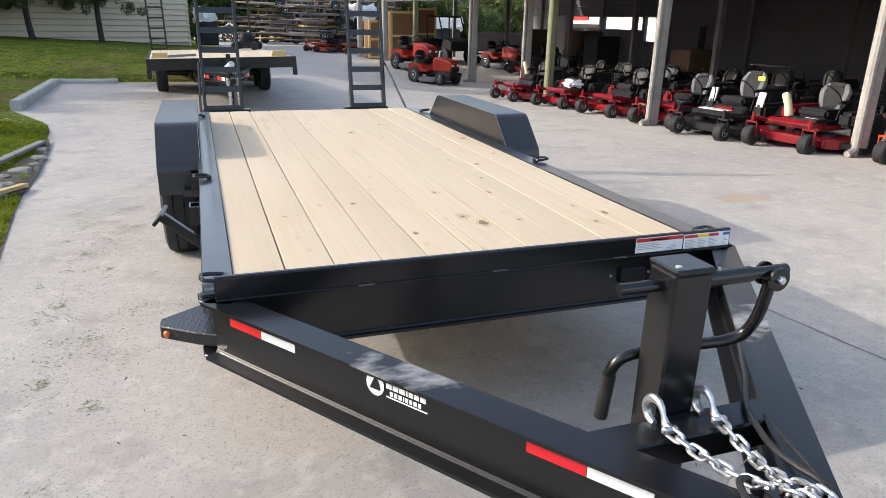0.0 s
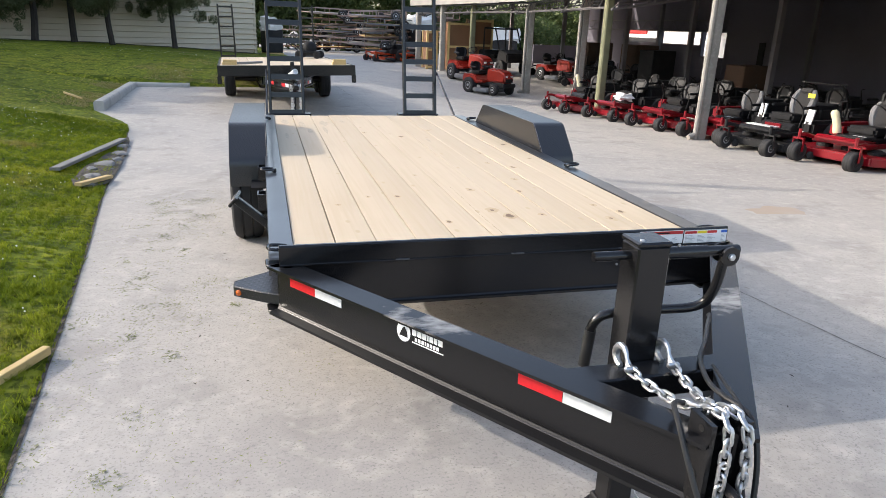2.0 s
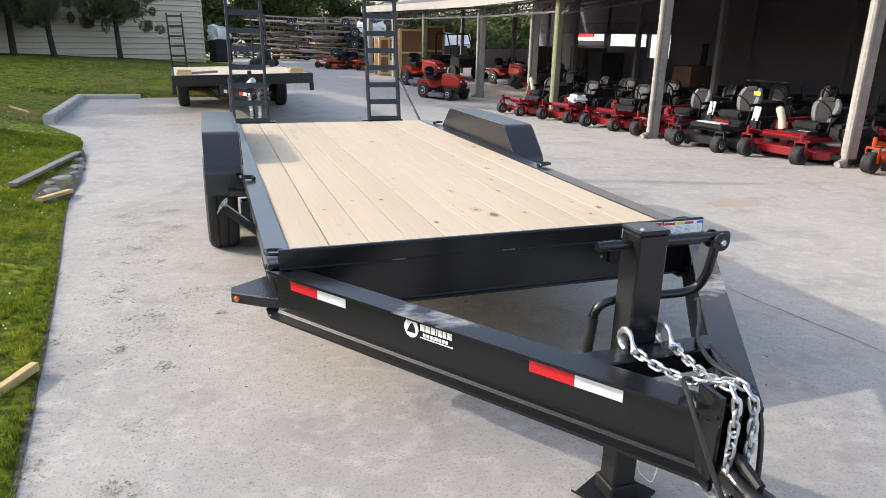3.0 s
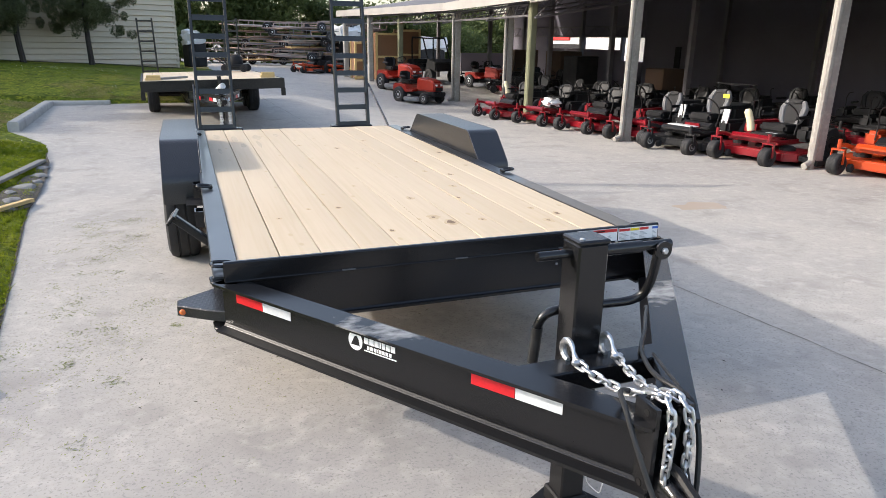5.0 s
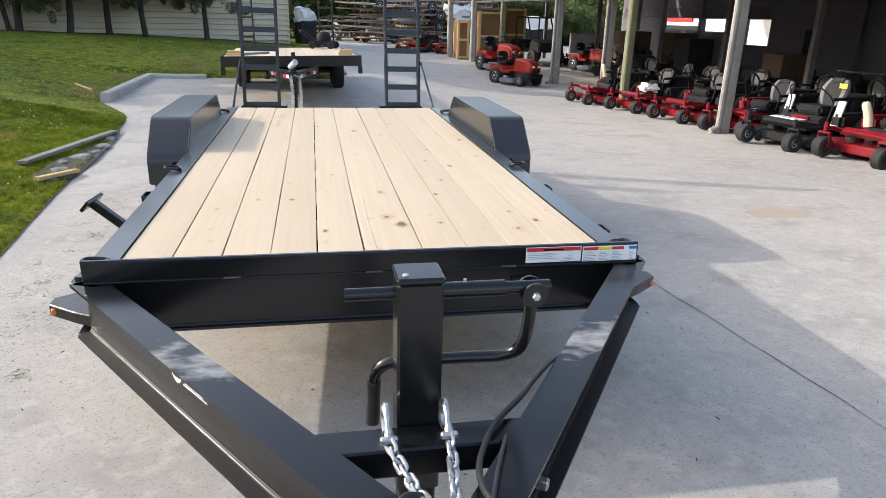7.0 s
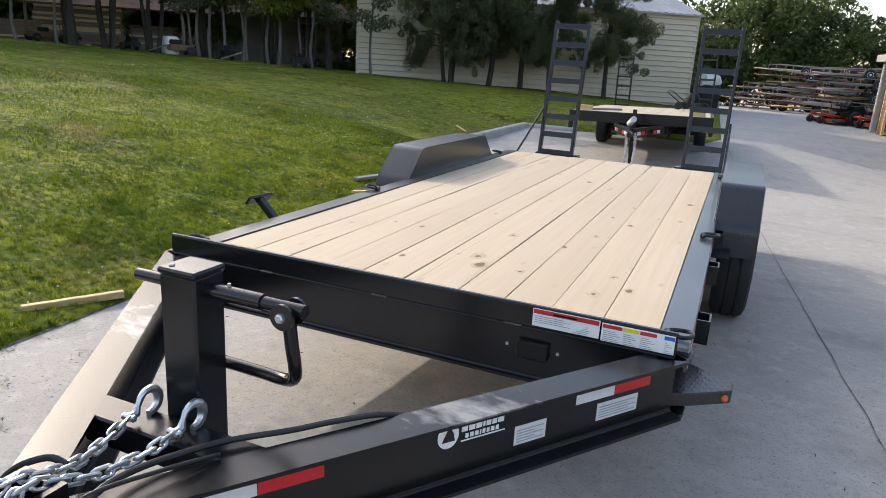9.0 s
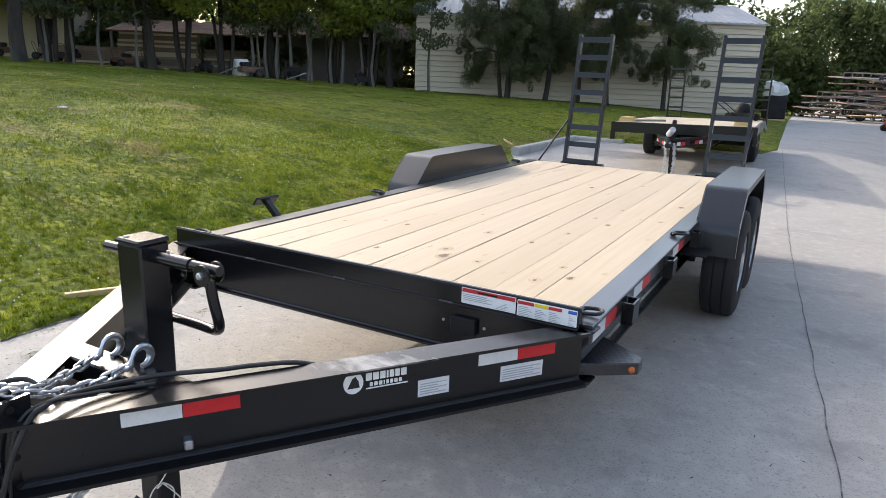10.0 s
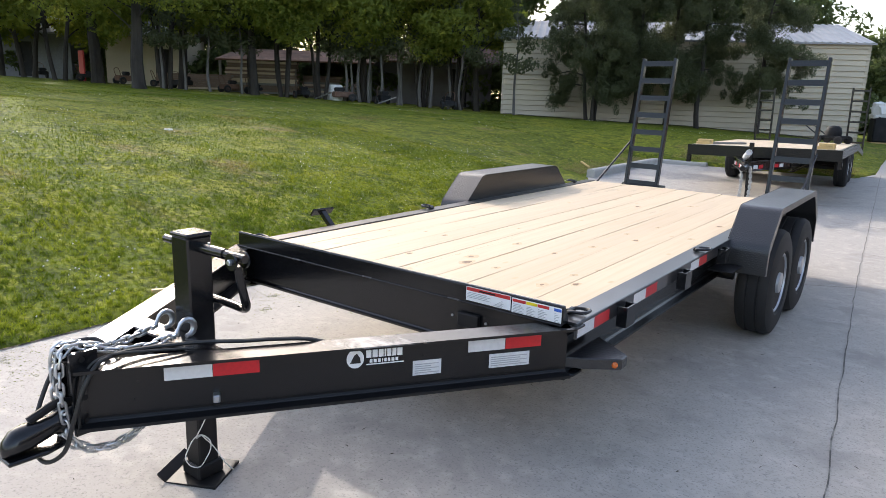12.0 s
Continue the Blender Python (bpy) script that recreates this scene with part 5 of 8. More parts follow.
def scatter(name, count, place, size, material, label, seed, blades=False, tall=0.0):
    """Loose bits too many to count: short slivers or upright blades, one joined mesh."""
    rng = np.random.default_rng(seed)
    verts, faces = [], []
    for _ in range(count):
        got = place(rng)
        if got is None:
            continue
        x, y, z = got
        a = rng.uniform(0, 2 * math.pi)
        s = size * rng.uniform(0.5, 1.5)
        n = len(verts)
        if blades:
            h = tall * rng.uniform(0.5, 1.4) * (1 + 0.8 * max(-0.6, noise.noise((x * 3, y * 3, 0)) + 0.6 * noise.noise((x * 0.9, y * 0.9, 5))))
            lx, ly = rng.normal(0, 0.7 * h), rng.normal(0, 0.7 * h)
            verts += [(x - s * math.cos(a), y - s * math.sin(a), z - 0.01), (x + s * math.cos(a), y + s * math.sin(a), z - 0.01), (x + lx, y + ly, z + h)]
            faces.append((n, n + 1, n + 2))
        else:
            c, d = math.cos(a), math.sin(a)
            w = s * rng.uniform(0.12, 0.3)
            b = rng.uniform(0, 0.12) * s
            verts += [(x - s * c, y - s * d, z + 0.002), (x + w * d, y - w * c, z + 0.004 + b), (x + s * c, y + s * d, z + 0.002), (x - w * d, y + w * c, z + 0.003)]
            faces.append((n, n + 1, n + 2, n + 3))
    me = bpy.data.meshes.new(name)
    me.from_pydata(verts, [], faces)
    me.materials.append(material)
    return tagged(part(name, me, None, None), label, name.replace("_", " "), kind="stuff")


def on_slab(rng):
    y = rng.uniform(-2.2, 4.6)
    x = rng.normal(-0.72, 0.16) + 0.03 * math.sin(y * 2) if rng.random() < 0.55 else rng.uniform(edge_x(y) + 0.02, 0.25)
    if noise.noise((x * 2.3, y * 2.3, 4.0)) < -0.02 or x < edge_x(y):
        return None
    cx, cy = rng.normal(0, 0.02), rng.normal(0, 0.02)
    return x + cx, y + cy, yard_z(x, y) + 0.001


scatter("grass_clippings", 7000, on_slab, 0.007, CLIPPINGS, "dry grass clippings scattered over the concrete", 3)
CLUMPS = [(random.Random(k).gauss(-0.72, 0.22), random.Random(k + 99).uniform(-1.9, 4.2)) for k in range(60)]


def in_clumps(rng):
    cx, cy = CLUMPS[int(rng.integers(len(CLUMPS)))]
    wide = 0.018 + 0.03 * abs(noise.noise((cx * 7, cy * 7, 2.0))) + 0.03 * (cx * 37 % 1)
    x, y = cx + rng.normal(0, wide), cy + rng.normal(0, wide * 1.3)
    return (x, y, yard_z(x, y) + 0.001) if x > edge_x(y) else None


scatter("clipping_clumps", 2700, in_clumps, 0.0075, CLIPPINGS, "small clumps of drying grass on the concrete", 5)


def leaf_bits(rng):
    x, y = rng.uniform(-0.6, 3.6), rng.uniform(-1.8, 3.2)
    return x, y, yard_z(x, y) + 0.001


scatter("leaf_litter", 140, leaf_bits, 0.012, SOIL, "tiny dark leaf scraps on the concrete", 8)


def near_grass(rng):
    """Blades gathered in small tufts."""
    y = rng.uniform(-3.5, 9.5)
    d = abs(rng.exponential(2.4))
    if d > 12:
        return None
    x = edge_x(y) - d - 0.005
    if rng.random() < 0.7:
        c = 0.11
        i, k = math.floor(x / c), math.floor(y / c)
        s = 0.018 + 0.012 * noise.noise((i * 0.7, k * 0.7, 3.0))
        x = (i + 0.5 + 0.45 * noise.noise((i * 5.3, k * 3.1, 0.5))) * c + rng.normal(0, s)
        y = (k + 0.5 + 0.45 * noise.noise((i * 2.7, k * 6.1, 7.5))) * c + rng.normal(0, s)
        x = min(x, edge_x(y) - 0.004)
    return x, y, lawn_z(x, y)


scatter("grass", 185000, near_grass, 0.0045, GRASS, "short green mown grass blades with seed heads", 11, True, 0.031)


def far_grass(rng):
    y = rng.uniform(-4, 24)
    x = edge_x(y) - rng.uniform(0, 24)
    return x, y, lawn_z(x, y)


scatter("grass", 90000, far_grass, 0.009, GRASS_FAR, "short green mown grass across the bank", 12, True, 0.016)


def dry_patches(rng):
    """Straw-coloured thatch where the drive's end meets the lawn, and along the kerb."""
    if rng.random() < 0.75:
        x, y = rng.uniform(-3.0, 1.4), 15.65 + abs(rng.normal(0, 1.6))
    else:
        x, y = -3.25 - abs(rng.normal(0, 0.35)), rng.uniform(11.3, 15.6)
    if noise.noise((x * 0.9, y * 0.9, 6.0)) < -0.1 or x > edge_x(y):
        return None
    return x, y, lawn_z(x, y)


scatter("dry_grass", 16000, dry_patches, 0.011, STRAW, "dry straw-coloured grass beyond the end of the slab", 17, True, 0.025)


def shed_litter(rng):
    s, d = rng.uniform(0.2, 15.2), abs(rng.normal(0, 0.45)) + 0.1
    x, y = -13.9 + 0.887 * s + 0.462 * d, 24.7 + 0.462 * s - 0.887 * d
    return x, y, lawn_z(x, y) + 0.01


scatter("leaf_mould", 9000, shed_litter, 0.05, SOIL, "brown fallen leaves and twigs along the shed's foot", 18)


def clover_heads(count, seed):
    """Small round flower heads, in drifts."""
    rng = np.random.default_rng(seed)
    verts, faces = [], []
    while len(faces) < count * 8:
        y = rng.uniform(-3.5, 23)
        x = edge_x(y) - abs(rng.normal(0.2, 8.5)) - 0.15
        if noise.noise((x * 0.3, y * 0.3, 9.0)) + 0.5 * noise.noise((x * 1.1, y * 1.1, 2.0)) < 0.05 + 0.5 * rng.random():
            continue
        z, r, n = lawn_z(x, y) + rng.uniform(0.03, 0.05), rng.uniform(0.004, 0.0085) * (1 + 0.012 * abs(x)), len(verts)
        verts += [(x + r, y, z), (x, y + r, z), (x - r, y, z), (x, y - r, z), (x, y, z + r), (x, y, z - r)]
        for k in range(4):
            faces += [(n + k, n + (k + 1) % 4, n + 4), (n + (k + 1) % 4, n + k, n + 5)]
    me = bpy.data.meshes.new("clover")
    me.from_pydata(verts, [], faces)
    me.materials.append(CLOVER)
    tagged(part("clover", me, None, None), "white clover heads dotted over the lawn in drifts", "clover", kind="stuff")


clover_heads(1150, 14)
strip("lawn_edge", [(edge_x(0.25 * k - 4) + 0.004, 0.25 * k - 4) for k in range(54)], 0.02, 0.004, SOIL, "dark soil line where the lawn meets the slab")

# ---- trees ----
def leaf_cloud(verts, faces, rng, centre, radius, count, size, droop=0.0, slim=0.42):
    """Small leaf sprays in a ragged clump."""
    c = np.array(centre)
    for _ in range(count):
        v = rng.normal(0, 1, 3)
        v /= np.linalg.norm(v) + 1e-9
        p = c + v * np.array(radius) * rng.uniform(0.35, 1.0) ** 0.6
        a = rng.normal(0, 1, 3)
        a /= np.linalg.norm(a) + 1e-9
        b = np.cross(a, rng.normal(0, 1, 3))
        b /= np.linalg.norm(b) + 1e-9
        a = a - np.array((0, 0, droop))
        s = size * rng.uniform(0.5, 1.4)
        n = len(verts)
        verts.extend([tuple(p - a * s), tuple(p + b * s * slim), tuple(p + a * s), tuple(p - b * s * slim)])
        faces.append((n, n + 1, n + 2, n + 3))


def make_tree(name, label, seed, height, spread, stems, bare, leaf, cedar=False, density=1.0, leaf_size=0.11, girth=1.0, bark=None):
    rnd = random.Random(seed)
    rng = np.random.default_rng(seed)
    tree = thing(name, 0, 0, 0, label, "tree", "trees along the lawn")
    bm = bmesh.new()
    verts, faces = [], []
    for s in range(stems):
        a = 2 * math.pi * (s + rnd.random() * 0.6) / max(1, stems)
        lean = 0.02 if stems == 1 else 0.10
        base = Vector((0.16 * math.cos(a) * (stems > 1), 0.16 * math.sin(a) * (stems > 1), -0.15))
        top = Vector((base.x + lean * height * math.cos(a), base.y + lean * height * math.sin(a), height * rnd.uniform(0.85, 1.0)))
        mids = [base.lerp(top, k / 6) + Vector((rnd.uniform(-0.09, 0.09), rnd.uniform(-0.09, 0.09), 0)) * (k > 0) for k in range(7)]
        r0 = height * girth * (0.0105 if stems > 1 else 0.0145)
        path = smooth_path(mids, 3)
        sweep(bm, path, r0, 8, radii=[r0 * (1.25 if i == 0 else 1) * (1 - 0.85 * i / (len(path) - 1)) for i in range(len(path))])
        limbs = 17 if cedar else 11
        for k in range(limbs):
            t = bare + (1 - bare) * (k + 0.3) / limbs
            p = base.lerp(top, t)
            b = rnd.uniform(0, 2 * math.pi) if stems == 1 else a + rnd.uniform(-1.5, 1.5)
            taper = (1.1 - 0.8 * t) if cedar else math.sin(math.pi * min(0.95, 0.18 + 0.8 * t))
            ln = spread * taper * rnd.uniform(0.7, 1.15)
            e = p + Vector((math.cos(b) * ln, math.sin(b) * ln, ln * (rnd.uniform(-0.30, 0.05) if cedar else rnd.uniform(0.1, 0.6))))
            m = p.lerp(e, 0.5) + Vector((0, 0, 0.12 * ln))
            sweep(bm, smooth_path([p, m, e], 3), 0.03, 5, radii=[0.035 * (1 - 0.13 * i) * height / 8 for i in range(7)])
            if cedar:
                for j in range(15):
                    f = rnd.uniform(0.15, 1.08)
                    q = p.lerp(m, f * 2) if f < 0.5 else m.lerp(e, f * 2 - 1)
                    rr = (0.16 + 0.17 * ln * rnd.random()) * (1.15 - 0.45 * f)
                    off = Vector((rnd.gauss(0, 0.17), rnd.gauss(0, 0.17), rnd.gauss(-0.10, 0.17))) * ln
                    leaf_cloud(verts, faces, rng, (q.x + off.x, q.y + off.y, q.z + off.z), (rr, rr, rr * rnd.uniform(0.8, 1.7)), int(480 * density / 14 * rr / 0.3), leaf_size, 0.3, 0.24)
                continue
            for q, f in ((m, 0.75), (e, 1.0), (p.lerp(e, 0.75), 0.9)):
                rr = ln * 0.42 * f * rnd.uniform(0.7, 1.2) + 0.12
                leaf_cloud(verts, faces, rng, (q.x, q.y, q.z), (rr, rr, rr * 0.65), int(95 * density * rr / 0.6) + 12, leaf_size, 0.1, 0.42)
    part("trunk", bm, bark or BARK, tree, "grey-brown bark trunk with limbs", True)
    me = bpy.data.meshes.new("crown")
    me.from_pydata(verts, [], faces)
    me.materials.append(leaf)
    part("crown", me, None, tree, "uneven crown of small leaves")
    return tree


def put_tree(tree, x, y, turn, scale=1.0, sink=0.05):
    tree.matrix_basis = Matrix.Translation((x, y, lawn_z(x, y) - sink)) @ Matrix.Rotation(radians(turn), 4, "Z")
    tree.scale = (scale,) * 3


def copy_tree(tree, x, y, turn, scale=1.0):
    c = copy_thing(tree, Matrix.Translation((x, y, lawn_z(x, y) - 0.05)) @ Matrix.Rotation(radians(turn), 4, "Z"))
    c.scale = (scale,) * 3
    return c


cedar = make_tree("cedar_tree", "dark cedar with drooping foliage in front of the shed", 21, 8.5, 1.75, 3, 0.17, CEDAR_LEAF, True, 14.0, 0.045)
put_tree(cedar, -9.44, 24.77, 20)
slim = make_tree("cedar_tree", "slim dark cedar beside the cream shed", 22, 7.8, 2.2, 1, 0.27, CEDAR_LEAF, True, 15.0, 0.045)
put_tree(slim, -5.6, 27.0, 0)
copy_tree(slim, -8.0, 25.8, 140, 1.12)
copy_tree(slim, -7.0, 27.2, 60, 1.15)
copy_tree(slim, -3.45, 28.0, 250, 1.0)
broad = make_tree("broadleaf_tree", "tall green broadleaf tree with bare lower stems", 23, 8.5, 2.3, 4, 0.32, LEAF, False, 1.4, 0.12)
put_tree(broad, -16.6, 25.0, 0)
straight = make_tree("broadleaf_tree", "green broadleaf tree with one straight trunk", 24, 8.8, 2.6, 1, 0.27, LEAF, False, 1.9, 0.12, 1.5)
put_tree(straight, -23.2, 18.0, 40, 1.1)
thick = make_tree("broadleaf_tree", "large broadleaf tree with a thick dark trunk", 30, 9.5, 3.6, 1, 0.31, LEAF, False, 1.7, 0.12, 2.5)
put_tree(thick, -22.9, 12.2, 0, 0.8)
copy_tree(thick, -29.6, 13.9, 130, 0.9)
sapling = make_tree("sapling", "thin young tree with few leaves in front of the shed", 27, 5.2, 0.9, 1, 0.34, CEDAR_LEAF, False, 0.7, 0.09, 0.9, GREY_BARK)
put_tree(sapling, -12.5, 23.6, 0)
YOUNG = ((-24.9, 15.5, 1.0), (-24.3, 16.4, 1.1), (-23.5, 17.5, 1.0), (-20.5, 21.1, 1.2), (-20.2, 21.3, 1.0), (-19.9, 21.6, 1.25), (-19.6, 21.9, 1.1), (-19.2, 22.2, 1.2), (-18.6, 22.8, 1.3),
         (-18.4, 22.9, 1.1), (-17.7, 23.5, 1.2), (-17.4, 23.8, 1.3), (-16.7, 24.3, 1.1), (-24.9, 14.4, 1.0), (-15.6, 23.9, 1.1))
for i, (x, y, s) in enumerate(YOUNG):
    copy_tree(sapling, x, y, 83 * i, s)["label"] = "thin grey-stemmed young tree among older trees"
low = make_tree("broadleaf_tree", "leafy broadleaf tree with low branches at the lawn's end", 29, 8.6, 3.0, 2, 0.20, LEAF, False, 1.7, 0.13)
put_tree(low, -33.5, 12.5, 0, 1.4)
for i, (x, y, s) in enumerate(((-24.6, 18.9, 1.1), (-22.8, 19.4, 1.05), (-20.6, 22.6, 1.05), (-18.2, 24.2, 1.0), (-26.6, 16.4, 1.15), (-25.6, 15.0, 1.0), (-15.6, 25.2, 0.9), (-21.6, 20.6, 1.1))):
    copy_tree((straight, broad)[i % 2], x, y, 67 * i, s)
for i, (x, y, s) in enumerate(((-30.5, 12.6, 1.2), (-38.5, 13.2, 1.6), (-41, 17.5, 1.5), (-44, 13.0, 1.4))):
    copy_tree(low, x, y, 75 * i + 30, s)
for i, (x, y, s) in enumerate(((-44, 25, 1.2), (-48, 22, 1.1), (-40, 29, 1.2), (-36, 32, 1.2), (-50, 28, 1.2))):
    copy_tree((broad, low)[i % 2], x, y, 51 * i, s)

# far woods behind the yard and the shed
def woods(name, spots, label, leaf, size, seed):
    rng = np.random.default_rng(seed)
    verts, faces = [], []
    for x, y, r, h in spots:
        z0 = road_z(y)
        for _ in range(16):
            cx, cy = x + rng.normal(0, r * 0.5), y + rng.normal(0, r * 0.5)
            cz = z0 + h * rng.uniform(0.1, 0.93)
            rr = r * rng.uniform(0.3, 0.6)
            leaf_cloud(verts, faces, rng, (cx, cy, cz), (rr, rr, rr * 0.75), 260, size)
    me = bpy.data.meshes.new(name)
    me.from_pydata(verts, [], faces)
    me.materials.append(leaf)
    return tagged(part(name, me, None, None), label, "woods", kind="stuff")


random.seed(9)
spots = [(x, 62 + 0.25 * abs(x - 2) + random.uniform(-3, 5), 3.6, (4.6 if 13 < x < 40 else 9.5 if x < -6 or x > 40 else 8.2 if x < 0 else 6.6 if x > 8 else 9.8) + random.uniform(-1.0, 1.0)) for x in range(-16, 60, 2)]
spots += [(x, 74 + random.uniform(-3, 5), 4.5, (5.2 if 14 < x < 46 else 12 if x < -8 or x > 46 else 8.5 if x < 0 else 7.5 if x > 8 else 11.0) + random.uniform(-2, 1)) for x in range(-20, 70, 5)]
woods("far_woods", spots, "dense green woods beyond the yard", FAR_LEAF, 0.24, 31)
spots = [(-14 - 1.9 * k, 38 - 0.95 * k + random.uniform(-2, 2), 3.0, 10) for k in range(-3, 20)]
woods("back_woods", spots, "dense dark woods behind the storage yard", FAR_LEAF, 0.22, 32)
spots = [(-9 - 1.5 * k, 35.5 - 0.75 * k + random.uniform(-1, 1), 1.9, 3.6) for k in range(-2, 28)]
woods("back_woods", spots, "dark undergrowth behind the storage yard", FAR_LEAF, 0.2, 35)
spots = [(-18 + 2.4 * k, 41 + random.uniform(-2, 2), 2.8, 9.5 - 0.5 * max(0, k - 3)) for k in range(7)]
woods("back_woods", spots, "green trees showing above the shed roof", FAR_LEAF, 0.2, 33)

# ---- cream metal shed ----
A, B = Vector((-13.9, 24.7)), Vector((-0.27, 31.8))
shed = thing("storage_shed", *((A + B) / 2), 0.6, "cream metal-sided storage shed with a galvanised roof", "shed")
way = (B - A).normalized()
back = Vector((-way.y, way.x))
L_SHED, TOP, BASE = (B - A).length, 4.16, 0.25
rows_n = 17
pitch = (TOP - BASE) / rows_n
bm = bmesh.new()
prism(bm, [(0, 0), (0.050, 0), (0.068, 0.016), (0.010, pitch), (0, pitch)], 0, 1, "x")
for v in bm.verts:
    v.co = Vector((v.co.x, -v.co.y, v.co.z))
bmesh.ops.recalc_face_normals(bm, faces=bm.faces)
PANEL = to_mesh("siding_board", bm, SIDING)
turn_a = Matrix.Rotation(math.atan2(way.y, way.x), 4, "Z")
sides = ((A, turn_a, L_SHED), (B, Matrix.Rotation(math.atan2(back.y, back.x), 4, "Z"), 8.0))
for corner, rot, ln in sides:
    bm = bmesh.new()
    m = Matrix.Translation((corner.x, corner.y, 0)) @ rot
    box(bm, 0, ln, 0.003, 0.15, -0.4, TOP + 0.02, m)
    wall = part("wall", bm, SIDING, shed)
    for k in range(rows_n):
        b = part("siding_board", PANEL, None, wall)
        b.matrix_basis = m @ Matrix.Translation((0, 0, BASE + pitch * k)) @ Matrix.Diagonal((ln, 1, 1, 1))
    for x in (0.0, ln - 0.10):
        bm = bmesh.new()
        box(bm, x, x + 0.10, -0.045, 0.0, BASE - 0.3, TOP, m)
        part("corner_trim", bm, SIDING, wall)
m = Matrix.Translation((A.x, A.y, 0)) @ turn_a
bm = bmesh.new()
box(bm, 0.0, L_SHED, 7.85, 8.0, -0.4, TOP + 0.02, m)
part("wall", bm, SIDING, shed)
bm = bmesh.new()
box(bm, 0.0, 0.15, 0.15, 7.85, -0.4, TOP + 0.02, m)
part("wall", bm, SIDING, shed)
for s in (0, 1):
    bm = bmesh.new()
    n = int((L_SHED + 0.30) / 0.11)
    prof = []
    for i in range(n + 1):
        prof.append((-0.15 + i * 0.11, 0.035 if i % 3 == 0 else 0.0))
    y0, y1, z0, z1 = (-0.22, 4.0, TOP, TOP + 1.15) if s == 0 else (8.22, 4.0, TOP, TOP + 1.15)
    lo = [[bm.verts.new(m @ Vector((x, y, z + h + d))) for x, h in prof] for y, z, d in ((y0, z0, 0), (y1, z1, 0))]
    un = [[bm.verts.new(m @ Vector((x, y, z + h - 0.02))) for x, h in prof] for y, z in ((y0, z0), (y1, z1))]
    for i in range(n):
        bm.faces.new((lo[0][i], lo[0][i + 1], lo[1][i + 1], lo[1][i]))
        bm.faces.new((un[0][i], un[1][i], un[1][i + 1], un[0][i + 1]))
        bm.faces.new((lo[0][i], un[0][i], un[0][i + 1], lo[0][i + 1]))
    bmesh.ops.recalc_face_normals(bm, faces=bm.faces)
    roof = part("roof", bm, METAL_ROOF, shed, "ribbed galvanised roof")
bm = bmesh.new()
box(bm, -0.15, L_SHED + 0.15, -0.225, -0.195, TOP - 0.07, TOP - 0.012, m)
part("eave_trim", bm, METAL_ROOF, roof)

# ---- second trailer, a deckover parked behind ----
def small_wheel(parent, x, y, z, r, w, rim_r, name="wheel", rim_mat=None, turn=0.0, label=""):
    m = Matrix.Translation((x, y, z)) @ Matrix.Rotation(turn, 4, "Z")
    wheel = part(name, rim_bm(rim_r, w * 0.95, m), rim_mat or RIM, parent, label, True)
    part("tyre", tyre_bm(r, w, rim_r, m), RUBBER, wheel, "", True)
    return wheel


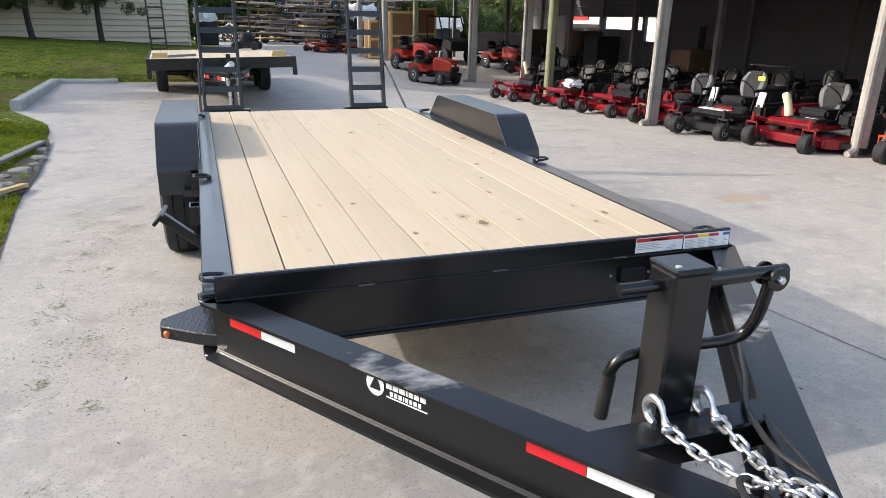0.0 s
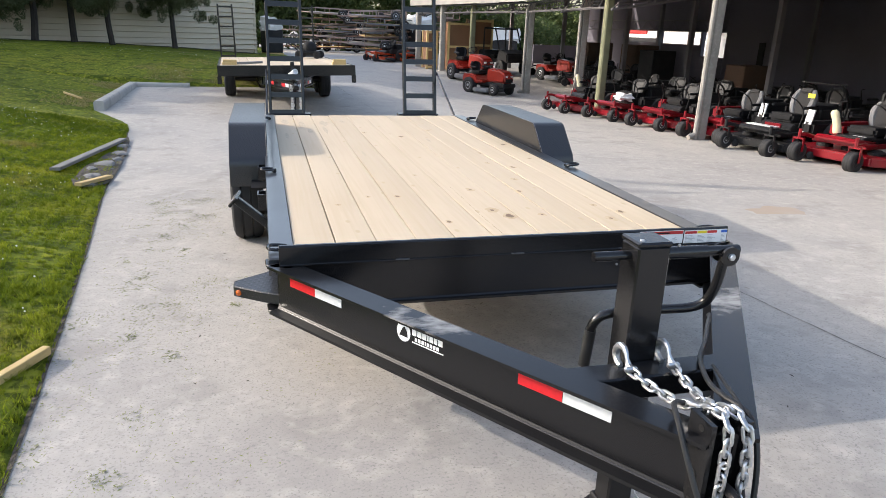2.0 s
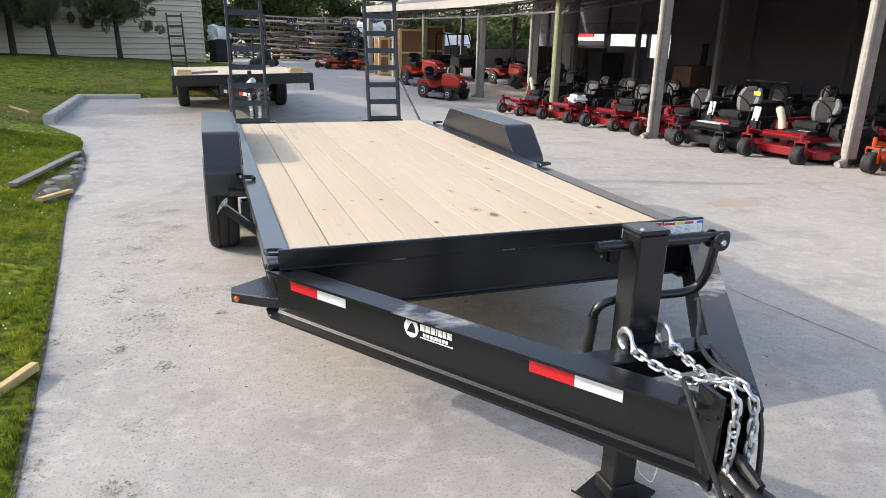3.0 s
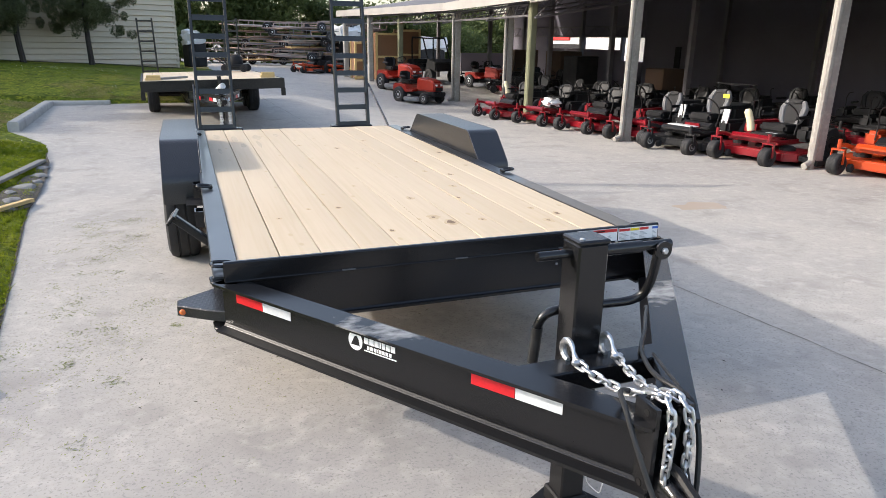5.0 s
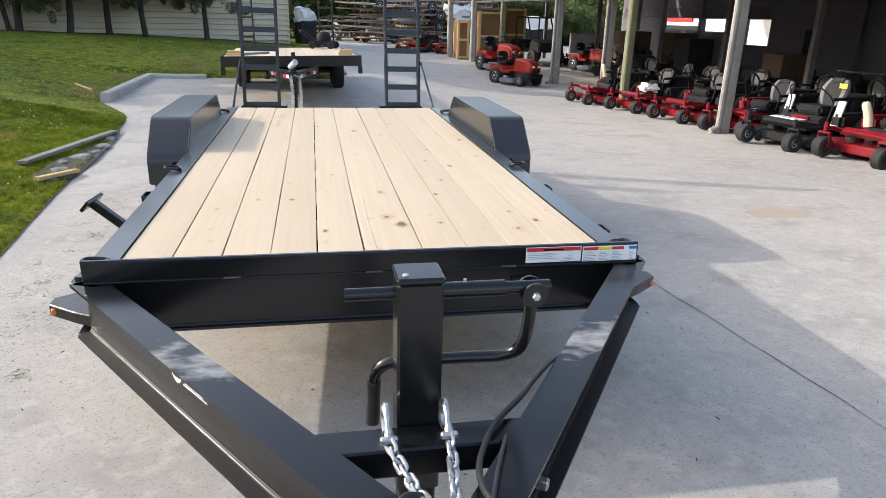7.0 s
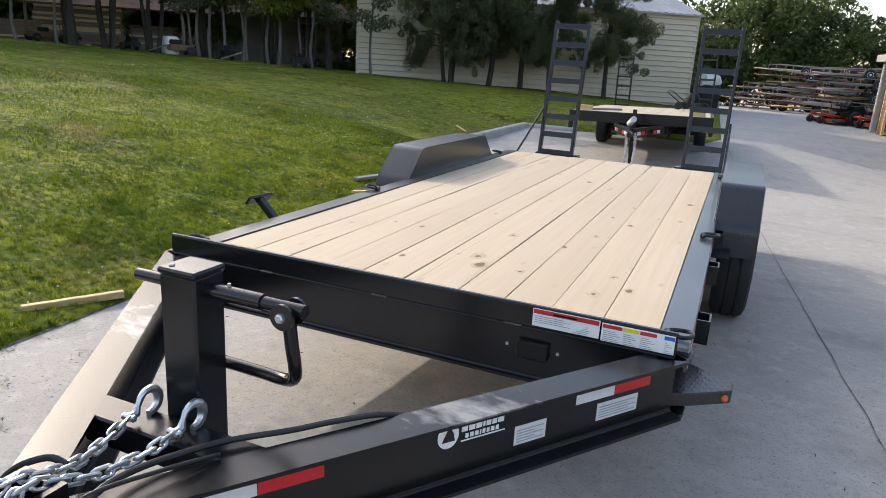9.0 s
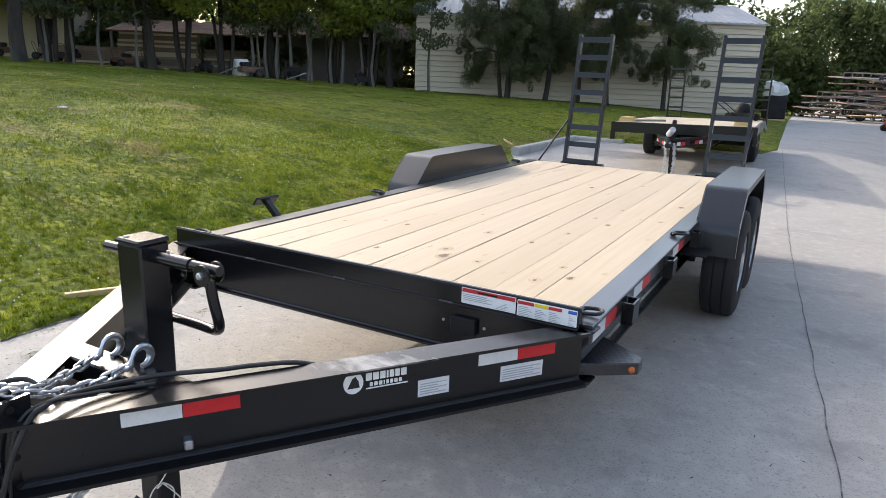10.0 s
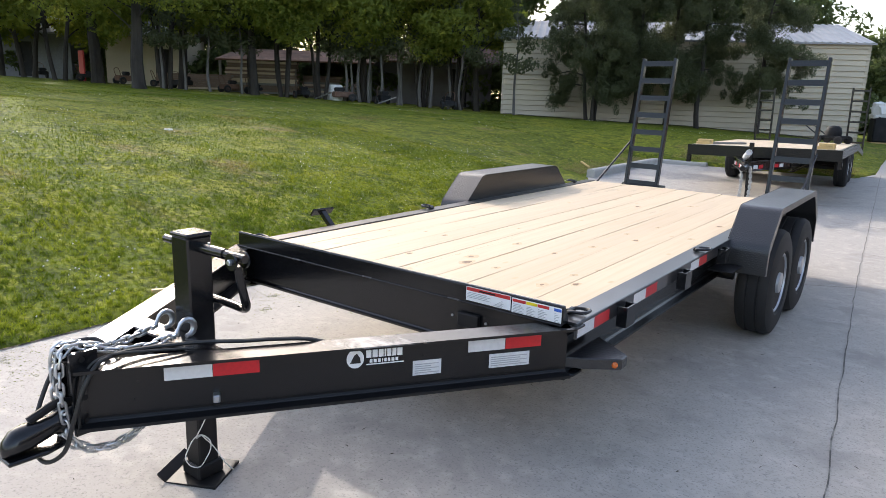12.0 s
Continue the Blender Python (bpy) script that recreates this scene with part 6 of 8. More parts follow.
def deckover(x0, x1, y0, y1, top, gz):
    mx = (x0 + x1) / 2
    flat = y1 - 2.2
    t = thing("deckover_trailer", mx, (y0 + y1) / 2, gz, "black deckover flatbed trailer with plank deck and standing ramps", "trailer")
    bm = bmesh.new()
    prism(bm, [(y0, top - 0.19), (y0 + 0.05, top - 0.19), (y0 + 0.05, top - 0.17), (y0 + 0.012, top - 0.17), (y0 + 0.012, top - 0.02), (y0 + 0.05, top - 0.02), (y0 + 0.05, top), (y0, top)], x0, x1, "x")
    part("front_beam", bm, BLACK, t, "black steel front beam")
    for xa, xb in ((x0, x0 + 0.05), (x1 - 0.05, x1)):
        part("side_beam", block(xa, xb, y0 + 0.052, flat, top - 0.15, top - 0.002, 0.005), BLACK, t)
        bm = bmesh.new()
        prism(bm, [(flat + 0.003, top - 0.15), (flat + 0.003, top - 0.002), (y1, top - 0.26), (y1, top - 0.36)], xa, xb, "x")
        part("dovetail_beam", bm, BLACK, t)
        part("stub_post", block(xa - 0.012, xb + 0.012, y0 + 0.02, y0 + 0.10, top - 0.33, top - 0.191, 0.006), BLACK, t)
    n = 13
    w = (x1 - x0 - 0.11) / n
    for i in range(n):
        a = x0 + 0.055 + w * i
        part("deck_plank", block(a + 0.003, a + w - 0.003, y0 + 0.055, flat, top - 0.04, top + 0.004, 0.003), PINE, t)
        bm = bmesh.new()
        prism(bm, [(flat + 0.004, top - 0.04), (flat + 0.004, top + 0.0), (y1 - 0.1, top - 0.25), (y1 - 0.1, top - 0.29)], a + 0.003, a + w - 0.003, "x")
        part("dovetail_plank", bm, PINE, t)
    for x in (mx - 0.48, mx + 0.48):
        bm, m = ibeam((x, y0 + 0.3), (x, flat + 0.6), top - 0.43, top - 0.195, 0.09)
        part("frame_beam", bm, BLACK, t, "", True)
        bm, m = ibeam((x, y0 + 0.35), (mx + 0.03 * (1 if x > mx else -1), y0 - 1.15), top - 0.36, top - 0.20, 0.08)
        beam = part("tongue_beam", bm, BLACK, t, "", True)
        s = 1 if x > mx else -1
        a, b = Vector((x, y0 + 0.35, 0)), Vector((mx + 0.03 * s, y0 - 1.15, 0))
        wy = (b - a).normalized()
        out = Vector((-wy.y, wy.x, 0)) * (1 if s > 0 else -1)
        if out.y > 0:
            out = -out
        for d, mt in ((0.42, TAPE_WHITE), (0.60, TAPE_RED), (1.15, TAPE_RED), (1.33, TAPE_WHITE)):
            tape("reflector", beam, a + wy * d + out * 0.042 + Vector((0, 0, top - 0.32)), wy, UP, out, 0.15, mt, "reflective strip", 0.06)
    jk = part("jack", block(mx - 0.035, mx + 0.035, y0 - 0.905, y0 - 0.835, gz + 0.25, top + 0.10, 0.008), BLACK, t, "black tongue jack")
    part("jack_foot", block(mx - 0.08, mx + 0.08, y0 - 0.95, y0 - 0.79, gz + 0.008, gz + 0.02), BLACK_FLAT, jk)
    part("jack_leg", block(mx - 0.028, mx + 0.028, y0 - 0.898, y0 - 0.842, gz + 0.015, gz + 0.3), BLACK_FLAT, jk)
    bm = bmesh.new()
    lathe(bm, [(0.048, 0), (0.05, 0.01), (0.05, 0.22), (0.040, 0.222), (0.040, 0.19)], 18, Matrix.Translation((mx - 0.06, y0 - 0.99, top - 0.14)) @ Matrix.Rotation(radians(-65), 4, "Z") @ Matrix.Rotation(radians(-25), 4, "Y"))
    part("document_tube", bm, WHITE, t, "white plastic document tube", True)
    bm = bmesh.new()
    sweep(bm, [(mx, y0 - 1.1, top - 0.28), (mx, y0 - 1.45, top - 0.30)], 0.05, 10, radii=[0.06, 0.045])
    part("coupler", bm, BLACK, t, "", True)
    for dx in (-0.07, 0.07):
        bm = bmesh.new()
        lathe(bm, [(0.012, 0), (0.012, 0.02)], 10, Matrix.Translation((mx + dx, y0 - 1.18, top - 0.30)))
        ch = part("safety_chain", bm, ZINC, t, "zinc-plated chain hanging to the ground")
        for off in (0, 0.03):
            k, z = 0, top - 0.30
            while z > gz + 0.05:
                ln = part("link", LINK, None, ch)
                ln.matrix_basis = Matrix.Translation((mx + dx + off * 0.6 + 0.01 * math.sin(z * 9), y0 - 1.18 - off, z)) @ Matrix.Rotation(radians(90), 4, "Y") @ Matrix.Rotation(radians(90 * (k % 2)), 4, "X") @ Matrix.Diagonal((1.35, 1.35, 1.35, 1))
                k += 1
                z -= 0.044
    for x, s in ((x0 + 0.20, -1), (x1 - 0.20, 1)):
        for y in (y0 + 3.25, y0 + 4.1):
            small_wheel(t, x, y, yard_z(x, y) + 0.385 + 0.014 * (y - (y0 + y1) / 2) - 0.021 * (x - mx), 0.385, 0.24, 0.20, turn=0 if s > 0 else math.pi)
    for y in (y0 + 3.25, y0 + 4.1):
        bm = bmesh.new()
        sweep(bm, [(x, y, yard_z(x, y) + 0.385 + 0.014 * (y - (y0 + y1) / 2) - 0.021 * (x - mx)) for x in (x0 + 0.2, x1 - 0.2)], 0.05, 8)
        part("axle", bm, BLACK_FLAT, t)
    for xa in (x0 + 0.02, x1 - 0.42):
        bm = bmesh.new()
        box(bm, xa, xa + 0.40, y1 + 0.0, y1 + 0.06, top - 0.30, top - 0.27)
        rp = part("ramp", bm, BLACK, t, "black ladder ramp standing up")
        for x in (xa, xa + 0.36):
            part("ramp_side", block(x, x + 0.04, y1 + 0.0, y1 + 0.06, top - 0.27, top + 1.28, 0.004), BLACK, rp)
        for k in range(6):
            part("rung", block(xa + 0.04, xa + 0.36, y1 + 0.005, y1 + 0.05, top - 0.06 + 0.25 * k, top - 0.015 + 0.25 * k), BLACK, rp)
    # it stands nose-up on its jack, on the falling drive
    t.matrix_basis = Matrix.Translation((mx, (y0 + y1) / 2, gz)) @ Matrix.Rotation(radians(2.6), 4, "Z") @ Matrix.Rotation(radians(-1.2), 4, "Y") @ Matrix.Rotation(radians(-0.8), 4, "X")
    return t


deckover(-0.954, 1.586, 10.72, 17.07, 0.735, yard_z(0.5, 9.7))
for x, y, tall in ((-0.62, 10.98, 0.09), (1.42, 11.02, 0.10)):
    for k in range(2):
        solid("timber_block", block(x - 0.13 + 0.02 * k, x + 0.13, y - 0.07 + 0.01 * k, y + 0.12, 0.781 + 0.021 * (x - 0.46) + tall / 2 * k, 0.781 + 0.021 * (x - 0.46) + tall / 2 * (k + 1) - 0.001, 0.004), LUMBER, "yellow timber block lying on the trailer deck", "timber block", "timber blocks")
bar_between("timber_plank", (-0.52, 11.14, 0.761), (-0.05, 11.66, 0.764), 0.09, 0.035, WEATHERED, "weathered plank lying on the trailer deck", "plank")

# ---- mowers ----
def caster(parent, x, y, r, paint, rim):
    w = small_wheel(parent, x, y, r, r, 0.15, r * 0.45, "caster_wheel", rim, radians(90))
    bm = bmesh.new()
    for s in (-1, 1):
        box(bm, x - 0.02, x + 0.02, y + s * 0.088 - 0.006, y + s * 0.088 + 0.006, r, 2 * r + 0.05)
    box(bm, x - 0.025, x + 0.025, y - 0.094, y + 0.094, 2 * r + 0.045, 2 * r + 0.07)
    part("yoke", bm, paint, w)
    bm = bmesh.new()
    sweep(bm, [(x, y, 2 * r + 0.06), (x, y, 2 * r + 0.20)], 0.028, 8)
    part("caster_post", bm, paint, w)


def seat_parts(parent, x, z, material, high=0.5):
    """A moulded seat: cushion, contoured back with raised side bolsters, armrests."""
    bm = block(x - 0.26, x + 0.24, -0.24, 0.24, z, z + 0.10, 0.04, seg=2)
    for v in bm.verts:
        if v.co.z > z + 0.05:
            v.co.z += 0.03 * (abs(v.co.y) / 0.24) ** 2 + 0.02 * max(0, (v.co.x - x) / 0.24)
    seat = part("seat", bm, DARK_GREY if material is not SEAT_BLACK else SEAT_BLACK, parent, "", True)
    tilt = Matrix.Translation((x - 0.22, 0, z + 0.09)) @ Matrix.Rotation(radians(-17), 4, "Y")
    rows = [(0.0, 0.15), (0.10, 0.195), (0.25, 0.22), (high * 0.72, 0.205), (high * 0.92, 0.165), (high, 0.11)]
    bm = bmesh.new()
    prism(bm, [(w * 0.8, h) for h, w in rows] + [(-w * 0.8, h) for h, w in reversed(rows)], -0.05, 0.03, "x")
    bmesh.ops.bevel(bm, geom=bm.edges[:], offset=0.018, segments=2, affect="EDGES")
    bm.transform(tilt)
    back = part("backrest", bm, DARK_GREY if material is not SEAT_BLACK else SEAT_BLACK, seat, "", True)
    for s in (-1, 1):
        bm = bmesh.new()
        line = smooth_path([(0.015, s * (w - 0.035), h + 0.01) for h, w in rows[:5]], 3)
        n = len(line) - 1
        sweep(bm, line, 0.05, 8, radii=[0.025 + 0.032 * math.sin(math.pi * (0.12 + 0.8 * i / n)) for i in range(n + 1)])
        bm.transform(tilt)
        part("bolster", bm, material, back, "grey raised bolster" if material is not SEAT_BLACK else "", True)
    bm = block(0.0, 0.055, -0.12, 0.12, high * 0.80, high * 1.0, 0.02, seg=2)
    bm.transform(tilt)
    part("head_pad", bm, DARK_GREY, back, "", True)
    for s in (-1, 1):
        part("armrest", block(x - 0.24, x + 0.10, s * 0.30 - 0.03, s * 0.30 + 0.03, z + 0.22, z + 0.27, 0.018), SEAT_BLACK, seat)
    return seat


def zero_turn(name, label, paint, deck_paint, seat_mat, rim, group, high=0.45, hooded=False, seat_z=0.50):
    t = thing(name, 0, 0, 0, label, "mower", group)
    r = 0.145
    for y in (-0.46, 0.46):
        caster(t, 0, y, r, paint, rim)
        bm = bmesh.new()
        sweep(bm, smooth_path([(0.0, y, 0.40), (-0.14, y, 0.40), (-0.30, y * 0.92, 0.36), (-0.55, y * 0.85, 0.34)], 4), 0.032, 8)
        part("front_arm", bm, paint, t, "", True)
    bm = bmesh.new()
    box(bm, -0.34, -0.26, -0.44, 0.44, 0.31, 0.37)
    for y in (-0.36, 0.36):
        box(bm, -1.65, -0.30, y - 0.03, y + 0.03, 0.29, 0.36)
    bmesh.ops.bevel(bm, geom=bm.edges[:], offset=0.006, segments=1, affect="EDGES")
    part("chassis", bm, paint, t)
    # cutting deck with a turned-down lip, covers and a discharge chute
    bm = bmesh.new()
    out = [(-0.20, -0.58), (-0.20, 0.58), (-0.36, 0.74), (-0.80, 0.74), (-0.96, 0.56), (-0.96, -0.56), (-0.80, -0.74), (-0.36, -0.74)]
    prism(bm, out, 0.085, 0.215)
    bmesh.ops.bevel(bm, geom=bm.edges[:], offset=0.02, segments=2, affect="EDGES")
    deck = part("cutting_deck", bm, deck_paint, t)
    bm = bmesh.new()
    prism(bm, [(-0.35, 0.745), (-0.78, 0.745), (-0.72, 1.0), (-0.42, 1.0)], 0.12, 0.19)
    for v in bm.verts:
        if v.co.y > 0.9:
            v.co.z -= 0.06
    bmesh.ops.recalc_face_normals(bm, faces=bm.faces)
    part("discharge_chute", bm, SEAT_BLACK, deck)
    for y in (-0.42, 0.0, 0.42):
        bm = bmesh.new()
        lathe(bm, [(0.12, 0), (0.12, 0.04), (0.06, 0.07)], 14, Matrix.Translation((-0.56, y, 0.215)) @ Matrix.Rotation(radians(-90), 4, "Y"))
        part("spindle_cover", bm, DARK_CLUTTER, deck)
    for y in (-0.35, 0.35):
        bm = bmesh.new()
        lathe(bm, [(0.05, -0.03), (0.06, -0.02), (0.06, 0.02), (0.05, 0.03)], 12, Matrix.Translation((-0.17, y, 0.09)) @ Matrix.Rotation(radians(90), 4, "Z"))
        part("anti_scalp_roller", bm, RUBBER, deck)
    bm = bmesh.new()
    prism(bm, [(-0.16, 0.372), (-0.16, 0.40), (-0.21, 0.435), (-0.62, 0.385), (-0.62, 0.372)], -0.33, 0.33, "y")
    bmesh.ops.recalc_face_normals(bm, faces=bm.faces)
    part("foot_plate", bm, paint, t)
    part("print_panel", block(-0.205, -0.200, -0.09, 0.09, 0.395, 0.42), DECAL_WHITE, t, "pale decal")
    bm = bmesh.new()
    prism(bm, [(-0.63, 0.30), (-0.62, 0.42), (-0.70, seat_z - 0.01), (-1.20, seat_z - 0.01), (-1.20, 0.30)], -0.32, 0.32, "y")
    bmesh.ops.bevel(bm, geom=bm.edges[:], offset=0.015, segments=2, affect="EDGES")
    part("seat_box", bm, SEAT_BLACK, t)
    seat_parts(t, -0.94, seat_z + 0.001, seat_mat, high)
    for s in (-1, 1):
        bm = block(-1.60, -0.78, s * 0.47 - 0.11, s * 0.47 + 0.11, 0.33, 0.56, 0.05, seg=2)
        part("fuel_tank", bm, DARK_CLUTTER if s > 0 else paint, t, "", True)
        small_wheel(t, -1.32, s * 0.54, 0.27, 0.27, 0.24, 0.13, "rear_wheel", rim, radians(90 * s))
        bm = bmesh.new()
        sweep(bm, smooth_path([(-0.72, s * 0.38, 0.44), (-0.76, s * 0.39, 0.66), (-0.70, s * 0.37, 0.80), (-0.60, s * 0.30, 0.90), (-0.59, s * 0.22, 0.92)], 3), 0.011, 7)
        part("steering_lever", bm, BLACK_FLAT, t, "", True)
    part("engine", block(-1.85, -1.28, -0.28, 0.28, 0.34, 0.76, 0.06, seg=2), DARK_CLUTTER, t, "", True)
    bm = bmesh.new()
    sweep(bm, smooth_path([(-1.24, -0.40, 0.4), (-1.28, -0.40, 1.1), (-1.28, -0.34, 1.2), (-1.28, 0.34, 1.2), (-1.28, 0.40, 1.1), (-1.24, 0.40, 0.4)], 4), 0.022, 8)
    if hooded:
        part("roll_bar", bm, BLACK_FLAT, t, "", True)
    else:
        bm.free()
    return t


ROW_TURN = radians(190)


def park(mower, x, y, turn=ROW_TURN):
    mower.matrix_basis = Matrix.Translation((x, y, yard_z(x, y))) @ Matrix.Rotation(turn, 4, "Z")


def copy_at(mower, x, y, turn=ROW_TURN):
    return copy_thing(mower, Matrix.Translation((x, y, yard_z(x, y))) @ Matrix.Rotation(turn, 4, "Z"))


GROUP = "mowers parked in a row"
m_red = zero_turn("zero_turn_mower", "red zero-turn mower with a grey high-back seat", RED, RED, SEAT_GREY, DARK_CLUTTER, GROUP, 0.42, seat_z=0.43)
part("dash_panel", block(-0.66, -0.36, -0.02, 0.31, 0.405, 0.45, 0.01), DARK_GREY, m_red, "dark grey lettered panel")
part("letter_bar", block(-0.50, -0.46, 0.06, 0.26, 0.4505, 0.4525), DECAL_WHITE, m_red, "white lettering bar")
park(m_red, 7.97, 5.55)
m_black = zero_turn("zero_turn_mower", "black zero-turn mower with white panels and grey seat", DARK_CLUTTER, DARK_CLUTTER, SEAT_GREY, RIM, GROUP, 0.46)
part("white_panel", block(-0.42, -0.24, -0.27, 0.27, 0.437, 0.452, 0.006), WHITE, m_black, "white lettered foot panel")
part("letter_bar", block(-0.36, -0.30, -0.20, 0.20, 0.4525, 0.454), DECAL_GREY, m_black, "grey lettering bar")
for s in (-1, 1):
    bm = bmesh.new()
    prism(bm, [(-0.80, 0.34), (-0.775, 0.36), (-0.86, 0.74), (-0.89, 0.74)], s * 0.47 - 0.07, s * 0.47 + 0.05, "y")
    panel = part("white_panel", bm, WHITE, m_black, "white upright side panel")
    bm = bmesh.new()
    prism(bm, [(-0.789, 0.43), (-0.784, 0.43), (-0.812, 0.55), (-0.817, 0.55)], s * 0.47 - 0.04, s * 0.47 + 0.01, "y")
    part("stripe", bm, SEAT_BLACK, panel, "black stripe")
part("red_badge", block(-0.640, -0.610, -0.20, 0.12, 0.40, 0.47, 0.004), RED, m_black, "red front badge")
part("price_tag", block(-1.13, -1.12, 0.14, 0.27, 0.90, 0.97), YELLOW_TAG, m_black, "yellow price tag")
park(m_black, 7.70, 6.95)
m_red2 = zero_turn("zero_turn_mower", "red zero-turn mower with a low black seat", RED, RED, SEAT_BLACK, RIM, GROUP, 0.36)
park(m_red2, 7.83, 10.31)
copy_at(m_red, 7.90, 8.45)["label"] = "red zero-turn mower with grey seat beside a post"
copy_at(m_red2, 7.71, 12.15, ROW_TURN + 0.08)
copy_at(m_red2, 7.46, 14.19, ROW_TURN - 0.06)
m_or = zero_turn("zero_turn_mower", "orange zero-turn mower with a black seat", BRIGHT_ORANGE, BRIGHT_ORANGE, SEAT_BLACK, DARK_CLUTTER, GROUP, 0.42)
park(m_or, 8.42, 3.70)
copy_at(m_or, 8.75, 2.1)
copy_at(m_red, 9.0, 0.5)
bm = block(8.15, 8.5, 11.95, 12.45, 0.46 + fall(8.3, 12.2), 0.62 + fall(8.3, 12.2), 0.06, seg=3)
bmesh.ops.subdivide_edges(bm, edges=bm.edges[:], cuts=2, use_grid_fill=True)
for v in bm.verts:
    v.co += Vector((0.05 * noise.noise(v.co * 9), 0.05 * noise.noise(v.co * 9 + Vector((3, 0, 0))), 0.07 * noise.noise(v.co * 6)))
solid("collection_bag", bm, WHITE, "crumpled white bag lying on a red mower", "bag", smooth=True)
copy_at(m_or, 5.0, 30.5, radians(200))
copy_at(m_or, 6.3, 30.0, radians(205))
# cream covers tied over the levers of two of them
for x, y, z, h in ((8.55, 5.98, 0.44 + fall(8.5, 6), 0.34), (8.3, 14.6, 0.62 + fall(8.3, 14.6), 0.34)):
    bm = bmesh.new()
    sweep(bm, smooth_path([(x, y, z), (x - 0.02, y + 0.03, z + h * 0.5), (x - 0.06, y + 0.08, z + h)], 4), 0.08, 10, radii=[0.06, 0.065, 0.065, 0.06, 0.06, 0.06, 0.062, 0.06, 0.035])
    solid("lever_cover", bm, CREAM, "cream cloth cover tied over a mower lever", "cover", smooth=True)
# a second row inside the building, painted dark to stand for the shade there
m_dim = zero_turn("zero_turn_mower", "mower further inside the open building, painted dark for its shade", DARK_CLUTTER, RED, SEAT_BLACK, DARK_CLUTTER, "mowers inside the building", 0.42, seat_z=0.44)
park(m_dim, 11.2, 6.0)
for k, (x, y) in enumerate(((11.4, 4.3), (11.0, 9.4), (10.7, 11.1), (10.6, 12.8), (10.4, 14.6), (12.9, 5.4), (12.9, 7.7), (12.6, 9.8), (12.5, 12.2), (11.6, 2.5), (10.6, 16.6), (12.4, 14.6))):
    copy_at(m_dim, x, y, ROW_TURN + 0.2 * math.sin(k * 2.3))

def stand_on_mower(x, y, turn):
    t = thing("walk_behind_mower", 0, 0, 0, "black walk-behind mower with a raised handlebar", "mower", "mowers inside the building")
    part("cutting_deck", block(-0.5, 0.4, -0.6, 0.6, 0.1, 0.25, 0.03, seg=2), DARK_CLUTTER, t)
    part("engine", block(-0.7, -0.2, -0.25, 0.25, 0.3, 0.75, 0.06, seg=2), DARK_CLUTTER, t, "", True)
    part("frame", block(-0.9, 0.5, -0.2, 0.2, 0.25, 0.30), DARK_CLUTTER, t)
    for s in (-1, 1):
        small_wheel(t, -0.65, s * 0.5, 0.23, 0.23, 0.2, 0.1, "rear_wheel", DARK_CLUTTER, radians(90 * s))
        caster(t, 0.55, s * 0.4, 0.12, DARK_CLUTTER, DARK_CLUTTER)
        bm = bmesh.new()
        sweep(bm, smooth_path([(-0.75, s * 0.25, 0.3), (-0.8, s * 0.27, 0.7), (-0.55, s * 0.30, 1.02), (-0.35, s * 0.34, 1.10), (-0.35, s * 0.40, 1.11)], 4), 0.014, 7)
        part("handle_tube", bm, BLACK_FLAT, t, "", True)
    bm = bmesh.new()
    sweep(bm, [(-0.36, -0.42, 1.11), (-0.36, 0.42, 1.11)], 0.014, 7)
    part("handlebar", bm, BLACK_FLAT, t, "", True)
    t.matrix_basis = Matrix.Translation((x, y, yard_z(x, y))) @ Matrix.Rotation(turn, 4, "Z")


stand_on_mower(9.55, 7.75, ROW_TURN + 0.1)

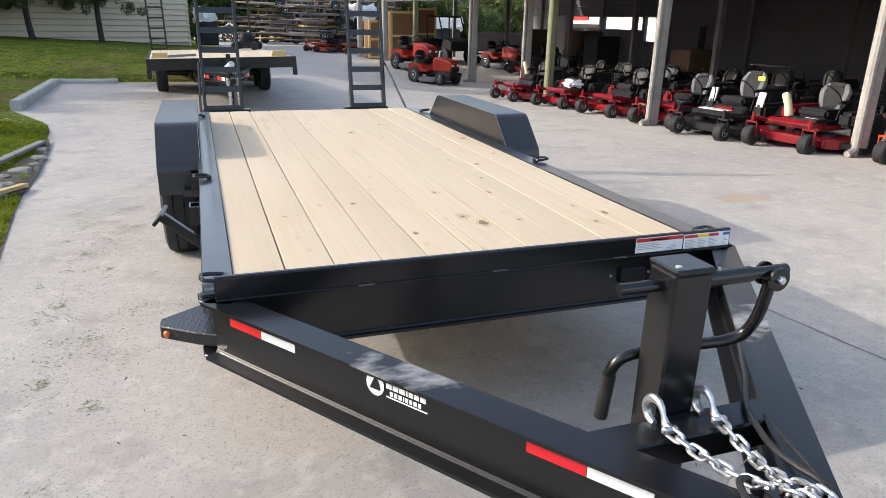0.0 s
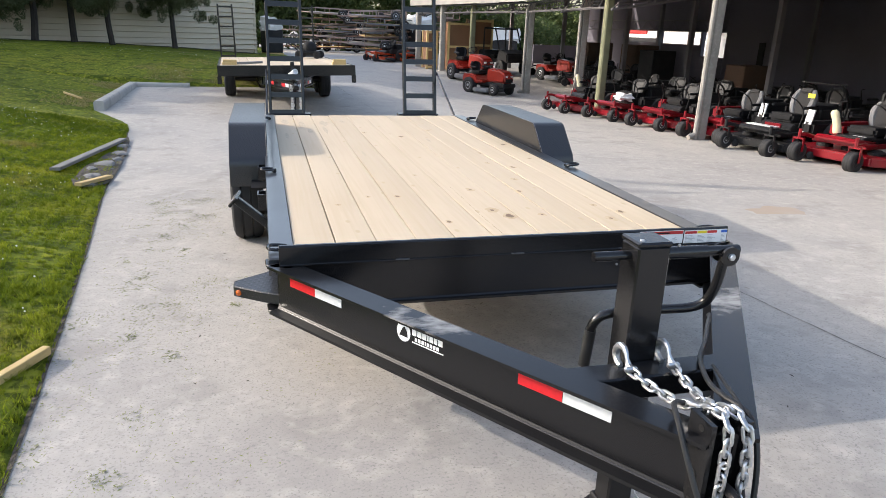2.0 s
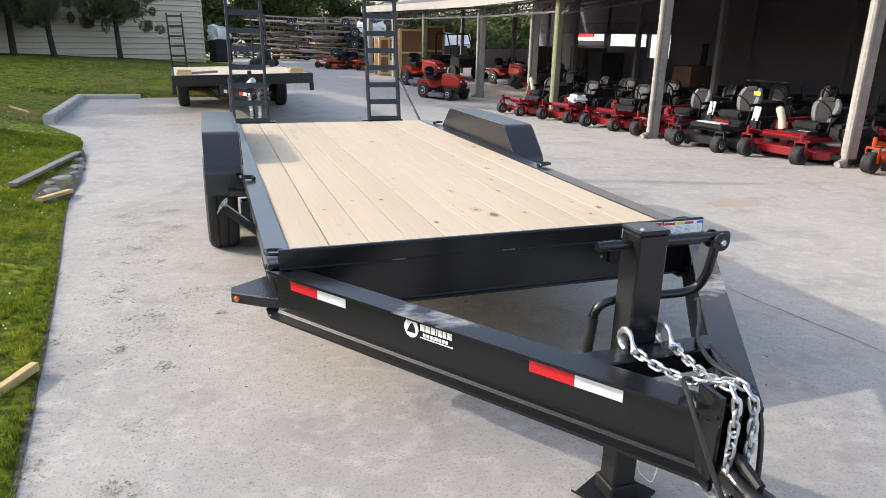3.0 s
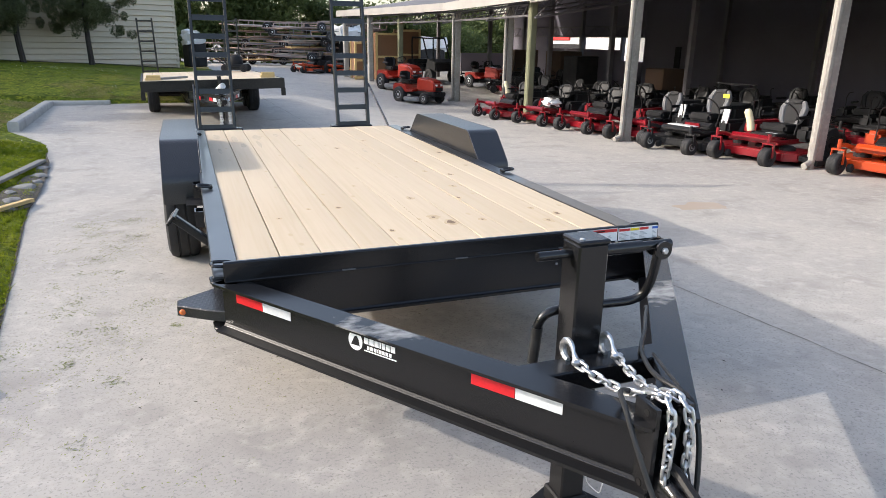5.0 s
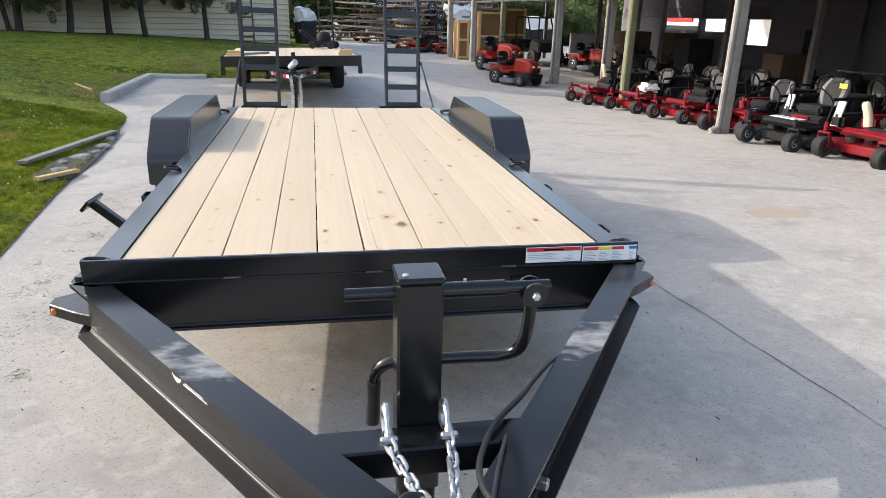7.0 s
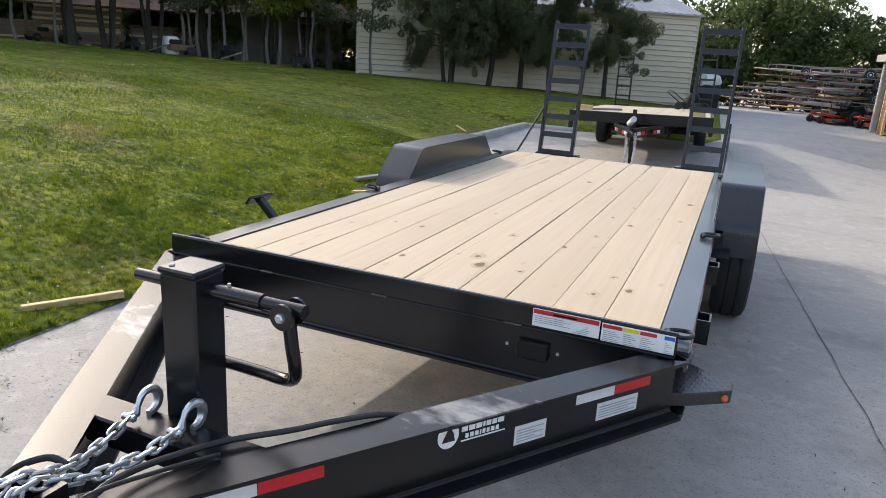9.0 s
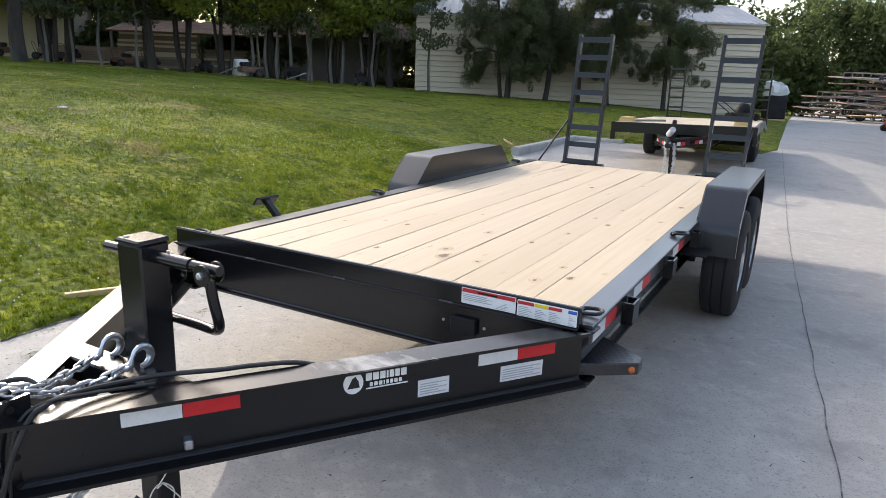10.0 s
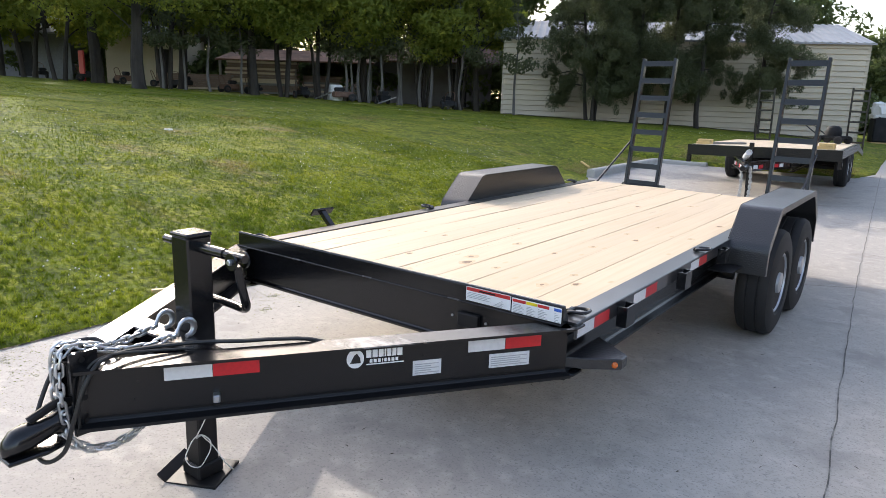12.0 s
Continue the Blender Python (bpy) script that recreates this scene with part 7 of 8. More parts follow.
# ---- garden tractors and a utility vehicle ----
def garden_tractor(name, label, paint, scale=1.0, bar=False):
    t = thing(name, 0, 0, 0, label, "garden tractor", "garden tractors")
    for s in (-1, 1):
        small_wheel(t, 0.62, s * 0.38, 0.19, 0.19, 0.16, 0.09, "front_wheel", RIM, radians(90 * s))
        small_wheel(t, -0.55, s * 0.42, 0.27, 0.27, 0.24, 0.13, "rear_wheel", RIM, radians(90 * s))
    bm = bmesh.new()
    prism(bm, [(0.95, 0.42), (0.98, 0.58), (0.92, 0.74), (0.70, 0.83), (0.12, 0.88), (0.06, 0.84), (0.06, 0.42)], -0.24, 0.24, "y")
    bmesh.ops.bevel(bm, geom=bm.edges[:], offset=0.05, segments=3, affect="EDGES")
    for v in bm.verts:
        if v.co.z > 0.7:
            v.co.y *= 0.86
    hood = part("hood", bm, paint, t, "", True)
    part("grille", block(0.945, 0.985, -0.17, 0.17, 0.44, 0.56, 0.01), DARK_CLUTTER, hood)
    for s in (-1, 1):
        part("headlamp", block(0.90, 0.968, s * 0.12 - 0.055, s * 0.12 + 0.055, 0.60, 0.67, 0.015), WHITE, hood, "white headlamp")
    part("bumper", block(0.90, 1.02, -0.30, 0.30, 0.26, 0.40, 0.03, seg=2), DARK_CLUTTER, t, "", True)
    part("chassis", block(-0.85, 0.92, -0.20, 0.20, 0.28, 0.42, 0.02), DARK_CLUTTER, t)
    bm = bmesh.new()
    prism(bm, [(0.10, 0.40), (0.10, 0.46), (-0.16, 0.48), (-0.26, 0.62), (-0.90, 0.64), (-0.95, 0.50), (-0.90, 0.36), (-0.30, 0.36)], -0.44, 0.44, "y")
    bmesh.ops.bevel(bm, geom=bm.edges[:], offset=0.035, segments=2, affect="EDGES")
    part("rear_body", bm, paint, t, "", True)
    seat_parts(t, -0.48, 0.64, SEAT_BLACK, 0.34)
    bm = bmesh.new()
    sweep(bm, [(0.08, 0, 0.84), (-0.02, 0, 0.98)], 0.02, 8)
    col = part("steering_column", bm, BLACK_FLAT, t)
    bm = bmesh.new()
    sweep(bm, [(-0.03 + 0.09 * math.cos(a) , 0.17 * math.sin(a), 0.99 + 0.10 * math.cos(a)) for a in (2 * math.pi * k / 16 for k in range(16))], 0.014, 6, True)
    part("steering_wheel", bm, BLACK_FLAT, col, "", True)
    bm = bmesh.new()
    prism(bm, [(0.42, -0.48), (0.46, 0.48), (0.30, 0.58), (-0.22, 0.58), (-0.34, 0.46), (-0.34, -0.46), (-0.22, -0.58), (0.28, -0.58)], 0.08, 0.22)
    bmesh.ops.bevel(bm, geom=bm.edges[:], offset=0.03, segments=2, affect="EDGES")
    part("cutting_deck", bm, GREY_PLASTIC, t, "grey cutting deck", True)
    if bar:
        bm = bmesh.new()
        sweep(bm, smooth_path([(-0.75, -0.4, 0.6), (-0.8, -0.4, 1.55), (-0.8, -0.32, 1.66), (-0.8, 0.32, 1.66), (-0.8, 0.4, 1.55), (-0.75, 0.4, 0.6)], 4), 0.03, 8)
        part("roll_bar", bm, BLACK_FLAT, t, "", True)
    t.scale = (scale,) * 3
    return t


gt = garden_tractor("garden_tractor", "orange garden tractor with a grey cutting deck", ORANGE)
gt.matrix_basis = Matrix.Translation((7.3, 19.35, yard_z(7.3, 19.35) + 0.01)) @ Matrix.Rotation(radians(-64), 4, "Z") @ Matrix.Diagonal((0.95, 0.95, 0.95, 1))
gt2 = garden_tractor("garden_tractor", "larger red-orange garden tractor behind another", ORANGE, 1.0, False)
gt2.matrix_basis = Matrix.Translation((7.55, 22.2, yard_z(7.55, 22.2) + 0.01)) @ Matrix.Rotation(radians(-74), 4, "Z") @ Matrix.Diagonal((1.1, 1.1, 1.1, 1))
for x, y, a in ((11.3, 22.8, -70),):
    c = copy_thing(gt, Matrix.Translation((x, y, yard_z(x, y) + 0.01)) @ Matrix.Rotation(radians(a), 4, "Z"))
    c["label"] = "orange garden tractor standing under the roof"


def utility_vehicle(x, y, turn):
    t = thing("utility_vehicle", 0, 0, 0, "dark utility vehicle with an open roll cage", "utility vehicle")
    for sx in (-0.85, 0.85):
        for s in (-1, 1):
            small_wheel(t, sx, s * 0.6, 0.3, 0.3, 0.26, 0.16, "wheel", DARK_CLUTTER, radians(90 * s))
    bm = bmesh.new()
    prism(bm, [(1.25, 0.5), (1.2, 0.85), (0.6, 1.0), (0.45, 0.62), (-0.35, 0.62), (-0.4, 0.95), (-1.3, 0.95), (-1.3, 0.45)], -0.6, 0.6, "y")
    bmesh.ops.bevel(bm, geom=bm.edges[:], offset=0.04, segments=2, affect="EDGES")
    part("body", bm, DARK_CLUTTER, t, "", True)
    for s in (-1, 1):
        bm = bmesh.new()
        sweep(bm, smooth_path([(0.6, s * 0.56, 0.95), (0.25, s * 0.55, 1.75), (0.1, s * 0.54, 1.82), (-0.5, s * 0.54, 1.84), (-0.62, s * 0.55, 1.75), (-0.6, s * 0.56, 0.9)], 4), 0.03, 8)
        part("cage_tube", bm, BLACK_FLAT, t, "", True)
    for xx, zz in ((0.15, 1.81), (-0.55, 1.82)):
        bm = bmesh.new()
        sweep(bm, [(xx, -0.54, zz), (xx, 0.54, zz)], 0.028, 8)
        part("cage_tube", bm, BLACK_FLAT, t, "", True)
    part("bench_seat", block(-0.32, 0.15, -0.5, 0.5, 0.62, 0.78, 0.04, seg=2), SEAT_BLACK, t, "", True)
    t.matrix_basis = Matrix.Translation((x, y, yard_z(x, y))) @ Matrix.Rotation(radians(turn), 4, "Z")


utility_vehicle(9.9, 25.6, -75)

# ---- open-fronted building ----
FRONT = [(10.6, -6.0), (9.5, 0.6), (8.66, 4.78), (8.0, 8.6), (8.12, 13.1), (8.5, 19.5), (7.4, 26.0), (6.8, 28.3)]
BAFFLE_LOW = 2.85
hall = thing("open_building", 13, 10, 0.1, "open-fronted equipment building with tan posts and steel roof", "building")


def front_x(y):
    for (p, a), (q, b) in zip(FRONT, FRONT[1:]):
        if a <= y <= b:
            return p + (q - p) * (y - a) / (b - a)
    return FRONT[0][0] if y < 0 else FRONT[-1][0]


def post(x, y, w, top, material, spout, label):
    z = yard_z(x, y)
    bm = bmesh.new()
    prism(bm, [(x - w, y - w * 0.7), (x - w * 0.7, y - w), (x + w * 0.7, y - w), (x + w, y - w * 0.7), (x + w, y + w * 0.7), (x + w * 0.7, y + w), (x - w * 0.7, y + w), (x - w, y + w * 0.7)], z - 0.05, z + top)
    p = part("post", bm, material, hall, label)
    if spout:
        bm = bmesh.new()
        pts = smooth_path([(x - w - 0.22, y - 0.1, z + 0.05), (x - w - 0.10, y - 0.08, z + 0.10), (x - w - 0.05, y - 0.07, z + 0.24), (x - w - 0.05, y - 0.07, z + top - 0.2)], 4)
        sweep(bm, pts, 0.05, 8)
        part("downspout", bm, COLUMN, p, "tan downspout with a kicked-out foot", True)
    return p


for x, y, w, h, mt, sp in ((9.5, 0.6, 0.09, 4.0, COLUMN, True), (8.66, 4.78, 0.088, 4.0, COLUMN, True), (7.99, 8.6, 0.092, 4.0, COLUMN, True), (8.16, 13.1, 0.095, 3.0, GREEN_POST, False),
                           (8.75, 15.6, 0.10, 3.0, COLUMN, True), (8.72, 19.6, 0.115, 2.95, COLUMN, True), (7.9, 23.5, 0.095, 2.75, GREEN_POST, False),
                           (7.35, 26.0, 0.11, 2.65, COLUMN, False), (6.8, 28.2, 0.11, 2.6, COLUMN, False)):
    post(x, y, w, h, mt, sp, "weathered post on the concrete")
for k in range(5):
    y = 12.5 + 4 * k
    for d in (4.5, 9.0):
        x = front_x(y) + d
        part("inner_post", block(x - 0.07, x + 0.07, y - 0.07, y + 0.07, fall(x, y) - 0.05, fall(x, y) + 4.0), ROOF_UNDER, hall)
# roofs: a high one near, a low lean-to beyond
bm = bmesh.new()
ys = [-6, -2, 0.6, 4.78, 8.6, 12.6]
lo = [bm.verts.new((front_x(y) - 0.45, y, 3.9 + fall(8, y))) for y in ys]
hi = [bm.verts.new((front_x(y) + 13.0, y, 5.5 + fall(8, y))) for y in ys]
lo2 = [bm.verts.new((v.co.x, v.co.y, v.co.z + 0.16)) for v in lo]
hi2 = [bm.verts.new((v.co.x, v.co.y, v.co.z + 0.16)) for v in hi]
for i in range(len(ys) - 1):
    bm.faces.new((lo[i], lo[i + 1], hi[i + 1], hi[i]))
    bm.faces.new((lo2[i], hi2[i], hi2[i + 1], lo2[i + 1]))
    bm.faces.new((lo[i], lo2[i], lo2[i + 1], lo[i + 1]))
bmesh.ops.recalc_face_normals(bm, faces=bm.faces)
part("roof", bm, ROOF_UNDER, hall, "brown steel roof")
bm = bmesh.new()
ys = [12.4, 13.1, 15.2, 17.5, 19.5, 22, 24, 26.0, 28.5]
edge_z = lambda y: 2.93 + 0.028 * (y - 13) + fall(8, y)
lo = [bm.verts.new((front_x(min(y, 28.3)) - 0.3, y, edge_z(y))) for y in ys]
hi = [bm.verts.new((front_x(min(y, 28.3)) + 13.0, y, edge_z(y) + 2.2)) for y in ys]
lo2 = [bm.verts.new((v.co.x, v.co.y, v.co.z + 0.20)) for v in lo]
hi2 = [bm.verts.new((v.co.x, v.co.y, v.co.z + 0.14)) for v in hi]
for i in range(len(ys) - 1):
    bm.faces.new((lo[i], lo[i + 1], hi[i + 1], hi[i]))
    bm.faces.new((lo2[i], hi2[i], hi2[i + 1], lo2[i + 1]))
    bm.faces.new((lo[i], lo2[i], lo2[i + 1], lo[i + 1]))
bm.faces.new((lo[-1], lo2[-1], hi2[-1], hi[-1]))
bmesh.ops.recalc_face_normals(bm, faces=bm.faces)
part("lean_to_roof", bm, ROOF_UNDER, hall, "dark steel lean-to roof")
for a, b in zip(ys, ys[1:]):
    xa, xb = front_x(min(a, 28.3)) - 0.335, front_x(min(b, 28.3)) - 0.335
    bm = bmesh.new()
    vs = [bm.verts.new(((xa, xb)[e] + dx, (a, b)[e], edge_z((a, b)[e]) + z)) for e in (0, 1) for dx, z in ((0, -0.03), (0.03, -0.03), (0.03, 0.22), (0, 0.22))]
    for k in range(4):
        bm.faces.new((vs[k], vs[(k + 1) % 4], vs[4 + (k + 1) % 4], vs[4 + k]))
    bmesh.ops.recalc_face_normals(bm, faces=bm.faces)
    part("fascia", bm, FASCIA, hall, "tan sheet-metal fascia")
# unseen strip added over the near opening to block sun from the bay
for a, b in zip((-6, -2, 0.6, 4.78, 8.6), (-2, 0.6, 4.78, 8.6, 12.6)):
    xa, xb = front_x(a) - 0.30, front_x(b) - 0.30
    bm = bmesh.new()
    vs = [bm.verts.new(((xa, xb)[e] + dx, (a, b)[e], z + fall(8, (a, b)[e]))) for e in (0, 1) for dx, z in ((0, BAFFLE_LOW), (0.12, BAFFLE_LOW), (0.12, 3.88), (0, 3.88))]
    for k in range(4):
        bm.faces.new((vs[k], vs[(k + 1) % 4], vs[4 + (k + 1) % 4], vs[4 + k]))
    bmesh.ops.recalc_face_normals(bm, faces=bm.faces)
    part("sun_baffle", bm, FASCIA, hall, "unseen tan strip added above the near bay to keep sun out")


def truss(p, q, depth):
    p, q = Vector(p), Vector(q)
    n = 12
    bm = bmesh.new()
    sweep(bm, [p, q], 0.03, 5)
    d = Vector((0, 0, depth))
    sweep(bm, [p - d, q - d], 0.03, 5)
    for i in range(n):
        a, b = p.lerp(q, i / n), p.lerp(q, (i + 1) / n)
        sweep(bm, [a - d, a.lerp(b, 0.5), b - d], 0.015, 4)
    part("roof_truss", bm, ROOF_UNDER, hall, "open-web steel truss")


for y in (12.7, 16, 20, 24, 28):
    truss((front_x(y) - 0.1, y, edge_z(y) - 0.02), (front_x(y) + 12.5, y, edge_z(y) + 2.0), 0.38)
for y in (0.6, 4.78, 8.6):
    truss((front_x(y) - 0.2, y, 3.85 + fall(8, y)), (front_x(y) + 10.5, y, 5.15 + fall(8, y)), 0.45)
truss((8.25, 12.8, edge_z(12.8) - 0.05), (8.6, 19.6, edge_z(19.6) - 0.05), 0.28)
truss((8.6, 19.6, edge_z(19.6) - 0.05), (6.95, 28, edge_z(28) - 0.05), 0.28)
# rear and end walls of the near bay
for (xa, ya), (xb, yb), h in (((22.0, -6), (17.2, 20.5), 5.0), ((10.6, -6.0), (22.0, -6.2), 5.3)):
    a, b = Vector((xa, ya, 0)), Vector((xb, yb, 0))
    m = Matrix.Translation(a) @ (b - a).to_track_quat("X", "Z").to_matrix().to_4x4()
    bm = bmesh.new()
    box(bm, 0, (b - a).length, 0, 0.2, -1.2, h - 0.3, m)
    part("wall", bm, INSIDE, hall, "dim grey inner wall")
part("notice_board", block(17.36, 17.38, 18.72, 19.1, 0.10, 0.50, 0.005), DECAL_GREY, hall, "pale notice on the inner wall")
part("breaker_box", block(17.28, 17.40, 18.65, 19.3, 0.63, 1.43, 0.01), DARK_CLUTTER, hall)
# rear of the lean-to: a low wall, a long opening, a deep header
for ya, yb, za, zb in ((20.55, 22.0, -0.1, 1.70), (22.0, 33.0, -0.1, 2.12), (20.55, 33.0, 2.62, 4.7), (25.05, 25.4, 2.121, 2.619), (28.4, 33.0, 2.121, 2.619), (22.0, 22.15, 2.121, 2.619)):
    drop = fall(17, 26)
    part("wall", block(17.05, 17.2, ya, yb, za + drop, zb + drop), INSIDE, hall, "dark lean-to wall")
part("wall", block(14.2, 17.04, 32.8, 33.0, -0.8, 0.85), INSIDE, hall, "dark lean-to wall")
bm = bmesh.new()
prism(bm, [(10.6, 2.68), (19.8, 4.16), (19.8, 4.31), (10.6, 2.83)], 28.51, 33.2, "y")
part("lean_to_roof", bm, ROOF_UNDER, hall, "dark steel roof over the rear bay")
truss((10.7, 30.5, 2.66), (17.0, 30.5, 3.66), 0.45)
truss((17.0, 20.6, 2.17), (17.0, 32.8, 2.17), 0.4)
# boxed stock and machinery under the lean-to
# carton colours are darkened in place of the roof's shade
for x, y, w, d, h, mt, label in ((12.6, 13.4, 0.8, 0.8, 1.35, SHADE_CARD, "brown boxed machine standing inside the building"), (13.4, 19.2, 0.9, 0.9, 1.6, DARK_CLUTTER, "dark boxed machine standing inside the building"),
                                 (14.6, 22.5, 1.0, 1.2, 1.5, SHADE_CARD, "brown boxed machine standing inside the building"), (14.4, 26.0, 1.2, 1.1, 1.4, SHADE_CARD, "brown boxed machine standing inside the building")):
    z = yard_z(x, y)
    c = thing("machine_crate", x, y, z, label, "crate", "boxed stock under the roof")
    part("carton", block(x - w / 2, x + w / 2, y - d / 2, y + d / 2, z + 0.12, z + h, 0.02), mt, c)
    for k in (-0.4, 0, 0.4):
        part("skid", block(x + k * w - 0.05, x + k * w + 0.05, y - d / 2, y + d / 2, z + 0.005, z + 0.115), LUMBER, c)

# more of the dark-painted mowers, standing for the gloom under the lean-to
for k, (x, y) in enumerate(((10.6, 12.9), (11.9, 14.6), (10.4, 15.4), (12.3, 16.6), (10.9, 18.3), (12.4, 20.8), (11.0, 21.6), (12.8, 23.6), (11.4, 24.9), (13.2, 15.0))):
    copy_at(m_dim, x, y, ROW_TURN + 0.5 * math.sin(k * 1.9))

# tall wooden crates by the far post
def tall_crate(x, y, w, d, h, front_mat, label):
    z = yard_z(x, y)
    c = thing("wooden_crate", x, y, z, label, "crate", "tall crates by the far post")
    part("panel", block(x - w / 2 + 0.03, x + w / 2 - 0.03, y - d / 2 + 0.03, y + d / 2 - 0.03, z + 0.05, z + h - 0.03), front_mat, c)
    for sx in (-1, 1):
        for sy in (-1, 1):
            px, py = x + sx * (w / 2 - 0.04), y + sy * (d / 2 - 0.04)
            part("corner_batten", block(px - 0.045, px + 0.045, py - 0.045, py + 0.045, z, z + h, 0.004), LUMBER, c)
    for zz in (0.08, h / 2, h - 0.08):
        part("cross_batten", block(x - w / 2, x + w / 2, y - d / 2 - 0.01, y - d / 2 + 0.025, z + zz - 0.045, z + zz + 0.045, 0.004), LUMBER, c)


tall_crate(8.1, 26.4, 1.05, 0.9, 2.0, CARDBOARD, "tall brown timber-framed crate standing on the concrete")
tall_crate(9.2, 26.8, 0.95, 1.0, 2.15, CARDBOARD, "tall brown timber-framed crate standing beside another")
tall_crate(7.1, 27.2, 0.5, 0.9, 1.6, CARDBOARD, "narrow pale timber crate near the far post")

# ---- stacked utility trailers by the woods ----
def flat_frame(x, y, z, turn, ln, wd, mt, deck, label):
    t = thing("utility_trailer", 0, 0, 0, label, "trailer", "stacked trailers")
    for s in (-1, 1):
        part("side_rail", block(0, ln, s * wd / 2 - 0.03, s * wd / 2 + 0.03, 0.0, 0.09), mt, t)
        part("top_rail", block(0, ln, s * wd / 2 - 0.02, s * wd / 2 + 0.02, 0.34, 0.38), mt, t)
        for k in range(5):
            part("upright", block(ln * k / 4 - 0.02, ln * k / 4 + 0.02, s * wd / 2 - 0.02, s * wd / 2 + 0.02, 0.091, 0.339), mt, t)
    for k in range(6):
        part("cross_bar", block(ln * k / 5 - 0.025, ln * k / 5 + 0.025, -wd / 2 + 0.031, wd / 2 - 0.031, 0.01, 0.07), mt, t)
    if deck:
        part("deck", block(0.03, ln - 0.03, -wd / 2 + 0.04, wd / 2 - 0.04, 0.072, 0.095), LUMBER if deck > 1 else WEATHERED, t)
    bm = bmesh.new()
    for s in (-1, 1):
        sweep(bm, [(0, s * wd * 0.4, 0.05), (-1.1, 0, 0.05)], 0.035, 5)
    part("tongue", bm, mt, t)
    for s in (-1, 1):
        small_wheel(t, ln * 0.55, s * (wd / 2 + 0.14), 0.05, 0.30, 0.18, 0.16, turn=radians(90 * s))
    t.matrix_basis = Matrix.Translation((x, y, z)) @ Matrix.Rotation(radians(turn), 4, "Z")
    return t


base_z = road_z(46) + 0.27
first = flat_frame(3.9, 46.5, base_z, 8, 4.2, 1.9, RUSTED, 2, "rusty utility trailer in a stack by the woods")
red_one = flat_frame(8.8, 45.5, base_z, 4, 4.0, 1.9, PALE_RUST, 1, "pale rusted utility trailer in a stack by the woods")
grey_one = flat_frame(4.5, 46.4, base_z + 0.38, 2, 4.0, 1.8, GREY_PLASTIC, 2, "grey utility trailer in a stack by the woods")
random.seed(41)
for x, y, n, start in ((4.0, 46.5, 7, 2), (8.9, 45.4, 7, 1), (5.6, 40.2, 6, 0), (1.9, 50.0, 4, 0)):
    for k in range(start, n):
        m = Matrix.Translation((x + random.uniform(-0.6, 0.6), y + random.uniform(-0.3, 0.3), road_z(y) + 0.27 + 0.38 * k)) @ Matrix.Rotation(radians(random.uniform(-16, 16)), 4, "Z")
        if k:
            m = m @ Matrix.Rotation(radians(random.uniform(-2.5, 2.5)), 4, "Y") @ Matrix.Rotation(radians(random.uniform(-3, 3)), 4, "X")
        copy_thing((first, red_one, grey_one, red_one)[(k + n) % 4], m)

# white covered loads and a far dealership front
def covered_load(x, y, ln, wd, h, turn, label):
    """A dark machine on skids with a crumpled white sheet over its upper half."""
    t = thing("covered_load", 0, 0, 0, label, "covered load")
    for s in (-0.35, 0.35):
        part("skid", block(-ln / 2, ln / 2, s * wd - 0.06, s * wd + 0.06, 0.0, 0.12, 0.01), LUMBER, t)
    part("load", block(-ln * 0.46, ln * 0.46, -wd * 0.45, wd * 0.45, 0.125, h * 0.7, 0.05), DARK_CLUTTER, t)
    bm = block(-ln / 2, ln / 2, -wd / 2, wd / 2, h * 0.62, h, 0.12, seg=3)
    bmesh.ops.subdivide_edges(bm, edges=bm.edges[:], cuts=2, use_grid_fill=True)
    for v in bm.verts:
        v.co += Vector((0.22 * noise.noise(v.co * 3.7), 0.22 * noise.noise(v.co * 3.7 + Vector((5, 0, 0))), 0.30 * noise.noise(v.co * 3.1)))
    part("sheet", bm, WHITE, t, "crumpled white sheet", True)
    t.matrix_basis = Matrix.Translation((x, y, yard_z(x, y))) @ Matrix.Rotation(radians(turn), 4, "Z")


covered_load(9.4, 39.5, 1.4, 1.2, 2.4, 20, "white sheeted machine near the stacked trailers")
covered_load(0.5, 33.5, 0.95, 0.9, 1.75, 20, "white sheeted machine at the road's edge")
covered_load(15.5, 43.5, 3.2, 1.8, 2.0, 10, "white sheeted machine standing behind the lean-to")
far = thing("far_building", 27, 36, -0.8, "white metal-sided building beyond the open hall", "building")
part("wall", block(24, 32, 24.5, 46, -1.3, 2.06, 0.03), WHITE, far)
bm = bmesh.new()
prism(bm, [(23.6, 1.98), (28, 3.16), (32.4, 1.98), (32.4, 2.08), (28, 3.28), (23.6, 2.08)], 24.2, 46.3, "y")
part("roof", bm, METAL_ROOF, far)
sign = part("sign_band", block(23.90, 23.99, 37.9, 41.8, 1.61, 2.01, 0.01), DECAL_RED, far, "red sign band")
part("sign_panel", block(23.90, 23.99, 36.4, 43.4, 0.66, 1.38, 0.01), DARK_CLUTTER, far, "dark sign panel")
part("letter_bar", block(23.885, 23.898, 38.9, 40.3, 0.91, 1.08), DECAL_WHITE, sign, "white lettering bar")

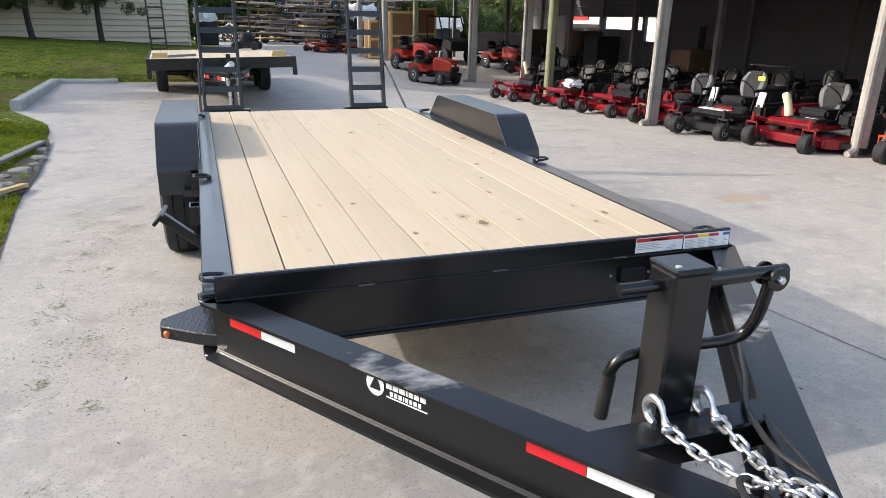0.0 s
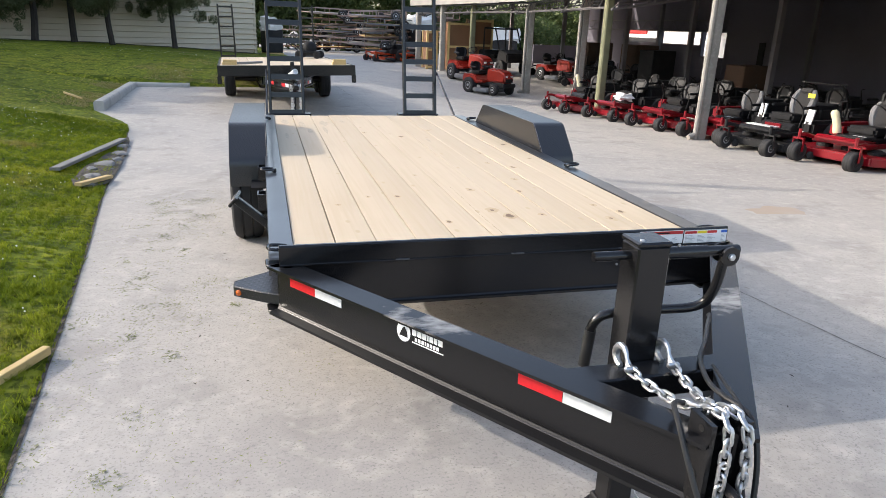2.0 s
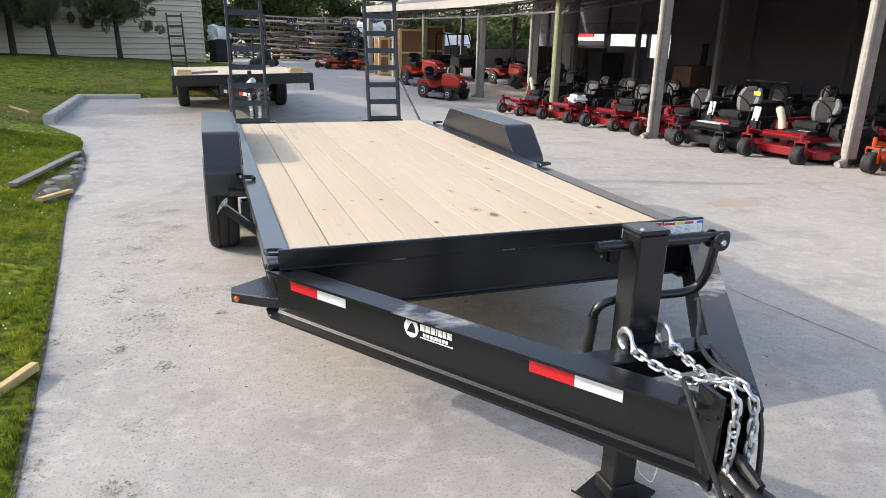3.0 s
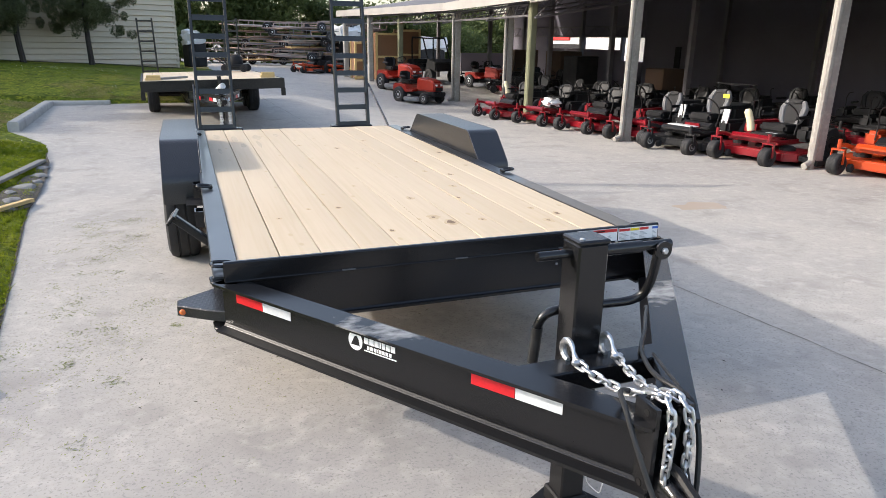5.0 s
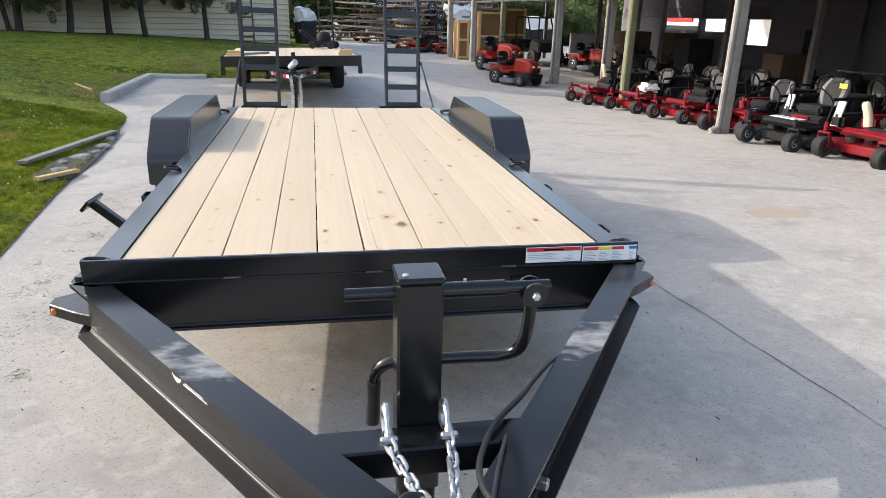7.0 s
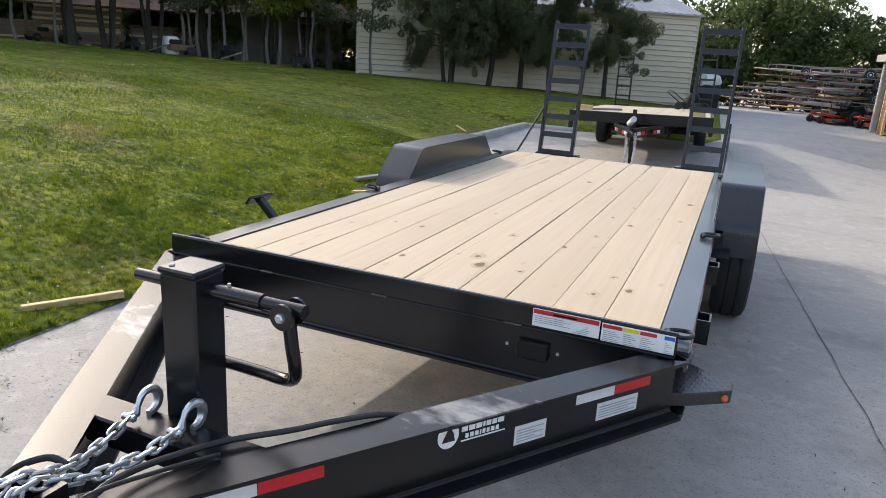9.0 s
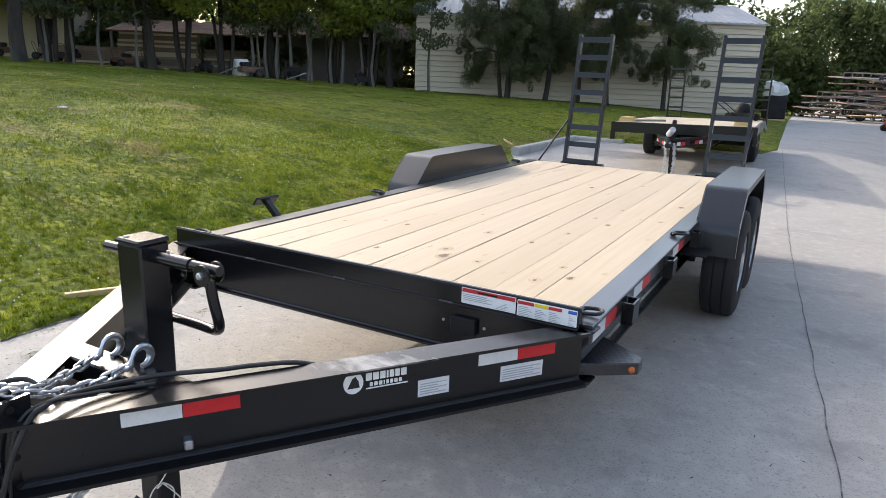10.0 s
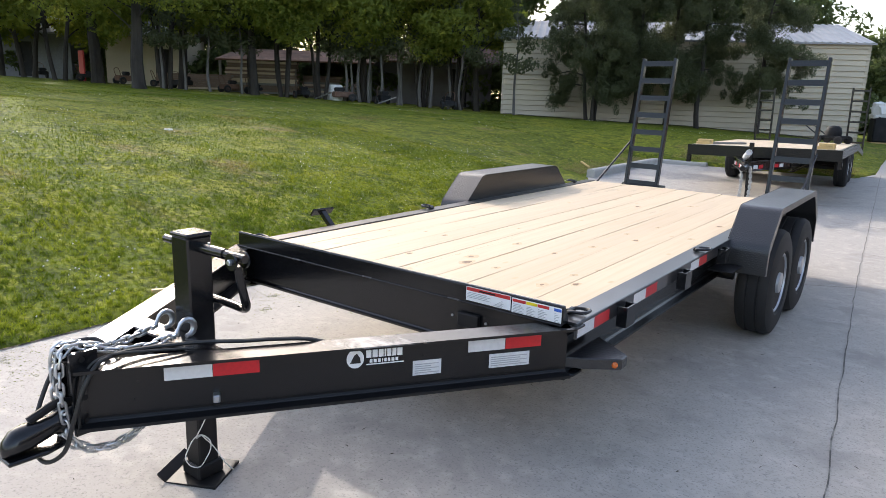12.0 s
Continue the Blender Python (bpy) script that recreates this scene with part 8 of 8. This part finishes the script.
# push mower on the deckover's bed
push = thing("push_mower", 0, 0, 0, "dark push mower with a black loop handle on the deckover", "mower")
part("cutting_deck", block(-0.28, 0.28, -0.26, 0.26, 0.09, 0.20, 0.05, seg=2), DARK_CLUTTER, push, "", True)
bm = bmesh.new()
lathe(bm, [(0.0, 0.45), (0.10, 0.44), (0.17, 0.38), (0.19, 0.28), (0.19, 0.20)], 16, Matrix.Rotation(radians(-90), 4, "Y"))
part("engine_cover", bm, DARK_GREY, push, "dark grey engine cover", True)
for sx in (-0.25, 0.25):
    for s in (-1, 1):
        small_wheel(push, sx, s * 0.29, 0.10, 0.10, 0.05, 0.05, "wheel", DARK_GREY, radians(90 * s))
bm = bmesh.new()
sweep(bm, smooth_path([(0.25, -0.22, 0.18), (0.5, -0.24, 0.36), (0.62, -0.2, 0.44), (0.66, 0.0, 0.46), (0.62, 0.2, 0.44), (0.5, 0.24, 0.36), (0.25, 0.22, 0.18)], 4), 0.014, 7)
part("handle", bm, BLACK_FLAT, push, "", True)
push.matrix_basis = Matrix.Translation((1.08, 14.3, 0.752)) @ Matrix.Rotation(radians(165), 4, "Z") @ Matrix.Diagonal((0.85, 0.85, 0.85, 1))

# ---- storage yard behind the trees ----
def lumber_pile(x, y, turn, rows, cols, label):
    z0 = lawn_z(x, y) + 0.02
    t = thing("lumber_pile", x, y, z0, label, "lumber pile")
    rnd = random.Random(int(x * 7))
    m = Matrix.Translation((x, y, z0)) @ Matrix.Rotation(radians(turn), 4, "Z")
    for j in range(rows):
        for i in range(cols):
            o = rnd.uniform(-0.12, 0.12)
            bm = bmesh.new()
            box(bm, -1.8 + o, 1.8 + o, i * 0.2 + 0.004, i * 0.2 + 0.19, j * 0.11 + 0.004, j * 0.11 + 0.105, m)
            part("board", bm, (OLD_WOOD, WEATHERED, OLD_WOOD, PINE)[rnd.randrange(4)], t)


lumber_pile(-26.4, 20.9, 42, 15, 4, "tall pile of mixed boards behind the trees")
lumber_pile(-24.2, 24.2, 40, 11, 4, "pile of mixed boards behind the trees")
lumber_pile(-28.4, 18.2, 48, 7, 4, "low pile of mixed boards behind the trees")


def hut(name, x, y, turn, ln, dp, h, wall_mat, roof_mat, label):
    z = lawn_z(x, y) - 0.3
    t = thing(name, x, y, z, label, "building")
    m = Matrix.Translation((x, y, z)) @ Matrix.Rotation(radians(turn), 4, "Z")
    bm = bmesh.new()
    box(bm, -ln / 2, ln / 2, 0, dp, 0, h, m)
    wall = part("wall", bm, wall_mat, t)
    for k in range(int(h / 0.28)):
        bm = bmesh.new()
        box(bm, -ln / 2, ln / 2, -0.03, -0.004, 0.28 * k + 0.02, 0.28 * k + 0.27, m)
        part("siding_board", bm, wall_mat, wall)
    bm = bmesh.new()
    prism(bm, [(-0.5, h - 0.05), (dp / 2, h + dp * 0.22), (dp + 0.5, h - 0.05), (dp + 0.5, h + 0.05), (dp / 2, h + dp * 0.22 + 0.12), (-0.5, h + 0.05)], -ln / 2 - 0.4, ln / 2 + 0.4, "x")
    for v in bm.verts:
        v.co = m @ v.co
    part("roof", bm, roof_mat, t, "metal roof")
    bm = bmesh.new()
    box(bm, ln * 0.18, ln * 0.18 + 0.9, -0.06, -0.031, 0.3, 2.3, m)
    part("door", bm, DARK_CLUTTER, t, "dark doorway")


canopy = thing("lumber_shelter", -26.2, 23.6, lawn_z(-26.2, 23.6), "open pole shelter with a rusted metal roof over lumber", "shelter")
mm = Matrix.Translation((-26.2, 23.6, lawn_z(-26.2, 23.6))) @ Matrix.Rotation(radians(35), 4, "Z")
bm = bmesh.new()
prism(bm, [(-2.0, 1.75), (2.0, 2.5), (2.0, 2.58), (-2.0, 1.83)], -4.2, 4.2, "x")
bm.transform(mm)
part("roof", bm, RUSTED, canopy, "rusted metal roof")
for px in (-4, 0, 4):
    for py, pz in ((-1.8, 1.79), (1.8, 2.46)):
        bm = bmesh.new()
        box(bm, px - 0.06, px + 0.06, py - 0.06, py + 0.06, -0.1, pz, mm)
        part("post", bm, WEATHERED, canopy)


hut("cream_hut", -34.4, 18.9, 36, 4.2, 4, 3.0, SIDING, METAL_ROOF, "cream sided hut half hidden by trees")
hut("grey_hut", -44.0, 14.5, 38, 10, 5, 2.8, GREY_PLASTIC, METAL_ROOF, "low grey sided building at the lawn's end")
hut("brown_hut", -20.5, 27.5, 36, 7, 4, 2.6, ROOF_UNDER, RUSTED, "dark brown shelter behind the trees")
solid("red_panel", block(-36.3, -35.75, 16.2, 16.3, 1.5, 3.3, 0.02), DECAL_RED, "tall red panel leaning in the storage yard", "panel")
for x, y in ((-20.8, 20.9), (-21.5, 21.3)):
    bm = bmesh.new()
    z = lawn_z(x, y)
    lathe(bm, [(0.27, z), (0.29, z + 0.08), (0.29, z + 0.66), (0.24, z + 0.74)], 18, Matrix.Translation((x, y, 0)) @ Matrix.Rotation(radians(-90), 4, "Y"))
    solid("white_drum", bm, WHITE, "pale plastic drum standing behind the trees", "drum", "drums", smooth=True)
def old_machine(x, y, turn, seed):
    """Derelict small machinery: a body, a hood, two wheels and a bent tube frame."""
    rnd = random.Random(seed)
    t = thing("old_machine", 0, 0, 0, "dark derelict machine standing at the lawn's end", "machine", "old machines behind the trees")
    ln, h = rnd.uniform(0.8, 1.3), rnd.uniform(0.3, 0.55)
    part("body", block(-ln / 2, ln / 2, -0.3, 0.3, 0.22, 0.22 + h * 0.6, 0.05, seg=2), (DARK_CLUTTER, DARK_GREY, RUSTED)[seed % 3], t, "", True)
    part("hood", block(-ln / 2 + 0.1, 0.0, -0.22, 0.22, 0.222 + h * 0.6, 0.25 + h, 0.05, seg=2), (DARK_GREY, DARK_CLUTTER, DARK_CLUTTER)[seed % 3], t, "", True)
    for s in (-1, 1):
        small_wheel(t, ln * 0.3, s * 0.38, 0.22, 0.22, 0.14, 0.1, "wheel", RUSTED, radians(90 * s))
    bm = bmesh.new()
    sweep(bm, smooth_path([(ln * 0.3, -0.25, 0.3), (ln * 0.5, -0.25, 0.9), (ln * 0.5, 0.25, 0.95), (ln * 0.3, 0.25, 0.3)], 4), 0.02, 6)
    part("tube_frame", bm, RUSTED, t, "", True)
    t.matrix_basis = Matrix.Translation((x, y, lawn_z(x, y))) @ Matrix.Rotation(radians(turn), 4, "Z") @ Matrix.Diagonal((0.8, 0.8, 0.8, 1))


random.seed(23)
for k in range(11):
    old_machine(-16.5 - 1.9 * k + random.uniform(-0.6, 0.6), 22.8 - 0.85 * k + random.uniform(-0.4, 0.6), random.uniform(0, 360), k)
for k, (x, y, turn) in enumerate(((-21.5, 20.2, 12), (-24.0, 19.2, -30), (-18.6, 21.4, 60), (-29.5, 17.6, 20), (-27.0, 18.9, 75))):
    z = lawn_z(x, y)
    way = Vector((math.cos(radians(turn)), math.sin(radians(turn)), 0)) * 0.9
    bar_between("board", (x, y, z + 0.03), (x + way.x, y + way.y, lawn_z(x + way.x, y + way.y) + (0.03 if k % 2 else 0.35)), 0.14, 0.04, (WEATHERED, LUMBER)[k % 2], "loose grey board lying among the trees", "board")
